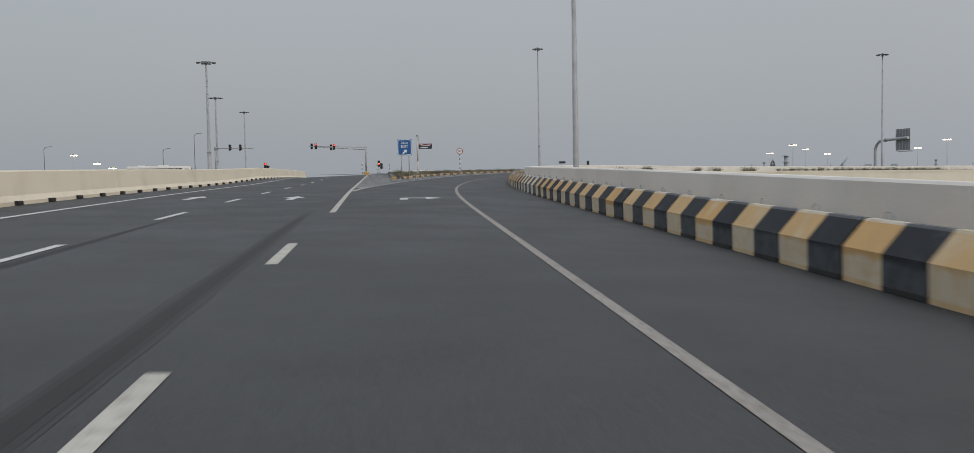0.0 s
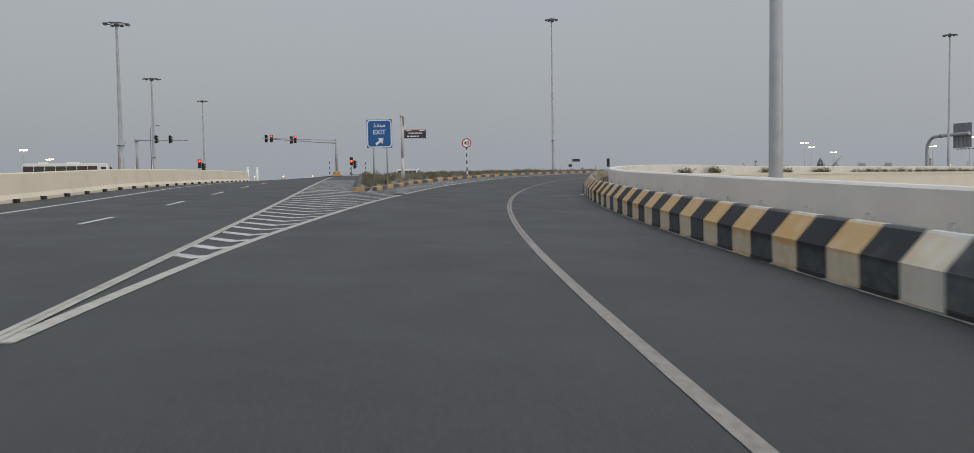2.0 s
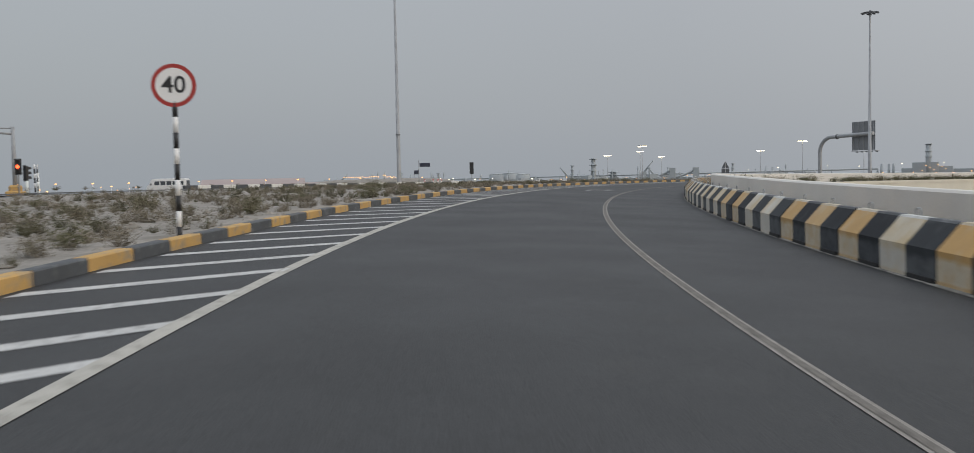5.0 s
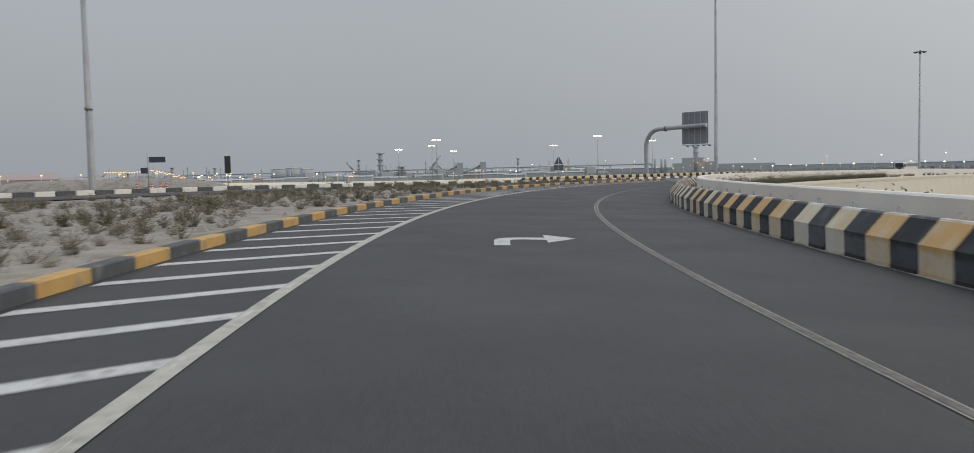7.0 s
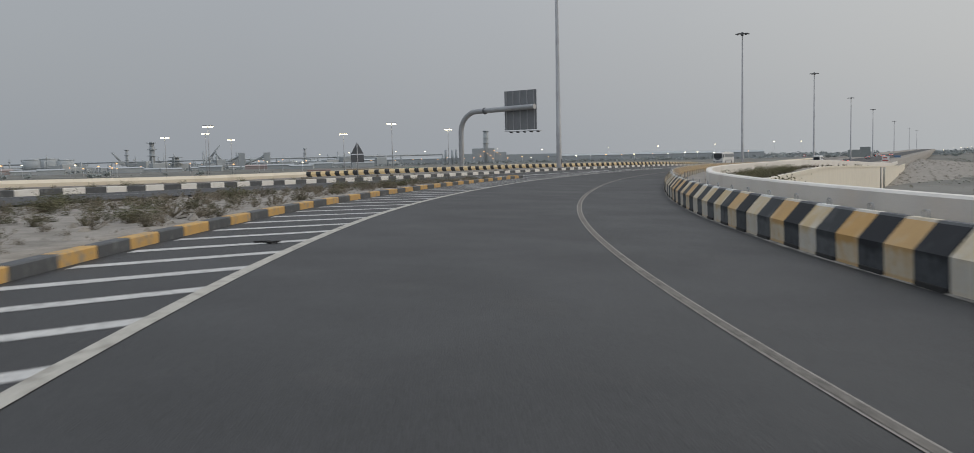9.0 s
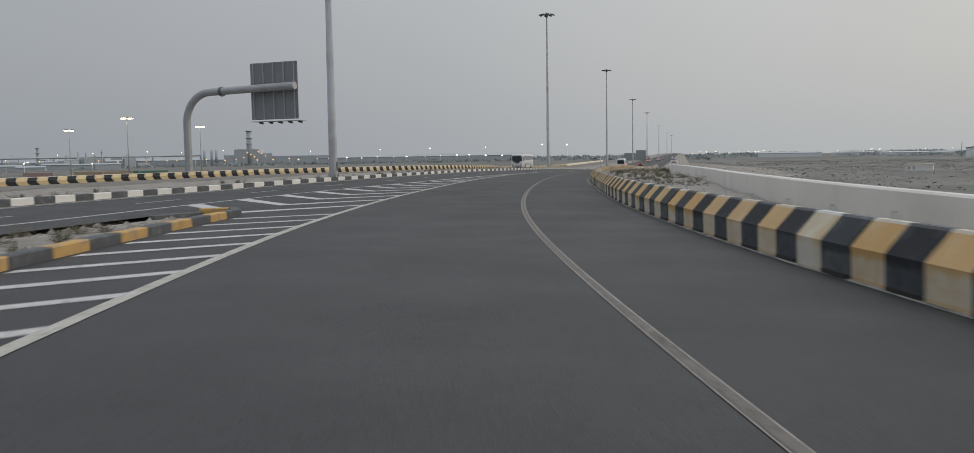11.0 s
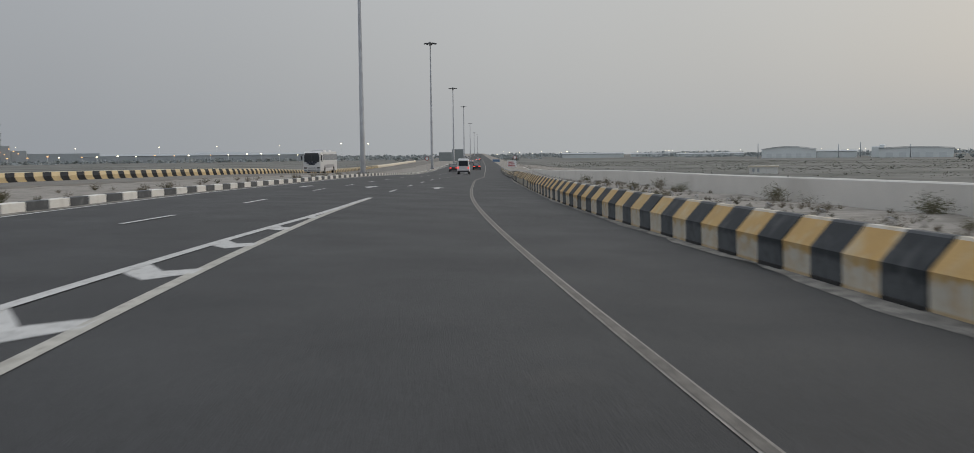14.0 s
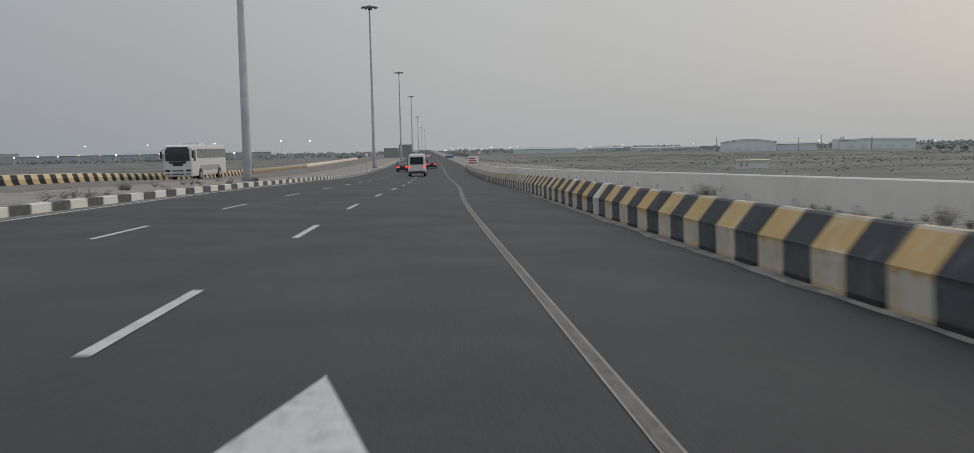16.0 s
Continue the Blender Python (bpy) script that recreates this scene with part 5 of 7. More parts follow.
def build_signals():
    # cantilever with two red heads
    g = on_road(-5.45, -97.15, -0.3)
    o = thing("traffic_signal", "grey cantilever traffic signal with two red lights lit", "traffic light", "traffic signals at the junction", m=facing(g, (101, -107)))
    H = 8.7 - g.z
    bm = bmesh.new()
    tube(bm, (0, 0, 0), (0, 0, H), 0.19, 0.15, 14)
    part("pole", bm, "galv", o)
    for a, b, r0, r1 in (((0, 0, H - 0.6), (-10.6, 0, H + 0.1), 0.085, 0.06), ((0, 0, H - 0.15), (-9.6, 0, H + 0.12), 0.05, 0.045)):
        bm = bmesh.new()
        tube(bm, a, b, r0, r1, 10)
        part("arm", bm, "galv", o)
    bm = bmesh.new()
    box(bm, (1.5, 1.3, 0.5), (0, 0, 0.15), bevel=0.08)
    box(bm, (1.0, 0.9, 0.6), (0, 0, 0.6), bevel=0.12)
    part("crash_block", bm, "kerb_yellow", o, "yellow painted concrete block")
    signal_head("signal_head", o, (-9.4, -0.1, H + 0.1), 0)
    signal_head("signal_head", o, (-6.0, -0.1, H - 0.02), 0)
    signal_head("signal_head", o, (-10.1, 0.25, H + 0.1), None, 150)
    signal_head("signal_head", o, (-6.5, 0.25, H - 0.1), None, 150)
    # low posts
    for (x, y), lit in (((7.77, -118.06), 0), ((9.71, -98.95), 1)):
        g = on_road(x, y, -0.45)
        hz = (5.05 if lit == 0 else 5.2) - g.z
        p = thing("signal_post", "short signal post with a lit head", "traffic light", "traffic signals at the junction", m=facing(g, (110, -124)))
        bm = bmesh.new()
        tube(bm, (0, 0, 0), (0, 0, hz), 0.06, n=10)
        part("pole", bm, "galv", p)
        signal_head("signal_head", p, (0, -0.1, hz - 0.15), lit)
        signal_head("signal_head", p, (0.45, 0.1, hz - 0.6), None, 120)
    # far cantilever seen from behind
    g = on_road(-2.2, -125.0, 0.0)
    o = thing("traffic_signal", "grey cantilever traffic signal with heads turned away", "traffic light", "traffic signals at the junction", m=facing(g, (101, -121)))
    bm = bmesh.new()
    tube(bm, (0, 0, -0.3), (0, 0, 5.3), 0.19, 0.15, 14)
    tube(bm, (0, 0, 4.9), (0, 0, 5.35), 0.26, 0.24, 14)
    part("pole", bm, "galv", o)
    bm = bmesh.new()
    tube(bm, (0, 0, 5.1), (6.6, 0.4, 5.15), 0.10, 0.07, 10)
    part("arm", bm, "galv", o)
    for x in (2.5, 4.3):
        signal_head("signal_head", o, (x, 0.15, 5.25), None, 125)
    # striped posts by the junction
    for x, y, hh in ((8.0, -101.5, 2.0), (16.5, -99.0, 1.7), (-2.0, -96.0, 2.1)):
        g = on_road(x, y, 0.1)
        p = thing("marker_post", "slim black and white banded post", "post", "banded posts at the junction", m=Matrix.Translation(g))
        for k in range(6):
            bm = bmesh.new()
            tube(bm, (0, 0, k * hh / 6), (0, 0, (k + 1) * hh / 6), 0.05, n=8)
            part("band", bm, "sign_white" if k % 2 else "steel_black", p)


def build_gantry():
    g = on_road(-42.1, 70.9, 0.0)
    tip_ = Vector((-27.5, 68.0, 0))
    m = facing(g, (6.5, 0.0))
    ax = Vector((tip_.x - g.x, tip_.y - g.y, 0)).normalized()
    fy = Vector((0, 0, 1)).cross(ax)
    m = Matrix.Translation(g) @ Matrix((ax, fy, Vector((0, 0, 1)))).transposed().to_4x4()
    o = thing("cantilever_sign", "large road sign seen from behind on a bent grey steel pipe", "road sign", m=m)
    zt = 12.0 - g.z - 0.4
    pts = [(0, 0, -0.5), (0, 0, zt - 3.4)]
    for k in range(1, 10):
        a = radians(180 - 10 * k)
        pts.append((3.4 + 3.4 * math.cos(a), 0, zt - 3.4 + 3.4 * math.sin(a)))
    pts.append((14.9, 0, zt + 0.25))
    rows = []
    for i, p in enumerate(pts):
        q0, q1 = Vector(pts[max(0, i - 1)]), Vector(pts[min(len(pts) - 1, i + 1)])
        t = (q1 - q0).normalized()
        n = Vector((0, 1, 0))
        b = t.cross(n)
        rows.append([Vector(p) + (n * math.cos(2 * math.pi * k / 16) + b * math.sin(2 * math.pi * k / 16)) * 0.42 for k in range(16)])
    v, f = loft(rows, True)
    f.append(tuple(reversed(range(len(v) - 16, len(v)))))
    obj("pipe", mesh_of("pipe", v, f, ["galv"], smooth=False), o, "thick grey steel pipe arm")
    bm = bmesh.new()
    tube(bm, (5.0, 0, zt), (5.25, 0, zt + 0.01), 0.55, n=16)
    part("flange", bm, "galv_dark", o)
    # the panel stands on the far side of the arm from the viewer
    zc = 11.45 - g.z
    bm = bmesh.new()
    box(bm, (6.2, 0.08, 6.2), (11.7, 0.7, zc), bevel=0.01)
    panel = part("panel", bm, "sign_back", o, "dull grey back of the sign")
    for k in range(5):
        bm = bmesh.new()
        box(bm, (0.16, 0.12, 6.2), (9.0 + k * 1.35, 0.60, zc), bevel=0.01)
        part("rib", bm, "galv", panel)
    for k in range(19):
        bm = bmesh.new()
        box(bm, (6.15, 0.03, 0.10), (11.7, 0.645, zc - 2.95 + k * 0.328))
        part("plank_joint", bm, "sign_back", panel)
    bm = bmesh.new()
    box(bm, (6.6, 1.0, 0.06), (11.9, 1.0, zc - 3.3))
    part("catwalk", bm, "galv", o)
    for k in range(5):
        bm = bmesh.new()
        box(bm, (0.5, 0.3, 0.2), (9.3 + k * 1.3, 1.4, zc - 3.42), (0, 15, 0), 0.03)
        part("sign_lamp", bm, "galv_dark", o)


def build_small_signs():
    # triangular sign and plate, from behind
    g = on_road(-25.9, 17.9, 0.1)
    o = thing("warning_sign", "triangular warning sign with a plate, seen from behind", "road sign", m=facing(g, (27, -58)))
    bm = bmesh.new()
    tube(bm, (0, 0, -0.2), (0, 0, 3.6), 0.05, n=10)
    part("post", bm, "galv", o)
    bm = bmesh.new()
    poly(bm, [(-0.66, 2.45), (0.66, 2.45), (0, 3.65)], 0.06)
    r = bmesh.ops.extrude_face_region(bm, geom=list(bm.faces))
    bmesh.ops.translate(bm, vec=(0, 0.02, 0), verts=[e for e in r["geom"] if isinstance(e, bmesh.types.BMVert)])
    part("triangle", bm, "galv_dark", o, "grey back of a triangle")
    bm = bmesh.new()
    box(bm, (1.35, 0.02, 0.8), (0, 0.07, 1.95), bevel=0.005)
    part("plate", bm, "galv_dark", o)
    # upright dark board
    g = on_road(-22.9, -39.1, 0.1)
    o = thing("board_sign", "narrow upright dark board on a post", "road sign", m=facing(g, (70, -100)))
    bm = bmesh.new()
    tube(bm, (0, 0.05, -0.2), (0, 0.05, 2.6), 0.05, n=10)
    part("post", bm, "galv", o)
    bm = bmesh.new()
    box(bm, (0.55, 0.05, 1.6), (0, 0, 2.2), bevel=0.01)
    part("board", bm, "steel_black", o)
    # second street name post
    g = on_road(-31.5, -42.3, 0.1)
    o = thing("street_name_sign", "grey post with two small dark name plates", "road sign", m=facing(g, (70, -100)))
    bm = bmesh.new()
    tube(bm, (0, 0, -0.2), (0, 0, 3.6), 0.07, n=10)
    part("post", bm, "galv", o)
    for x, z, w in ((0.85, 2.95, 1.5), (-0.35, 1.9, 0.7)):
        bm = bmesh.new()
        box(bm, (w, 0.05, 0.55), (x, -0.02, z), bevel=0.01)
        part("name_plate", bm, "sign_navy", o)
    # boards beside the highway ahead
    for s, d, w, h, z0, mat, lab in ((640, -5.3, 3.0, 2.0, -1.1, "board_blue", "plain blue roadside board on low posts"), (508, -7.2, 2.5, 1.9, -0.2, "sign_white", "white roadside notice board with red lettering")):
        g = at(s, d)
        o = thing("roadside_board", lab, "road sign", m=facing(g, (0, 89)))
        bm = bmesh.new()
        box(bm, (w, 0.06, h), (0, 0, z0 + h / 2), bevel=0.01)
        b = part("board", bm, mat, o)
        if mat == "sign_white":
            for k in range(3):
                bm = bmesh.new()
                box(bm, (2.0 - 0.3 * k, 0.01, 0.26), (-0.05 - 0.1 * k, -0.036, z0 + 0.4 + 0.52 * k))
                part("text_bar", bm, "sign_red", b)
        for x in (-w * 0.35, w * 0.35):
            bm = bmesh.new()
            tube(bm, (x, 0.08, -2.6), (x, 0.08, z0 + h), 0.06, n=8)
            part("post", bm, "galv", o)
    for s, d in ((452, 12.6), (478, -7.0)):
        g = at(s, d, 0.1)
        o = thing("speed_limit_sign", "small round speed sign on a thin post", "road sign", m=facing(g, (0, 89)))
        bm = bmesh.new()
        tube(bm, (0, 0.03, 0), (0, 0.03, 2.6), 0.04, n=8)
        part("post", bm, "galv", o)
        bm = bmesh.new()
        tube(bm, (0, -0.01, 2.6), (0, 0.01, 2.6), 0.42, n=20)
        part("disc", bm, "sign_red", o)
        bm = bmesh.new()
        tube(bm, (0, -0.02, 2.6), (0, -0.012, 2.6), 0.32, n=20)
        part("face", bm, "sign_white", o)
    # big sign over the far carriageway
    g = Vector((-6.5, 459.0, -5.6))
    o = thing("gantry_sign", "wide grey-green overhead sign on an arched steel frame", "road sign", m=facing(g, (0, 89)))
    bm = bmesh.new()
    box(bm, (6.1, 0.15, 4.8), (-2.8, 0, 6.76), bevel=0.02)
    part("panel", bm, "board_green", o)
    bm = bmesh.new()
    box(bm, (5.3, 0.15, 6.2), (3.0, 0, 7.45), bevel=0.02)
    part("panel", bm, "board_green", o)
    bm = bmesh.new()
    for x in (-9.5, 8.5):
        tube(bm, (x, 0.3, 0), (x, 0.3, 6.0), 0.3, n=10)
    tube(bm, (-9.5, 0.3, 6.0), (-7.5, 0.3, 7.4), 0.3, n=10)
    tube(bm, (8.5, 0.3, 6.0), (6.5, 0.3, 7.4), 0.3, n=10)
    tube(bm, (-7.5, 0.3, 7.4), (6.5, 0.3, 7.4), 0.3, n=10)
    part("frame", bm, "galv", o)


build_exit_sign()
build_street_sign()
build_speed_sign()
build_signals()
build_gantry()
build_small_signs()


# ---- shrubs ----
def shrub_mesh(name, seed, mat, dense=1.0):
    """A dry desert shrub: thin twigs from one root with small leaf slips, about 1 m across."""
    r = random.Random(seed)
    verts, faces, idx = [], [], []
    for k in range(int(64 * dense)):
        a, el = r.uniform(0, 2 * math.pi), r.uniform(0.35, 1.35)
        ln = r.uniform(0.3, 0.58)
        dirv = Vector((math.cos(a) * math.cos(el), math.sin(a) * math.cos(el), math.sin(el)))
        root = Vector((r.uniform(-.14, .14), r.uniform(-.14, .14), 0))
        tip_ = root + dirv * ln
        side = dirv.cross(Vector((0, 0, 1))).normalized() * 0.006
        b = len(verts)
        verts += [root - side, root + side, tip_]
        faces.append((b, b + 1, b + 2))
        idx.append(0)
        for j in range(int(14 * dense)):
            q = root + dirv * ln * r.uniform(0.35, 1.08) + Vector((r.gauss(0, .055), r.gauss(0, .055), r.gauss(0, .045)))
            q.z = max(0.01, q.z)
            s1 = Vector((r.gauss(0, 1), r.gauss(0, 1), r.gauss(0, 1))).normalized() * r.uniform(0.014, 0.032)
            s2 = Vector((r.gauss(0, 1), r.gauss(0, 1), r.gauss(0, 1))).normalized() * r.uniform(0.008, 0.018)
            b = len(verts)
            verts += [q - s1, q - s2, q + s1, q + s2]
            faces.append((b, b + 1, b + 2, b + 3))
            idx.append(1)
    return mesh_of(name, verts, faces, ["twig", mat], idx)


SHRUBS = [shrub_mesh("shrub_dry", 11, "shrub"), shrub_mesh("shrub_dry", 12, "shrub", 0.75), shrub_mesh("shrub_sparse", 13, "shrub", 0.55), shrub_mesh("shrub_green", 14, "shrub_green", 1.15), shrub_mesh("shrub_green", 15, "shrub_green", 1.0)]


LOOSE = ([],)


def shrub(s, d, size, kind, dz=0.15, flat=1.0, single=True, p=None):
    m = Matrix.Translation(p or at(s, d, dz)) @ pose(0, 0, 0, 0, 0, (s * 57 + d * 31) % 360) @ Matrix.Diagonal((size, size, size * flat, 1))
    if single:
        lab = ("low greenish desert shrub on sand" if kind >= 3 else "dry grey-brown desert shrub on sand")
        obj("shrub", SHRUBS[kind], label=lab, category="shrub", group="desert shrubs", m=m)
        return
    src = THIN[kind % len(THIN)]
    a = np.array(m)
    LOOSE[0].append(src @ a[:3, :3].T + a[:3, 3])


def thin_shrub(seed, n):
    """Corner points, four to a slip: upright twigs that fan out from the root, with small leaves along them."""
    r = random.Random(seed)
    verts = []
    while len(verts) < n * 4:
        a, el, ln = r.uniform(0, 2 * math.pi), r.uniform(0.55, 1.5), r.uniform(0.25, 0.6)
        dirv = Vector((math.cos(a) * math.cos(el), math.sin(a) * math.cos(el), math.sin(el)))
        w = dirv.cross(Vector((0.3, 0.5, 0.2))).normalized() * 0.012
        verts += [-w, w, dirv * ln + w * 0.4, dirv * ln - w * 0.4]
        for j in range(5):
            q = dirv * ln * r.uniform(0.4, 1.05) + Vector((r.gauss(0, .04), r.gauss(0, .04), r.gauss(0, .03)))
            s1 = Vector((r.gauss(0, 1), r.gauss(0, 1), r.gauss(0, 1))).normalized() * r.uniform(0.02, 0.045)
            s2 = Vector((r.gauss(0, 1), r.gauss(0, 1), r.gauss(0, 1))).normalized() * r.uniform(0.012, 0.026)
            verts += [q - s1, q - s2, q + s1, q + s2]
    return np.array([tuple(v) for v in verts])


THIN = [thin_shrub(k, n) for k, n in ((1, 190), (2, 150), (3, 110))]


def build_shrubs():
    r = random.Random(21)
    island_hi = lambda q: main_lo(q) if q < 128 else merge_lo(q)
    sink = lambda q, d: 0.13 - 0.19 * max(0.0, min(1.0, (d - KERB) / max(1.0, island_hi(q) - KERB))) ** 0.7
    strip = lambda q: float(np.interp(q, [240, 290, 312, 330, 350], [0.36, 0.34, 0.28, 0.12, -0.1]))
    # clump at the tip of the island, under the exit sign
    for k in range(15):
        s = 80.6 + 9.5 * r.random()
        shrub(s, KERB + 0.35 + r.random() * max(0.35, (main_lo(s) - KERB - 0.9)), r.uniform(0.6, 1.05), r.choice((0, 3, 4, 1)), 0.12)
    for s, d, z, k in ((80.2, 7.9, 0.75, 1), (80.7, 8.0, 0.8, 0), (82.1, 8.5, 0.9, 3), (88.6, 10.2, 1.3, 3), (85.6, 8.7, 0.9, 1)):
        shrub(s, d, z, k, 0.12)
    for k in range(30):
        s = r.uniform(89, 120)
        d = KERB + 0.7 + r.random() ** 1.3 * max(0.5, main_lo(s) - KERB - 1.5)
        shrub(s, d, r.uniform(0.4, 0.95), r.choice((0, 1, 3, 4)), sink(s, d))
    # the nearer part of the island
    for k in range(160):
        s = r.uniform(108, 214)
        d = KERB + 0.6 + r.random() * min(9.0, max(1.0, island_hi(s) - KERB - 1.2))
        big = r.random() < 0.2
        shrub(s, d, r.uniform(1.0, 1.5) if big else r.uniform(0.4, 0.85), r.choice((3, 4, 3)) if big else r.choice((0, 1, 1, 2, 2)), sink(s, d), flat=0.62 if big else 0.8)
    # sand between the striped barriers and the parapet
    for k in range(42):
        s = r.uniform(236, 334)
        shrub(s, -5.0 - r.random() * (wall_in(s) - 5.6), r.uniform(0.35, 0.9), r.choice((0, 1, 2, 2, 4)), strip(s))
    for s, d, z, k in ((275.3, -9.6, 0.75, 3), (282.4, -9.7, 1.05, 3), (292.1, -9.8, 1.05, 4), (302.7, -9.3, 0.85, 4), (309.8, -9.8, 1.0, 0), (344.3, -9.8, 1.25, 4), (262, -6.4, 0.8, 0)):
        shrub(s, max(d, 0.35 - wall_in(s)), z, k, strip(s))
    # dry tufts on the nearer sand
    for k in range(1500):
        s = r.uniform(96, 216)
        d = KERB + 0.45 + 13 * r.random() ** 1.1
        if d > island_hi(s) - 0.6 or noise.noise(at(s, d) * 0.25) < -0.3:
            continue
        shrub(s, d, r.uniform(0.3, 0.85), r.choice((0, 1, 2)), sink(s, d) - 0.02, r.uniform(0.7, 1.0), False)
    for k in range(520):
        s = r.uniform(104, 212)
        d = KERB + 0.7 + 8.5 * r.random()
        if d > island_hi(s) - 0.6 or noise.noise(at(s, d) * 0.4) < -0.2:
            continue
        shrub(s, d, r.uniform(0.45, 0.8), r.choice((0, 1, 2)), sink(s, d) - 0.02, r.uniform(0.55, 0.85), False)
    # tufts all over the island
    for k in range(650):
        s = r.uniform(92, 216)
        d = KERB + 0.5 + r.random() ** 0.9 * max(0.6, island_hi(s) - KERB - 0.9)
        if d > KERB + 36 or noise.noise(at(s, d) * 0.2) < -0.35:
            continue
        far = d > KERB + 9
        shrub(s, d, r.uniform(0.45, 1.0) if far else r.uniform(0.25, 0.7), r.choice((0, 1, 2)), sink(s, d) - 0.02, 0.7, False)
    # stones and clods on the sand
    verts, faces = [], []
    tet = ((0, 1, 2), (0, 2, 3), (0, 3, 4), (0, 4, 1), (5, 2, 1), (5, 3, 2), (5, 4, 3), (5, 1, 4))
    for k in range(5200):
        if k < 3800:
            s = r.uniform(80, 217)
            d = KERB + 0.4 + r.random() ** 1.2 * min(24.0, max(0.5, island_hi(s) - KERB - 0.8))
            c = at(s, d, sink(s, d) + 0.01)
        else:
            s = r.uniform(236, 340)
            c = at(s, -4.4 - r.random() * (wall_in(s) - 4.8), strip(s) - 0.03)
        z = 0.035 + 0.13 * r.random() ** 4
        b = len(verts)
        verts.extend(c + Vector((x * r.uniform(.6, 1.4), y * r.uniform(.6, 1.4), w * r.uniform(.5, 1.0))) * z for x, y, w in ((0, 0, 1), (1, 0, 0), (0, 1, 0), (-1, 0, 0), (0, -1, 0), (0, 0, -1)))
        faces.extend(tuple(i + b for i in q) for q in tet)
    obj("stones", mesh_of("stones", verts, faces, ["stone"]), label="small pale stones and clods lying on the sand", category="stones", kind="stuff")
    # verge behind the median kerb
    for k, s in enumerate((186.5, 188.5, 192.5, 195.5, 197.7, 198.6, 201, 206.5, 212, 219)):
        shrub(s, kerb2(s) + 1.1 + 0.3 * (k % 3), (0.8, 0.95, 0.7)[k % 3], 3 + k % 2, 0.12, 0.8)
    for k in range(150):
        s = r.uniform(140, 380)
        shrub(s, kerb2(s) + r.uniform(0.7, 5.0), r.uniform(0.4, 1.0), r.choice((0, 1, 2)), 0.12, 0.7, False)
    # ledge of the panelled wall
    for k in range(34):
        s = 196 + 1.55 * k
        shrub(s, -wall_in(s) - 1.0 - 0.35 * (k % 3), 1.5 + 0.1 * (k % 5), 3 + k % 2, 0, 0.8, True, crest(s, -wall_in(s) - 1.0 - 0.35 * (k % 3), -1.05))
    for k, s in enumerate((128, 129.2, 141.5, 142.6, 143.7, 164.5, 165.6, 172, 173, 184, 185, 186)):
        d = -wall_in(s) - 1.2 - 0.3 * (k % 3)
        shrub(s, d, 1.75 + 0.15 * (k % 4), 3 + k % 2, 0, 0.8, True, crest(s, d, -1.05))
    for k in range(110):
        s = r.choice((r.uniform(214, 232), r.uniform(232, 300), r.uniform(235, 262), r.uniform(300, 380)))
        d = -wall_in(s) - r.uniform(0.6, 1.3)
        shrub(s, d, r.uniform(0.7, 1.2), r.choice((0, 1, 0)), 0, 0.8, False, crest(s, d, -1.05))
    for k in range(420):
        s = r.uniform(236, 336)
        shrub(s, -4.6 - r.random() * (wall_in(s) - 5.2), r.uniform(0.2, 0.5), r.choice((0, 1, 2)), strip(s), 0.8, False)
    pts = np.concatenate(LOOSE[0])
    me = bpy.data.meshes.new("shrubs")
    nq = len(pts) // 4
    me.vertices.add(len(pts))
    me.vertices.foreach_set("co", pts.astype(np.float32).ravel())
    me.loops.add(nq * 4)
    me.loops.foreach_set("vertex_index", np.arange(nq * 4, dtype=np.int32))
    me.polygons.add(nq)
    me.polygons.foreach_set("loop_start", np.arange(0, nq * 4, 4, dtype=np.int32))
    me.materials.append(M["tuft"])
    me.update(calc_edges=True)
    obj("shrubs", me, label="many small dry tufts scattered over the sand", category="shrub", kind="stuff")


build_shrubs()


# ---- vehicles ----
def body_loft(sections, mats, name, parent, label=""):
    """A body from cross sections along y: each (y, [(x, z), ...]) with equal counts, closed round."""
    rows = [[(x, y, z) for x, z in sec] for y, sec in sections]
    v, f = loft(rows, True)
    n = len(rows[0])
    f.append(tuple(range(n)))
    f.append(tuple(reversed(range(len(v) - n, len(v)))))
    bm = bmesh.new()
    vs = [bm.verts.new(p) for p in v]
    for q in f:
        bm.faces.new([vs[i] for i in q])
    bmesh.ops.recalc_face_normals(bm, faces=bm.faces)
    es = [e for e in bm.edges if e.calc_face_angle(0) > 0.6]
    bmesh.ops.bevel(bm, geom=es, offset=0.05, segments=2, affect="EDGES")
    return part(name, bm, mats, parent, label)


def ring(w, z0, z1, tuck=0.0, shoulder=0.0):
    zs = z0 + (z1 - z0) * 0.55
    return [(-w / 2 + 0.04, z0), (w / 2 - 0.04, z0), (w / 2, z0 + 0.25), (w / 2, zs), (w / 2 - tuck, z1 - 0.06), (w / 2 - tuck - 0.1, z1), (-w / 2 + tuck + 0.1, z1), (-w / 2 + tuck, z1 - 0.06), (-w / 2, zs), (-w / 2, z0 + 0.25)]


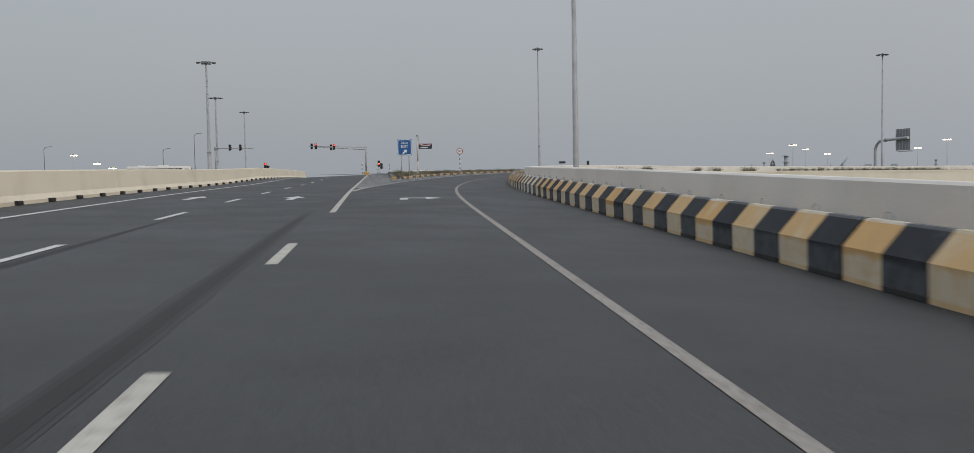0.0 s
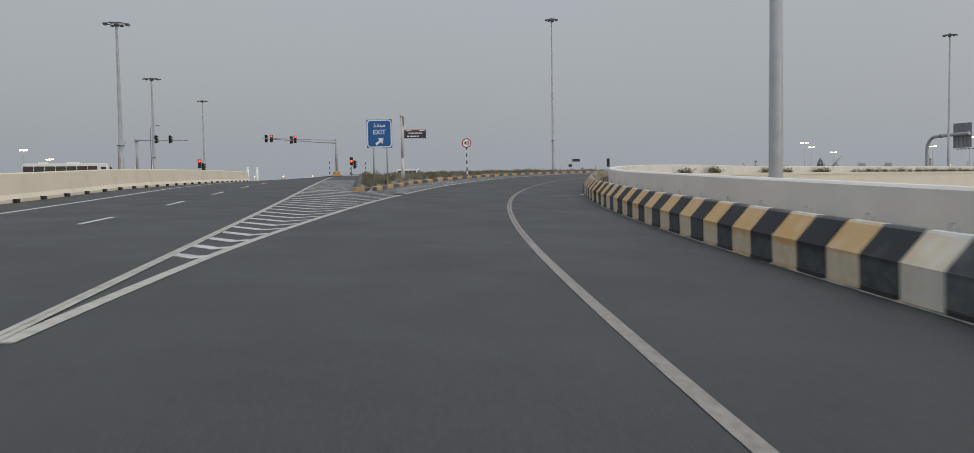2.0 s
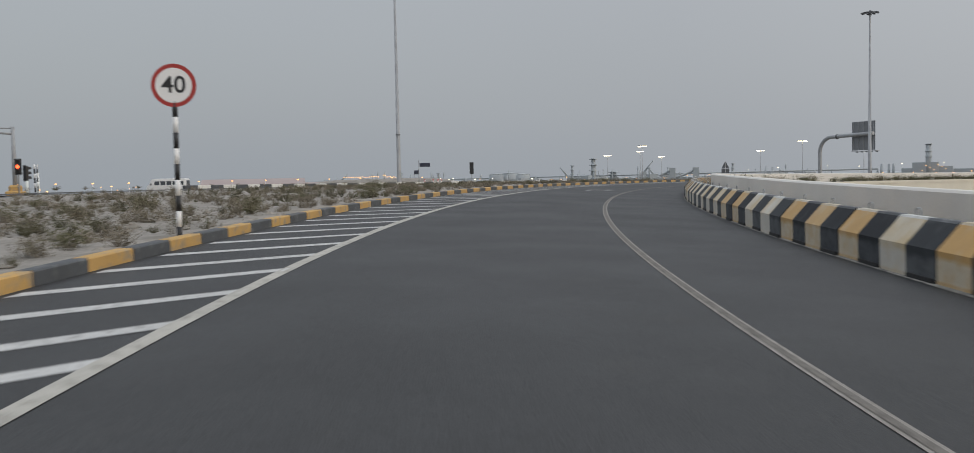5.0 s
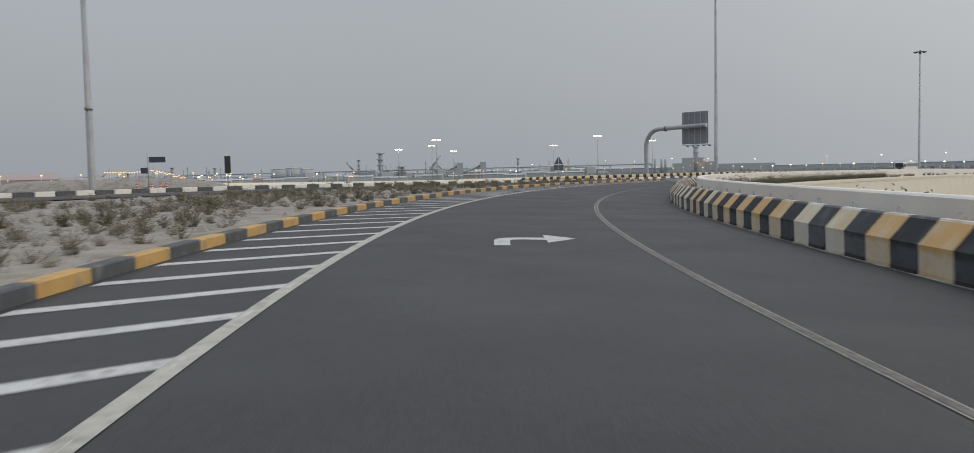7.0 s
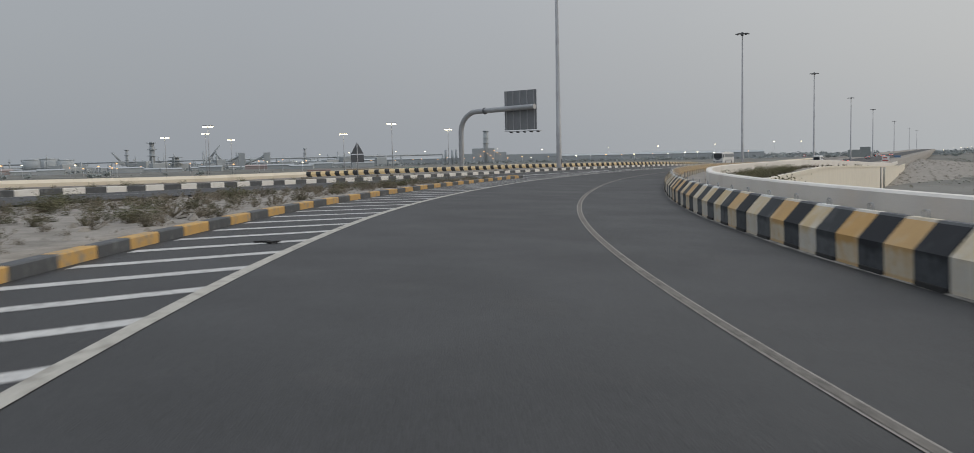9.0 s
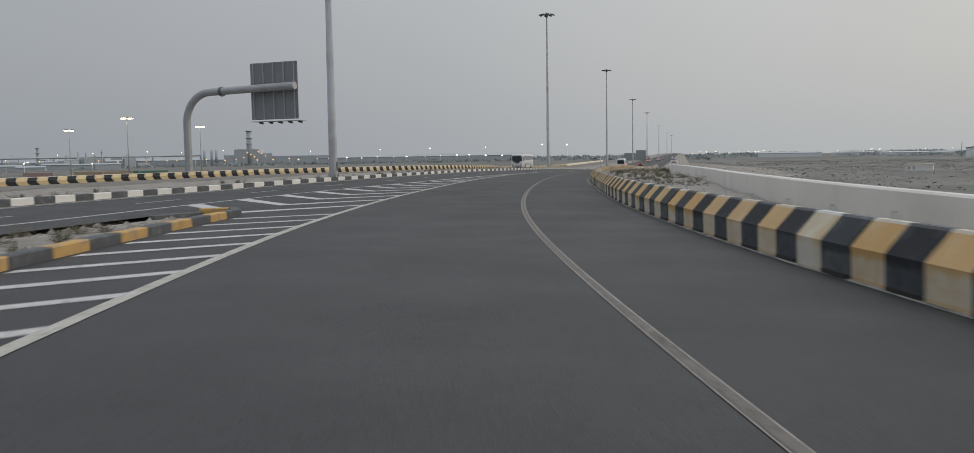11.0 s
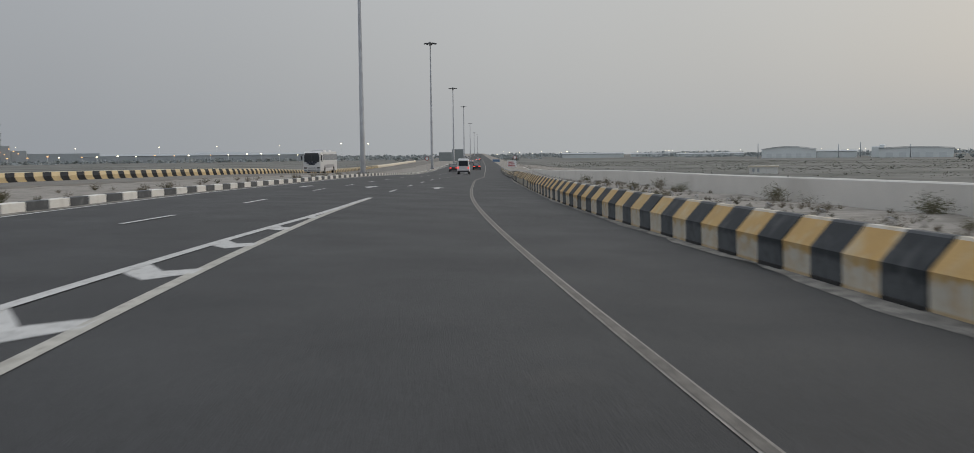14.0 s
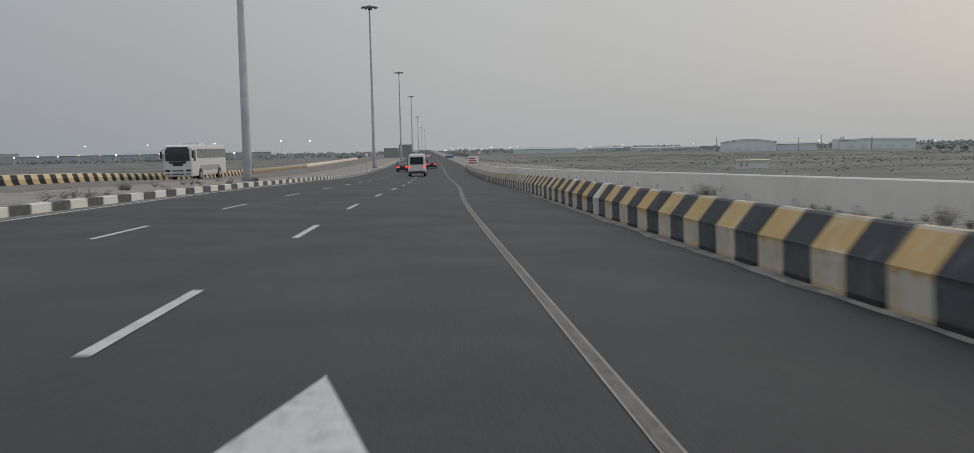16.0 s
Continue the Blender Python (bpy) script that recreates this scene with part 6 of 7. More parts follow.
def wheel(parent, x, y, r, w=0.24):
    bm = bmesh.new()
    tube(bm, (x - w / 2, y, r), (x + w / 2, y, r), r, n=20)
    wh = part("wheel", bm, "rubber", parent)
    bm = bmesh.new()
    sx = 1 if x > 0 else -1
    tube(bm, (x + sx * (w / 2 - 0.01), y, r), (x + sx * (w / 2 + 0.015), y, r), r * 0.58, n=16)
    part("rim", bm, "galv", wh)


def pane(parent, size, loc, rot=(0, 0, 0), mat="glass", name="window", label=""):
    bm = bmesh.new()
    box(bm, size, bevel=0.012)
    o = part(name, bm, mat, parent, label)
    o.matrix_basis = Matrix.Translation(loc) @ pose(0, 0, 0, *rot)
    return o


def build_minibus(m, label="white minibus with lit tail lamps driving ahead on the highway", tail="tail_on"):
    """Front towards +y, origin on the road."""
    o = thing("minibus", label, "minibus", m=m)
    L, W, H = 6.4, 2.05, 2.62
    body = body_loft([(-L / 2, ring(W - 0.1, 0.42, H - 0.18, 0.14)), (-L / 2 + 0.2, ring(W, 0.36, H, 0.13)), (L / 2 - 1.6, ring(W, 0.36, H, 0.13)), (L / 2 - 0.9, ring(W, 0.36, H - 0.12, 0.16)), (L / 2 - 0.15, ring(W - 0.05, 0.38, 1.35, 0.12)), (L / 2, ring(W - 0.25, 0.42, 1.1, 0.12))], "body_white", "body", o)
    pane(body, (1.56, 0.05, 0.86), (0, -L / 2 - 0.005, 1.86), name="rear_window", label="dark rear window")
    for k in range(5):
        for sx in (-1, 1):
            pane(body, (0.03, 0.8, 0.62), (sx * (W / 2 - 0.045), -2.4 + k * 0.95, 1.9), (0, sx * -7, 0))
    pane(body, (1.75, 0.04, 0.75), (0, L / 2 - 0.62, 1.85), (38, 0, 0), name="windscreen")
    for sx in (-1, 1):
        pane(body, (0.16, 0.05, 0.34), (sx * 0.85, -L / 2 - 0.005, 1.12), mat=tail, name="tail_lamp", label="red tail lamp")
        pane(body, (0.12, 0.2, 0.3), (sx * 1.16, 2.3, 1.75), mat="steel_black", name="mirror")
        for y in (-2.05, 2.05):
            wheel(o, sx * 0.9, y, 0.36)
    pane(body, (1.9, 0.14, 0.2), (0, -L / 2 - 0.02, 0.55), mat="body_dark", name="bumper")
    pane(body, (0.5, 0.03, 0.13), (0, -L / 2 - 0.01, 0.82), mat="sign_white", name="number_plate")
    pane(body, (1.5, 0.3, 0.1), (0, -1.2, H + 0.02), mat="body_white", name="roof_unit")
    return o


def build_bus(m, panes="glass_tint"):
    o = thing("coach", "white coach with dark windscreen, grey window band and navy front band", "bus", m=m)
    L, W, H = 11.2, 2.55, 3.25
    body = body_loft([(-L / 2, ring(W - 0.1, 0.45, H - 0.15, 0.08)), (-L / 2 + 0.25, ring(W, 0.38, H, 0.06)), (L / 2 - 0.5, ring(W, 0.38, H, 0.06)), (L / 2 - 0.12, ring(W - 0.04, 0.38, H - 0.12, 0.1)), (L / 2, ring(W - 0.2, 0.42, H - 0.35, 0.12))], "body_white", "body", o)
    pane(body, (2.15, 0.07, 1.06), (0, L / 2 + 0.005, 2.32), name="windscreen", label="large dark windscreen")
    pane(body, (1.9, 0.05, 0.2), (0, L / 2 + 0.005, 2.93), mat="lens_dark", name="destination_board")
    pane(body, (1.5, 0.06, 0.2), (0, L / 2 + 0.012, 1.66), mat="body_navy", name="front_band", label="navy painted band")
    pane(body, (0.9, 0.06, 0.2), (0, L / 2 + 0.014, 1.45), mat="body_navy", name="front_band", label="navy painted band")
    pane(body, (1.0, 0.05, 0.1), (0, L / 2 + 0.012, 0.92), mat="body_dark", name="grille")
    pane(body, (1.1, 0.05, 0.1), (0, L / 2 + 0.01, 0.62), mat="body_dark", name="lower_grille")
    pane(body, (0.03, 0.06, 1.04), (0, L / 2 + 0.02, 2.32), mat="steel_black", name="windscreen_post")
    for sx in (-1, 1):
        pane(body, (0.44, 0.07, 0.17), (sx * 0.92, L / 2 + 0.005, 0.93), mat="lens_dark", name="headlamp")
        pane(body, (0.42, 0.06, 0.1), (sx * 0.92, L / 2 + 0.008, 0.62), mat="body_blue", name="bumper_corner", label="blue painted corner")
        for k in range(7):
            pane(body, (0.03, 1.3, 0.86), (sx * (W / 2 - 0.02), -4.85 + k * 1.36, 2.42), (0, sx * -2, 0), mat=panes)
        pane(body, (0.04, 0.7, 1.0), (sx * (W / 2 - 0.02), 4.75, 2.25), mat="glass", name="driver_window")
        pane(body, (0.16, 0.22, 0.62), (sx * 1.42, L / 2 + 0.12, 2.35), mat="steel_black", name="mirror")
        bm = bmesh.new()
        tube(bm, (sx * 1.2, L / 2 - 0.1, 2.85), (sx * 1.42, L / 2 + 0.12, 2.66), 0.03, n=6)
        part("mirror_arm", bm, "steel_black", body)
        for k in range(3):
            pane(body, (0.02, 2.0, 0.5), (sx * (W / 2 - 0.001), -1.9 + 2.05 * k - (0.0 if k else 0.1), 1.1), mat="body_silver", name="locker_door")
        for y in (-3.0, 3.1):
            bm = bmesh.new()
            tube(bm, (sx * (W / 2 - 0.01), y, 0.52), (sx * (W / 2 + 0.012), y, 0.52), 0.6, n=20)
            part("wheel_arch", bm, "body_dark", body)
            wheel(o, sx * 1.16, y, 0.48, 0.3)
    pane(body, (1.6, 1.8, 0.24), (0, 0.8, H + 0.09), mat="body_white", name="roof_unit")
    pane(body, (1.5, 1.2, 0.2), (0, -3.0, H + 0.08), mat="body_white", name="roof_unit")
    return o


def build_car(m, paint, label, lit=True):
    o = thing("car", label, "car", "cars ahead on the highway", m=m)
    L, W, H = 4.5, 1.82, 1.45
    body = body_loft([(-L / 2, ring(W - 0.2, 0.35, 0.9, 0.1)), (-L / 2 + 0.15, ring(W, 0.25, 1.0, 0.06)), (L / 2 - 0.6, ring(W, 0.25, 0.92, 0.06)), (L / 2, ring(W - 0.25, 0.32, 0.7, 0.1))], paint, "body", o)
    body_loft([(-1.75, ring(W - 0.3, 0.9, 1.0, 0.03)), (-1.1, ring(W - 0.2, 0.9, H, 0.2)), (0.3, ring(W - 0.2, 0.9, H, 0.2)), (1.2, ring(W - 0.25, 0.88, 0.98, 0.03))], "glass", "cabin", body, "dark glass")
    pane(body, (1.2, 0.9, 0.05), (0, -0.35, H), mat=paint, name="roof")
    for sx in (-1, 1):
        pane(body, (0.42, 0.06, 0.16), (sx * 0.62, -L / 2 + 0.01, 0.78), mat="tail_on" if lit else "lens_dark", name="tail_lamp", label="lit red tail lamp" if lit else "")
        for y in (-1.35, 1.4):
            wheel(o, sx * 0.8, y, 0.32)
    return o


def driving(s, d, back=False, dz=0.0):
    p = at(s, d, dz)
    return Matrix.Translation(p) @ pose(0, 0, 0, 0, 0, math.degrees(heading(s)) + (180 if back else 0))


build_minibus(Matrix.Translation((0.4, 196.0, level(415.0, 4.4))) @ pose(0, 0, 0, 0, 0, -1.6))
build_car(driving(446, 6.6), "body_dark", "dark car with lit red tail lamps")
build_car(driving(470, 2.2), "body_dark", "dark car with lit red tail lamps")
for s, d, pnt in ((668, 2.6, "body_white"), (600, 5.2, "body_silver"), (700, 9.0, "body_dark"), (735, 2.0, "body_silver")):
    build_car(driving(s, d), pnt, "distant car with lit red tail lamps")
build_bus(Matrix.Translation((-20.8, 176.2, level(394, 25) + 0.2)) @ pose(0, 0, 0, 0, 0, 176.5))
# coach beyond the cream wall, and a van by the junction
p = Vector((-14.7, -133.9, 2.3))
build_bus(Matrix.Translation(p) @ pose(0, 0, 0, 0, 0, 2), "lens_dark")
build_minibus(Matrix.Translation(on_road(-33.0, -77.0, -0.62)) @ pose(0, 0, 0, 0, 0, 145) @ Matrix.Scale(0.76, 4), "white minibus standing by the junction", "lens_dark")


# red and white bollards at the edge of the merging road
def build_bollards():
    for x, y in ((-6.9, -56.6), (-6.4, -55.8), (-6.2, -55.3), (-6.0, -55.0)):
        o = thing("traffic_bollard", "red plastic traffic bollard with white bands", "bollard", "red bollards by the kerb", m=Matrix.Translation(on_road(x, y, 0.1)) @ Matrix.Scale(0.62, 4))
        bm = bmesh.new()
        tube(bm, (0, 0, 0), (0, 0, 0.08), 0.26, 0.24, 12)
        part("foot", bm, "rubber", o)
        bm = bmesh.new()
        tube(bm, (0, 0, 0.08), (0, 0, 0.8), 0.14, 0.10, 12)
        part("post", bm, "bollard_red", o)
        for z in (0.3, 0.55):
            bm = bmesh.new()
            tube(bm, (0, 0, z), (0, 0, z + 0.1), 0.135, 0.13, 12)
            part("band", bm, "sign_white", o, "white band")


def build_mound():
    """A long heap of pale sand beyond the far carriageway."""
    rows = []
    for i in range(25):
        u = -1 + 2 * i / 24
        row = []
        for j in range(9):
            v = -1 + 2 * j / 8
            e = max(0.0, 1 - abs(u) ** 4) * max(0.0, 1 - v * v)
            p = Vector((-50 + 5.5 * u * 2.2 - v * 4, -38 + 11 * u + v * 2, 0))
            p.z = 1.6 + 2.5 * e ** 0.6 + 0.25 * noise.noise(p * 0.4)
            row.append(p)
        rows.append(row)
    v, f = loft(rows)
    obj("sand_mound", mesh_of("sand_mound", v, f, ["sand"], smooth=True), label="long pale heap of sand on the verge", category="sand heap")


def build_bank():
    """Rubbly sand bank where the ground comes up to the highway."""
    rows = []
    for s in range(408, 720, 4):
        w = wall_in(s) + 2.62
        rise = float(np.interp(s, [408, 430, 490, 560, 720], [0.0, 0.08, 0.5, 1.0, 1.0]))
        row = []
        for e in (0, 2, 5, 9, 14, 20, 28, 38, 50):
            p = at(s, -w - e)
            top = level(s, -w) - 2.0
            z = -6.1 + (top + 6.1) * rise
            p.z = max(-6.25, z - 0.085 * e) + (0.3 * noise.noise(p * 0.11) + 0.22 * noise.noise(p * 0.5)) * (1 if 0 < e < 50 else 0)
            if e == 50:
                p.z = -6.4
            row.append(p)
        rows.append(row)
    v, f = loft(rows)
    obj("bank", mesh_of("bank", v, [tuple(reversed(q)) for q in f], ["sand"], smooth=True), label="rubbly pale sand bank beside the highway", category="bank", kind="structure")
    r = random.Random(6)
    verts, faces = [], []
    tet = ((0, 1, 2), (0, 2, 3), (0, 3, 4), (0, 4, 1), (5, 2, 1), (5, 3, 2), (5, 4, 3), (5, 1, 4))
    for k in range(900):
        i, j, a, b_ = r.randrange(len(rows) - 1), r.randrange(7), r.random(), r.random()
        c = rows[i][j].lerp(rows[i + 1][j], a).lerp(rows[i][j + 1].lerp(rows[i + 1][j + 1], a), b_)
        z = 0.15 + 0.6 * r.random() ** 3
        b = len(verts)
        verts.extend(c + Vector((x * r.uniform(.6, 1.4), y * r.uniform(.6, 1.4), q * r.uniform(.4, .9))) * z for x, y, q in ((0, 0, 1), (1, 0, 0), (0, 1, 0), (-1, 0, 0), (0, -1, 0), (0, 0, -1)))
        faces.extend(tuple(q + b for q in t) for t in tet)
    obj("rubble", mesh_of("rubble", verts, faces, ["stone"]), label="loose rubble over the sand bank", category="rubble", kind="stuff")


def build_litter():
    """Shreds of tyre and a scrap of board on the road."""
    for s, d, turn, size, mat, name, lab in ((171.75, 5.7, 80, (0.09, 0.34, 0.03), "debris", "tyre_shred", "black shred of tyre rubber on the road"), (251.95, 7.0, 70, (0.07, 0.22, 0.03), "debris", "tyre_shred", "black shred of tyre rubber on the road"),
                                             (74.05, 5.05, 85, (0.06, 0.36, 0.02), "debris", "tyre_shred", "black shred of tyre rubber on the line"), (75.85, -3.02, 20, (0.1, 0.36, 0.03), "sign_white", "board_scrap", "white scrap of board by the barrier")):
        bm = bmesh.new()
        for i in range(5):
            t = i / 4 - 0.5
            box(bm, (size[0] * (1.2 - abs(t)), size[1] * 0.27, size[2]), (0.05 * math.sin(7 * t), size[1] * t, size[2] * (0.5 + 0.4 * math.cos(9 * t) * 0.3)), (6 * t, 8 * t, 20 * t), 0.004)
        me = bpy.data.meshes.new(name)
        bm.to_mesh(me)
        bm.free()
        me.materials.append(M[mat])
        obj(name, me, label=lab, category="litter", m=Matrix.Translation(at(s, d, 0.012)) @ pose(0, 0, 0, 0, 0, math.degrees(heading(s)) + turn))


build_bollards()
build_mound()
build_bank()
build_litter()


# ---- distance: port, works and warehouses on the plain ----
PLAIN = -6.0


def polar(az, dist, origin=(49.0, -86.0)):
    a = radians(az)
    return Vector((origin[0] + dist * math.sin(a), origin[1] + dist * math.cos(a), PLAIN))


def tall_lamp(x, y, z, lit="lamp_on", arms=2, turn=0.0, spread=2.4):
    o = thing("street_lamp", "tall lit street lamp with a bright head", "street lamp", "lit lamps on the plain", m=Matrix.Translation((x, y, PLAIN)) @ pose(0, 0, 0, 0, 0, turn))
    h = z - PLAIN
    bm = bmesh.new()
    tube(bm, (0, 0, 0), (0, 0, h), 0.22, 0.12, 8)
    part("pole", bm, "galv", o)
    bm = bmesh.new()
    tube(bm, (-spread / 2, 0, h), (spread / 2, 0, h), 0.07, n=6)
    part("arm", bm, "galv", o)
    for k in range(arms):
        x_ = (k - (arms - 1) / 2) * spread
        bm = bmesh.new()
        box(bm, (1.7, 0.8, 0.3), (x_, 0, h + 0.15), bevel=0.08)
        hd = part("head", bm, "galv_dark", o)
        # lit box larger than a real lamp, standing in for its bloom
        bm = bmesh.new()
        box(bm, (1.9, 0.95, 0.55), (x_, 0, h - 0.25), bevel=0.16)
        part("lamp", bm, lit, hd, "bright lit lamp")
    return o


for x, y, z, t in ((-317.0, 266.8, 17.4, 45), (-346.7, 325.3, 21.2, 42), (-238.3, 215.7, 19.3, 45), (-345.9, 345.2, 17.7, 40), (-253.8, 331.0, 18.1, 35), (-190.5, 280.5, 20.2, 32), (-212.4, 372.1, 19.9, 28)):
    tall_lamp(x, y, z, turn=t)
for x, y, z in ((-324, -160.4, 19.0), (-324, -150, 14.8), (-330, -143, 12.5)):
    tall_lamp(x, y, z, turn=70, spread=1.6)


def unlit_lamp(x, y, z):
    """A slim unlit lamp post with one curved arm."""
    o = thing("street_lamp", "slim unlit grey street lamp with a curved arm", "street lamp", "unlit lamps beyond the junction", m=Matrix.Translation((x, y, PLAIN)) @ pose(0, 0, 0, 0, 0, 75))
    h = z - PLAIN
    bm = bmesh.new()
    tube(bm, (0, 0, 0), (0, 0, h - 1.2), 0.2, 0.11, 8)
    part("pole", bm, "galv_dark", o)
    bm = bmesh.new()
    tube(bm, (0, 0, h - 1.2), (0.5, 0, h - 0.3), 0.09, n=6)
    tube(bm, (0.5, 0, h - 0.3), (2.2, 0, h), 0.08, n=6)
    part("arm", bm, "galv_dark", o)
    bm = bmesh.new()
    box(bm, (1.1, 0.4, 0.2), (2.6, 0, h), bevel=0.06)
    part("head", bm, "galv_dark", o, "unlit lamp head")


for x, y, z in ((-237.9, -167.8, 19.2), (-239.1, -122.7, 18.4), (-200.0, -113.0, 22.6)):
    unlit_lamp(x, y, z)


def build_far_lamps():
    pole_bm = bmesh.new()
    tube(pole_bm, (0, 0, 0), (0, 0, 9), 0.2, 0.14, 6)
    pole = bpy.data.meshes.new("far_pole")
    pole_bm.to_mesh(pole)
    pole_bm.free()
    pole.materials.append(M["far_pale"])
    heads = []
    for mat in ("lamp_orange", "lamp_on"):
        # oversized head that takes in the glow round a far lamp
        bm = bmesh.new()
        bmesh.ops.create_icosphere(bm, subdivisions=2, radius=0.68)
        bmesh.ops.scale(bm, vec=(1.25, 1.25, 0.8), verts=bm.verts)
        me = bpy.data.meshes.new("far_head")
        bm.to_mesh(me)
        bm.free()
        me.materials.append(M[mat])
        heads.append(me)
    r = random.Random(8)

    def one(p, kind, size, h=9.0):
        o = thing("street_lamp", "distant lit street lamp on the plain", "street lamp", "distant lit lamps", m=Matrix.Translation(p))
        obj("pole", pole, o, m=Matrix.Diagonal((1, 1, h / 9.0, 1)))
        obj("lamp", heads[kind], o, label="glowing lamp", m=Matrix.Translation((0, 0, h)) @ Matrix.Scale(size, 4))
    # row before the long warehouse
    for k in range(44):
        t = k / 43.0
        p = Vector((-1080 + 890 * t, 1000 + 150 * t + r.uniform(-12, 12), PLAIN))
        one(p, 0 if r.random() < (0.85 if t < 0.7 else 0.25) else 1, r.uniform(0.8, 1.35), r.uniform(7.5, 10))
    for k in range(12):
        one(Vector((-1000 + 80 * k + r.uniform(-30, 30), 1260, PLAIN)), 1, r.uniform(0.7, 1.2), r.uniform(19, 24))
    # port lights to the left
    for k in range(48):
        az = r.uniform(-84, -34)
        one(polar(az, r.uniform(700, 1250)), 0 if r.random() < 0.85 else 1, r.uniform(0.6, 1.1), r.uniform(6, 12))
    for k in range(13):
        one(polar(-84 + 2.1 * k, 620 + r.uniform(-25, 25)), 0, r.uniform(0.7, 0.95), 13.0)
    # strings of orange lamps over the loading berths
    for k in range(16):
        one(polar(-63.8 + 0.15 * k, 1100 + r.uniform(-15, 15)), 0, r.uniform(0.9, 1.2), 17.0 + r.uniform(-.6, .6))
    for k in range(18):
        t = k / 17
        one(polar(-61.2 + 1.9 * t, 1100 + r.uniform(-15, 15)), 0, r.uniform(0.9, 1.2), 19.0 - 9 * t + r.uniform(-1.5, 1.5))
    for k in range(16):
        one(polar(r.uniform(-58.8, -56.3), 1150), 1, r.uniform(0.5, 0.7), r.uniform(9, 14))
    # far lights to the right
    for k in range(46):
        az = r.uniform(2, 34)
        one(polar(az, r.uniform(1100, 1600), (0, 89)), 1, r.uniform(0.3, 0.6), r.uniform(5, 9))


build_far_lamps()


def gabled(name, label, p, length, depth, h, roof, yaw, mat, roof_mat=None, doors=0, group="distant buildings"):
    o = thing(name, label, "building", group, m=Matrix.Translation(p) @ pose(0, 0, 0, 0, 0, yaw))
    bm = bmesh.new()
    prof = [(-depth / 2, 0), (depth / 2, 0), (depth / 2, h), (0, h + roof), (-depth / 2, h)]
    rows = [[(x, y, z) for y, z in prof] for x in (-length / 2, length / 2)]
    v, f = loft(rows, True)
    vs = [bm.verts.new(q) for q in v]
    for q in f:
        bm.faces.new([vs[i] for i in q])
    bm.faces.new([vs[i] for i in range(5)])
    bm.faces.new([vs[i] for i in reversed(range(5, 10))])
    part("wall", bm, mat, o)
    bm = bmesh.new()
    for s_ in (-1, 1):
        rw = [[(x, s_ * (depth / 2 + 0.6), h - 0.1), (x, 0, h + roof + 0.15)] for x in (-length / 2 - 0.6, length / 2 + 0.6)]
        v, f = loft(rw)
        vs = [bm.verts.new(q) for q in v]
        for q in f:
            bm.faces.new([vs[i] for i in q])
    r_ = bmesh.ops.extrude_face_region(bm, geom=list(bm.faces))
    bmesh.ops.translate(bm, vec=(0, 0, 0.4), verts=[e for e in r_["geom"] if isinstance(e, bmesh.types.BMVert)])
    part("roof", bm, roof_mat or mat, o)
    for k in range(doors):
        bm = bmesh.new()
        box(bm, (length / doors * 0.35, 0.3, h * 0.5), (-length / 2 + length * (k + 0.5) / doors, -depth / 2 - 0.1, h * 0.25))
        part("door", bm, "far_dark", o)
    return o


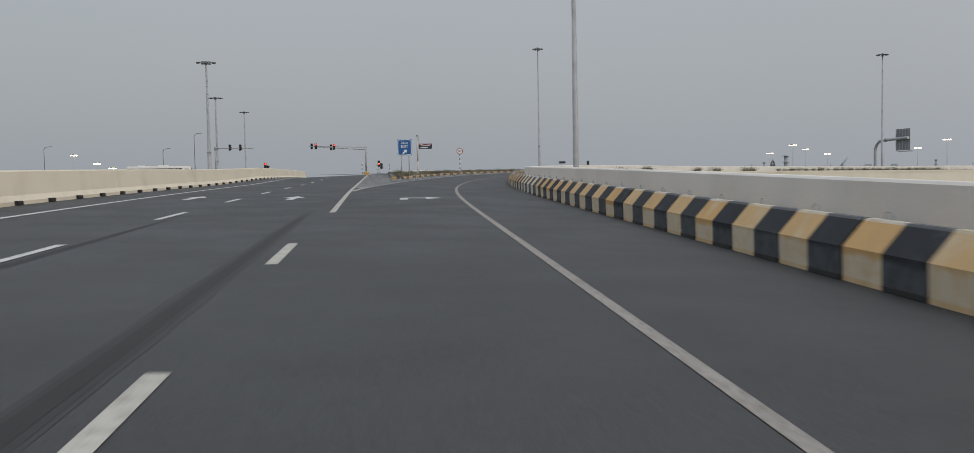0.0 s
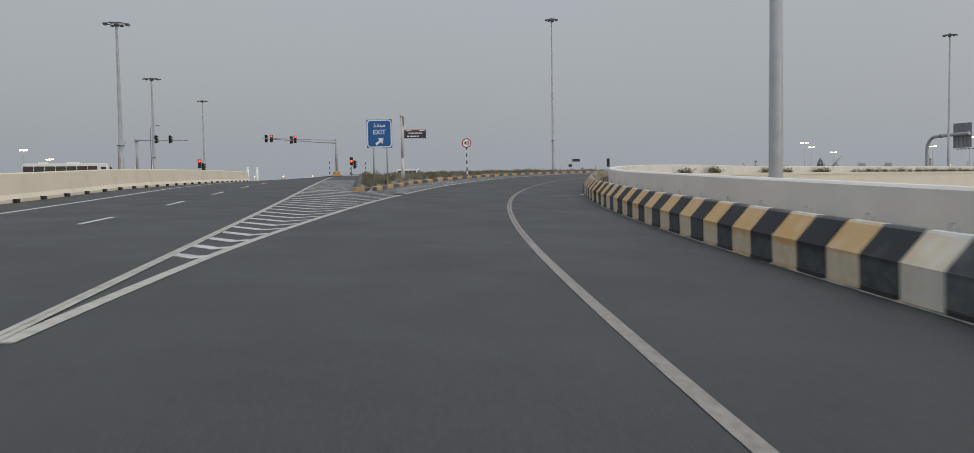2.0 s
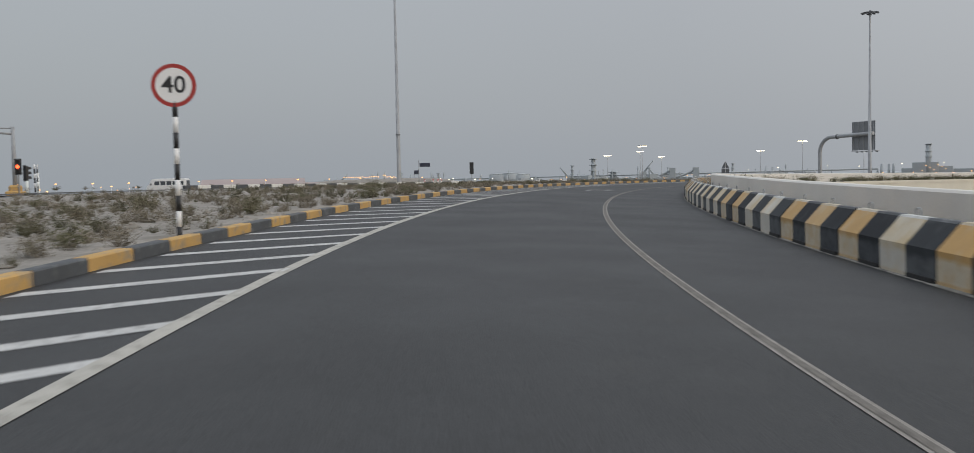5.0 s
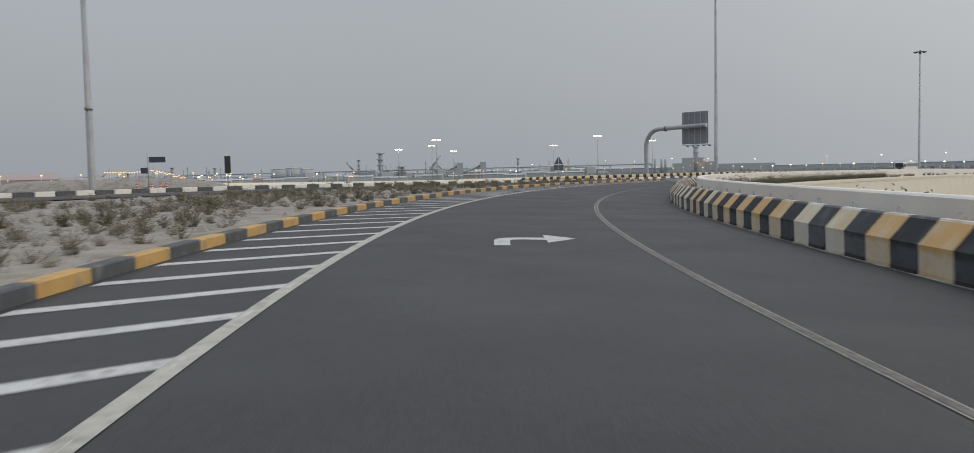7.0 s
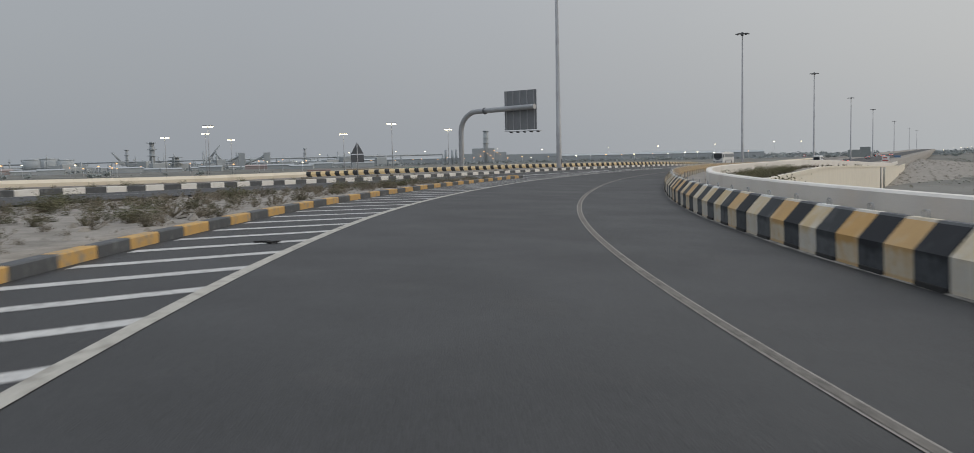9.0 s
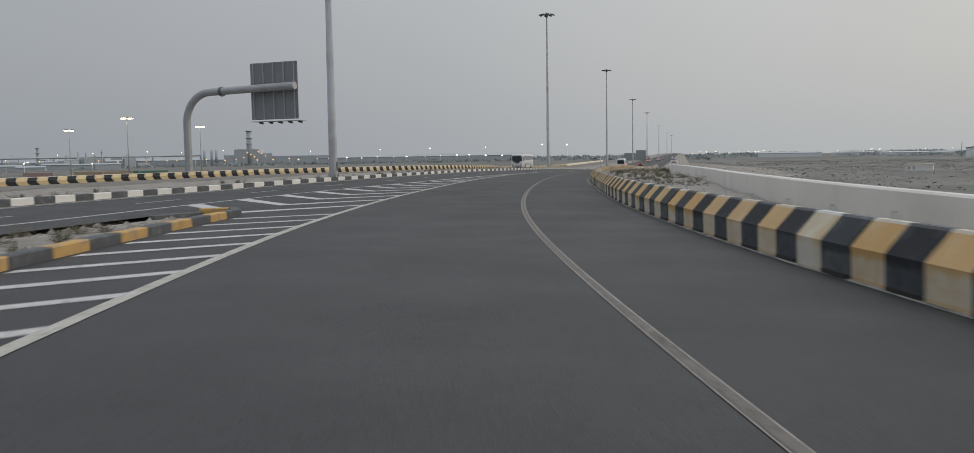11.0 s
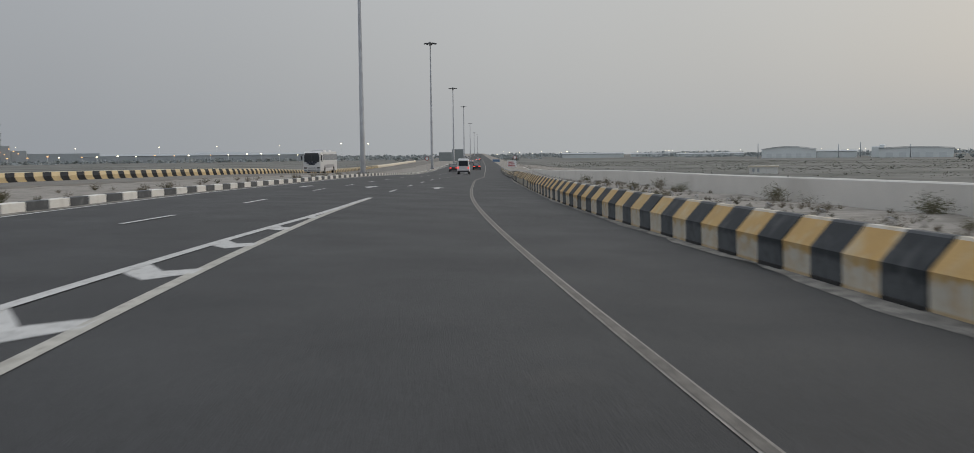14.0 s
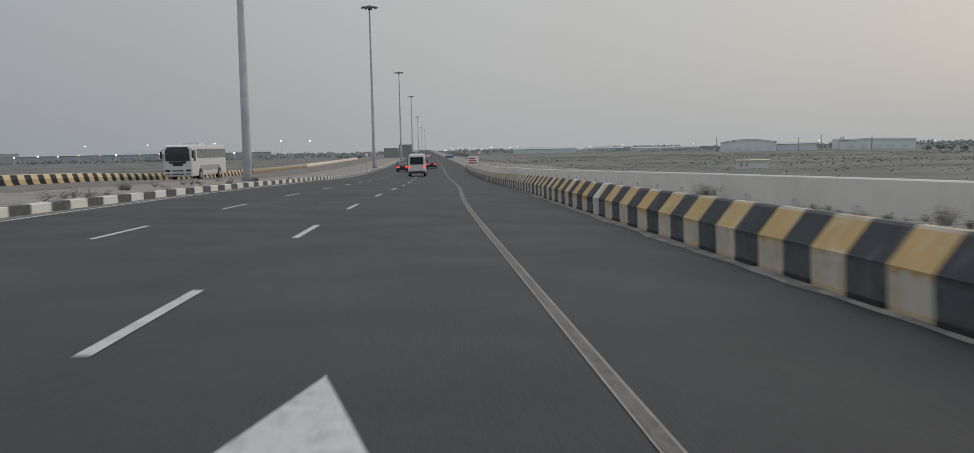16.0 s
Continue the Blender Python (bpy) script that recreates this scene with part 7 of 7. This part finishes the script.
def build_far():
    # the long warehouse
    gabled("warehouse", "very long pale grey warehouse on the plain", Vector((-690, 1180, PLAIN)), 1020, 60, 8.5, 2.0, 10.5, "far_wall", "far_dark", doors=22)
    gabled("warehouse", "small grey monitor roof building on the warehouse line", Vector((-330, 1250, PLAIN)), 70, 30, 10, 2, 10, "far_dark")
    # power station with chimney
    b = Vector((-575, 1140, PLAIN))
    o = thing("power_station", "grey industrial block with a tall ringed chimney", "industrial plant", m=Matrix.Translation(b) @ pose(0, 0, 0, 0, 0, 25))
    bm = bmesh.new()
    tube(bm, (0, 0, 0), (0, 0, 49), 4.2, 3.6, 18)
    ch = part("chimney", bm, "far_dark", o)
    for z in (30, 38, 48):
        bm = bmesh.new()
        tube(bm, (0, 0, z), (0, 0, z + 1.2), 4.9, n=18)
        part("gallery", bm, "far_dark", ch)
    for x, y, w, d, h in ((-4, 8, 34, 22, 23), (18, 10, 26, 18, 17), (-26, 6, 18, 16, 15), (70, 20, 90, 24, 13)):
        bm = bmesh.new()
        box(bm, (w, d, h), (x, y, h / 2), bevel=0.4)
        part("block", bm, "far_dark", o)
    for k, x in enumerate((-62, -52, -46)):
        bm = bmesh.new()
        tube(bm, (x, 5, 0), (x, 5, 22), 2.0, 1.7, 10)
        part("smokestack", bm, "far_dark", o)
    for k in range(7):
        bm = bmesh.new()
        bmesh.ops.create_icosphere(bm, subdivisions=1, radius=0.85, matrix=Matrix.Translation((-8 + k * 5, -5, 11 + (k * 7) % 10)))
        part("lamp", bm, "lamp_orange", o, "orange work lamp")
    # conveyor line
    o = thing("conveyor_bridge", "long thin grey conveyor bridge on trestles", "industrial plant", m=Matrix.Translation((0, 0, PLAIN)))
    p, q = Vector((-1500, 700, 13)), Vector((-640, 1120, 15))
    bm = bmesh.new()
    tube(bm, p, q, 1.2, n=6)
    part("deck", bm, "far_dark", o)
    for k in range(16):
        a = p.lerp(q, k / 15)
        bm = bmesh.new()
        tube(bm, (a.x - 3, a.y, 0), (a.x, a.y, a.z), 0.6, n=5)
        tube(bm, (a.x + 3, a.y, 0), (a.x, a.y, a.z), 0.6, n=5)
        part("trestle", bm, "far_dark", o)
    # tanks
    for k, (az, r_, h) in enumerate(((-53.55, 15, 19), (-52.75, 15, 20), (-51.95, 14, 18))):
        c = polar(az, 1500)
        o = thing("storage_tank", "large pale cylindrical storage tank with a railed roof", "storage tank", "storage tanks at the port", m=Matrix.Translation(c))
        bm = bmesh.new()
        tube(bm, (0, 0, 0), (0, 0, h), r_, n=28)
        tube(bm, (0, 0, h), (0, 0, h + 3), r_, r_ * 0.3, n=28)
        part("shell", bm, "far_dark", o)
        bm = bmesh.new()
        for j in range(12):
            a = 2 * math.pi * j / 12
            tube(bm, (r_ * math.cos(a), r_ * math.sin(a), h), (r_ * math.cos(a), r_ * math.sin(a), h + 2.5), 0.35, n=5)
        part("railing", bm, "far_dark", o)
    # towers and cranes
    for az, h, w in ((-47.2, 44, 8.5), (-48.6, 33, 4), (-38.3, 30, 4), (-57.5, 24, 4), (-60.0, 26, 5), (-45.9, 20, 12), (-62.5, 18, 6)):
        c = polar(az, 1480)
        o = thing("process_tower", "slim grey process tower with platforms", "industrial plant", "towers at the port", m=Matrix.Translation(c))
        bm = bmesh.new()
        tube(bm, (0, 0, 0), (0, 0, h), w * 0.55, w * 0.4, 10)
        part("column", bm, "far_dark", o)
        for z in (0.5, 0.72, 0.95):
            bm = bmesh.new()
            tube(bm, (0, 0, h * z), (0, 0, h * z + 1.2), w * 0.85, n=10)
            part("platform", bm, "far_dark", o)
    for az, h, lean in ((-43.9, 36, 14), (-43.2, 24, -10), (-48.9, 28, -12), (-64.0, 24, 12)):
        c = polar(az, 1400)
        o = thing("dock_crane", "lattice dock crane with a raised jib", "crane", "dock cranes at the port", m=Matrix.Translation(c) @ pose(0, 0, 0, 0, 0, az * -1))
        bm = bmesh.new()
        for x in (-3, 3):
            for y in (-3, 3):
                tube(bm, (x, y, 0), (x * 0.5, y * 0.5, h * 0.45), 0.5, n=5)
        box(bm, (8, 7, 5), (0, 0, h * 0.45), bevel=0.3)
        part("portal", bm, "far_dark", o)
        bm = bmesh.new()
        for dx in (-1.2, 1.2):
            tube(bm, (dx, 0, h * 0.48), (dx * 0.3 + lean, 0, h), 0.9, n=5)
        for k in range(6):
            t = k / 6
            tube(bm, (-1.2 + (1.2 * .7 + lean) * t, 0, h * (0.48 + 0.52 * t)), (1.2 + (-1.2 * .7 + lean) * (t + .1), 0, h * (0.48 + 0.52 * min(1, t + .12))), 0.3, n=4)
        part("jib", bm, "far_dark", o)
    # crowded plant behind the port
    r = random.Random(14)
    for k in range(90):
        az = -66 + 34 * r.random()
        c = polar(az, r.uniform(1350, 1650))
        o = thing("process_unit", "grey process block with pipes and stacks, toned for haze", "industrial plant", "process units at the port", m=Matrix.Translation(c) @ pose(0, 0, 0, 0, 0, r.uniform(0, 90)))
        w, h = r.uniform(8, 26), r.uniform(5, 15)
        bm = bmesh.new()
        box(bm, (w, r.uniform(6, 14), h), (0, 0, h / 2), bevel=0.3)
        part("block", bm, r.choice(("far_dark", "far_wall")), o)
        for j in range(r.choice((1, 2, 3))):
            x, t = r.uniform(-w, w), h + r.uniform(2, 16) * r.random()
            bm = bmesh.new()
            tube(bm, (x, 0, 0), (x, 0, t), r.uniform(0.5, 1.6), n=7)
            part("smokestack", bm, "far_dark", o)
        if k % 3 == 0:
            bm = bmesh.new()
            tube(bm, (-w * 2, 3, h * 0.7), (w * 2, 3, h * 0.7), 0.7, n=5)
            part("pipe_rack", bm, "far_dark", o)
    # slim stacks rising out of the plant
    for k in range(24):
        o = thing("stack", "slim steel stack at the port, toned for haze", "chimney", "slim stacks at the port", m=Matrix.Translation(polar(r.uniform(-66, -34), r.uniform(1350, 1480))))
        h = r.uniform(14, 30)
        bm = bmesh.new()
        tube(bm, (0, 0, 0), (0, 0, h), r.uniform(0.7, 1.5), 0.6, 8)
        part("shaft", bm, "far_dark", o)
        bm = bmesh.new()
        tube(bm, (0, 0, h * 0.8), (0, 0, h * 0.8 + 0.8), 1.8, n=8)
        part("platform", bm, "far_dark", o)
    # low sheds of the port
    r = random.Random(4)
    for k in range(26):
        az = -66 + k * 1.25 + r.uniform(-0.4, 0.4)
        gabled("shed", "low pale port shed in the distance", polar(az, r.uniform(1150, 1450)), r.uniform(22, 48), 16, r.uniform(3, 6), 1.2, -az + r.uniform(-12, 12), r.choice(("far_dark", "far_dark", "far_wall", "far_red")), group="port sheds")
    gabled("red_shed", "wide dull red industrial shed", polar(-69.5, 1350), 150, 60, 11, 8, 68, "far_red", "far_red")
    gabled("red_shed", "low dull red shed", polar(-65.2, 1350), 60, 40, 8, 4, 66, "far_red", "far_red")
    for az, sl in ((-42.2, 1), (-40.7, -1)):
        c = polar(az, 1400)
        o = thing("loading_conveyor", "sloping covered conveyor with a tower house", "industrial plant", "conveyors at the port", m=Matrix.Translation(c) @ pose(0, 0, 0, 0, 0, -az))
        bm = bmesh.new()
        tube(bm, (-42, 0, 2), (0, 0, 19), 2.0, n=6)
        part("gallery", bm, "far_dark", o)
        bm = bmesh.new()
        box(bm, (10, 10, 24), (3, 0, 12), bevel=0.4)
        part("tower_house", bm, "far_dark", o)
    # containers and cabins beside the plain
    for az, dist, mat, n in ((-37.3, 490, "far_rust", 3), (-36.1, 490, "far_green", 2), (-34.9, 490, "far_tan", 4), (-33.9, 500, "far_wall", 2), (-33.1, 490, "far_green", 4), (-32.2, 520, "far_wall", 2)):
        x, y, _ = polar(az, dist, (32.0, -66.0))
        for j in range(n):
            o = thing("shipping_container", "stacked painted steel shipping container", "container", "containers on the plain", m=Matrix.Translation((x + (j % 2) * 13.0, y + (j % 2) * 3.0, PLAIN + (j // 2) * 2.62)) @ pose(0, 0, 0, 0, 0, 30))
            bm = bmesh.new()
            box(bm, (12.2, 2.44, 2.6), (0, 0, 1.3), bevel=0.05)
            part("body", bm, mat, o)
            for q in range(12):
                bm = bmesh.new()
                box(bm, (0.25, 0.08, 2.3), (-5.5 + q, -1.25, 1.3))
                part("rib", bm, mat, o)
    # right: hangars, with haze put into their colours
    o0 = (0.0, 89.0)
    for a0, a1, h, roof, dist in ((22.95, 25.2, 6.2, 1.0, 930), (6.5, 10.5, 5, 1, 1150), (11.0, 13.5, 4, 1, 1250), (14.0, 18.2, 3.5, 1, 1200)):
        am = (a0 + a1) / 2
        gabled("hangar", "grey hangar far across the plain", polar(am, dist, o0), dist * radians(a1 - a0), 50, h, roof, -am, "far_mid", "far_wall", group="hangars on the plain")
    for a0, a1, h0, h1, steps in ((19.6, 22.86, 8.2, 11.0, ()), (26.6, 30.6, 8.4, 9.6, ((-0.47, 0.07, 12.4), (-0.56, 0.11, 10.6)))):
        am, w = (a0 + a1) / 2, 900 * radians(a1 - a0)
        o = thing("hangar", "wide grey hangar with an arched roof, paled for haze", "building", "hangars on the plain", m=Matrix.Translation(polar(am, 900, o0)) @ pose(0, 0, 0, 0, 0, -am))
        bm = bmesh.new()
        v, f = loft([[(w * (k / 12 - 0.5), y, z) for k in range(13) for z in ((h0 + (h1 - h0) * math.sin(math.pi * k / 12)),)] for y in (-20, 20)])
        vs = [bm.verts.new(q) for q in v]
        for q in f:
            bm.faces.new([vs[i] for i in q])
        r_ = bmesh.ops.extrude_face_region(bm, geom=list(bm.faces))
        for e in r_["geom"]:
            if isinstance(e, bmesh.types.BMVert):
                e.co.z = 0
        bmesh.ops.recalc_face_normals(bm, faces=bm.faces)
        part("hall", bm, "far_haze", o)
        bm = bmesh.new()
        v, f = loft([[(w * 1.02 * (k / 12 - 0.5), y, 0.3 + h0 + (h1 - h0) * math.sin(math.pi * k / 12)) for k in range(13)] for y in (-21, 21)])
        vs = [bm.verts.new(q) for q in v]
        for q in f:
            bm.faces.new([vs[i] for i in q])
        r_ = bmesh.ops.extrude_face_region(bm, geom=list(bm.faces))
        bmesh.ops.translate(bm, vec=(0, 0, 0.5), verts=[e for e in r_["geom"] if isinstance(e, bmesh.types.BMVert)])
        part("roof", bm, "far_wall", o)
        for x, wd, h in steps:
            bm = bmesh.new()
            box(bm, (w * wd, 30, h), (w * x, 0, h / 2), bevel=0.3)
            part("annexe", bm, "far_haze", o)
        for k in range(5):
            bm = bmesh.new()
            box(bm, (w * 0.1, 0.3, h0 * 0.55), (w * (k - 2) * 0.18, -20.2, h0 * 0.275))
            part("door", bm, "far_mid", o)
    for az, h in ((19.34, 14.7), (25.48, 14.8), (28.3, 12.5), (24.2, 13.0)):
        c = polar(az, 880, o0)
        o = thing("chimney", "thin grey steel chimney on the plain", "chimney", "thin chimneys on the plain", m=Matrix.Translation(c))
        bm = bmesh.new()
        tube(bm, (0, 0, 0), (0, 0, h), 0.5, 0.4, 8)
        part("shaft", bm, "far_dark", o)
    for az, h in ((-81.56, 44), (-80.99, 44), (-88.14, 50), (-87.23, 50)):
        c = polar(az, 2000, (100.0, -120.3))
        o = thing("chimney", "tall chimney far beyond the junction, paled for haze", "chimney", "tall chimneys in the haze", m=Matrix.Translation(c))
        bm = bmesh.new()
        tube(bm, (0, 0, -12), (0, 0, h), 3.2, 2.7, 14)
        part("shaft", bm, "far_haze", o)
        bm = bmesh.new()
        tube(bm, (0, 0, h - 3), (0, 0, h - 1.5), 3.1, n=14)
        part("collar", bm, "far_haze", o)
    # white hut
    o = thing("hut", "small white flat-roofed hut with dark windows", "building", m=Matrix.Translation((116, 384, PLAIN - 0.3)) @ pose(0, 0, 0, 0, 0, -18))
    bm = bmesh.new()
    box(bm, (10.5, 7, 3.0), (0, 0, 1.5), bevel=0.05)
    part("wall", bm, "kerb_white", o)
    bm = bmesh.new()
    box(bm, (11.3, 7.8, 0.35), (0, 0, 3.15), bevel=0.05)
    part("roof", bm, "cream", o)
    for x in (-3.8, -2.0):
        bm = bmesh.new()
        box(bm, (0.8, 0.1, 1.4), (x, -3.53, 1.7))
        part("window", bm, "far_dark", o)


build_far()


# ---- trees and scrub on the plain ----
def tree_meshes(seed):
    r = random.Random(seed)
    verts, faces = [], []
    for c in range(20):
        a, q = r.uniform(0, 2 * math.pi), r.random() ** 0.6
        cx, cy, cz = 2.5 * q * math.cos(a), 2.5 * q * math.sin(a), 2.9 + r.uniform(-1.9, 1.6) * (1.1 - 0.5 * q)
        for k in range(34):
            p = Vector((cx + r.gauss(0, .55), cy + r.gauss(0, .55), max(0.25, cz + r.gauss(0, .45))))
            u = Vector((r.gauss(0, 1), r.gauss(0, 1), r.gauss(0, 1))).normalized() * r.uniform(.3, .62)
            w = Vector((r.gauss(0, 1), r.gauss(0, 1), r.gauss(0, 1))).normalized() * r.uniform(.25, .5)
            b = len(verts)
            verts += [p - u, p - w, p + u, p + w]
            faces.append((b, b + 1, b + 2, b + 3))
    crown = mesh_of("crown", verts, faces, ["tree"])
    bm = bmesh.new()
    tube(bm, (0, 0, -0.2), (0.1, 0, 2.2), 0.28, 0.18, 8)
    for k in range(5):
        a = 2 * math.pi * k / 5 + seed
        tube(bm, (0.1, 0, 1.8), (1.3 * math.cos(a), 1.3 * math.sin(a), 3.4), 0.12, 0.04, 6)
    tr = bpy.data.meshes.new("trunk")
    bm.to_mesh(tr)
    bm.free()
    tr.materials.append(M["trunk"])
    return crown, tr


def build_trees():
    kinds = [tree_meshes(k) for k in (1, 2, 3)]
    r = random.Random(15)
    spots = [Vector((-1060 + 19 * k + r.uniform(-6, 6), 985 + 3 * k + r.uniform(-10, 10), PLAIN)) for k in range(46)]
    spots += [Vector((-1040 + 15 * k + r.uniform(-8, 8), 1000 + 2.4 * k + r.uniform(-8, 8), PLAIN)) for k in range(58)]
    spots += [polar(r.uniform(30.5, 34), r.uniform(700, 850), (0, 89)) for k in range(9)]
    spots += [polar(r.uniform(-5.5, -0.8), r.uniform(800, 1000), (0, 89)) for k in range(14)]
    spots += [polar(r.uniform(-62, -44), r.uniform(700, 900)) for k in range(12)]
    spots += [polar(r.uniform(1.0, 4.0), r.uniform(850, 1000), (0, 89)) for k in range(8)]
    for p in spots:
        c, t = r.choice(kinds)
        s = r.uniform(0.5, 0.95)
        o = thing("tree", "rounded desert tree on the plain, leaves paled for haze", "tree", "trees on the plain", m=Matrix.Translation(p) @ pose(0, 0, 0, 0, 0, r.uniform(0, 360)) @ Matrix.Diagonal((s * 1.2, s * 1.2, s, 1)))
        obj("trunk", t, o)
        obj("crown", c, o)


def build_scrub():
    r = random.Random(33)
    verts, faces = [], []

    def clump(x, y, z, s):
        for k in range(4):
            q = Vector((x + r.gauss(0, .55 * s), y + r.gauss(0, .55 * s), z + r.uniform(0.0, .22 * s)))
            u = Vector((r.gauss(0, 1), r.gauss(0, 1), r.gauss(0, .25))).normalized() * .5 * s
            w = Vector((r.gauss(0, 1), r.gauss(0, 1), r.gauss(0, .25))).normalized() * .3 * s
            b = len(verts)
            verts.extend([q - u, q - w, q + u, q + w])
            faces.append((b, b + 1, b + 2, b + 3))
    for k in range(13000):
        az, dist = r.uniform(3, 48), 150 + 600 * r.random() ** 0.75
        p = polar(az, dist, (0, 60))
        if noise.noise(p * 0.012) + 0.5 * noise.noise(p * 0.05) > r.uniform(-0.5, 0.35):
            clump(p.x, p.y, PLAIN, r.uniform(0.3, 0.8) * (1 + dist / 900))
    for k in range(5000):
        az, dist = r.uniform(-60, -6), 240 + 650 * r.random()
        p = polar(az, dist, (0, 60))
        if noise.noise(p * 0.012) > r.uniform(-0.3, 0.3):
            clump(p.x, p.y, PLAIN, r.uniform(0.4, 1.1))
    obj("scrub", mesh_of("scrub", verts, faces, ["scrub"]), label="scattered dark scrub over the desert plain", category="scrub", kind="stuff")


def build_far_woods():
    """Low groves and planting along the far edge of the plain, with haze put into their colour."""
    r = random.Random(41)
    verts, faces = [], []
    for k in range(3400):
        az, dist = r.uniform(-66, 46), r.uniform(1050, 1800)
        c = polar(az, dist, (0, 60))
        lush = noise.noise(Vector((az * 0.35, 2, dist * 0.004)))
        if lush < -0.22:
            continue
        h = (2.6 + 3.0 * r.random() ** 2 + 3.0 * max(0.0, lush)) * dist / 1300
        for j in range(9):
            p = c + Vector((r.gauss(0, 5), r.gauss(0, 5), h * r.uniform(0.05, 0.8)))
            u = Vector((r.gauss(0, 1), r.gauss(0, 1), r.gauss(0, .5))).normalized() * r.uniform(1.2, 2.6)
            w = Vector((r.gauss(0, .5), r.gauss(0, .5), 1)).normalized() * h * r.uniform(0.15, 0.4)
            b = len(verts)
            verts += [p - u, p - w, p + u, p + w]
            faces.append((b, b + 1, b + 2, b + 3))
    obj("far_woods", mesh_of("far_woods", verts, faces, ["far_leaf"]), label="low groves along the edge of the plain, paled for haze", category="trees", kind="stuff")


build_trees()
build_scrub()
build_far_woods()
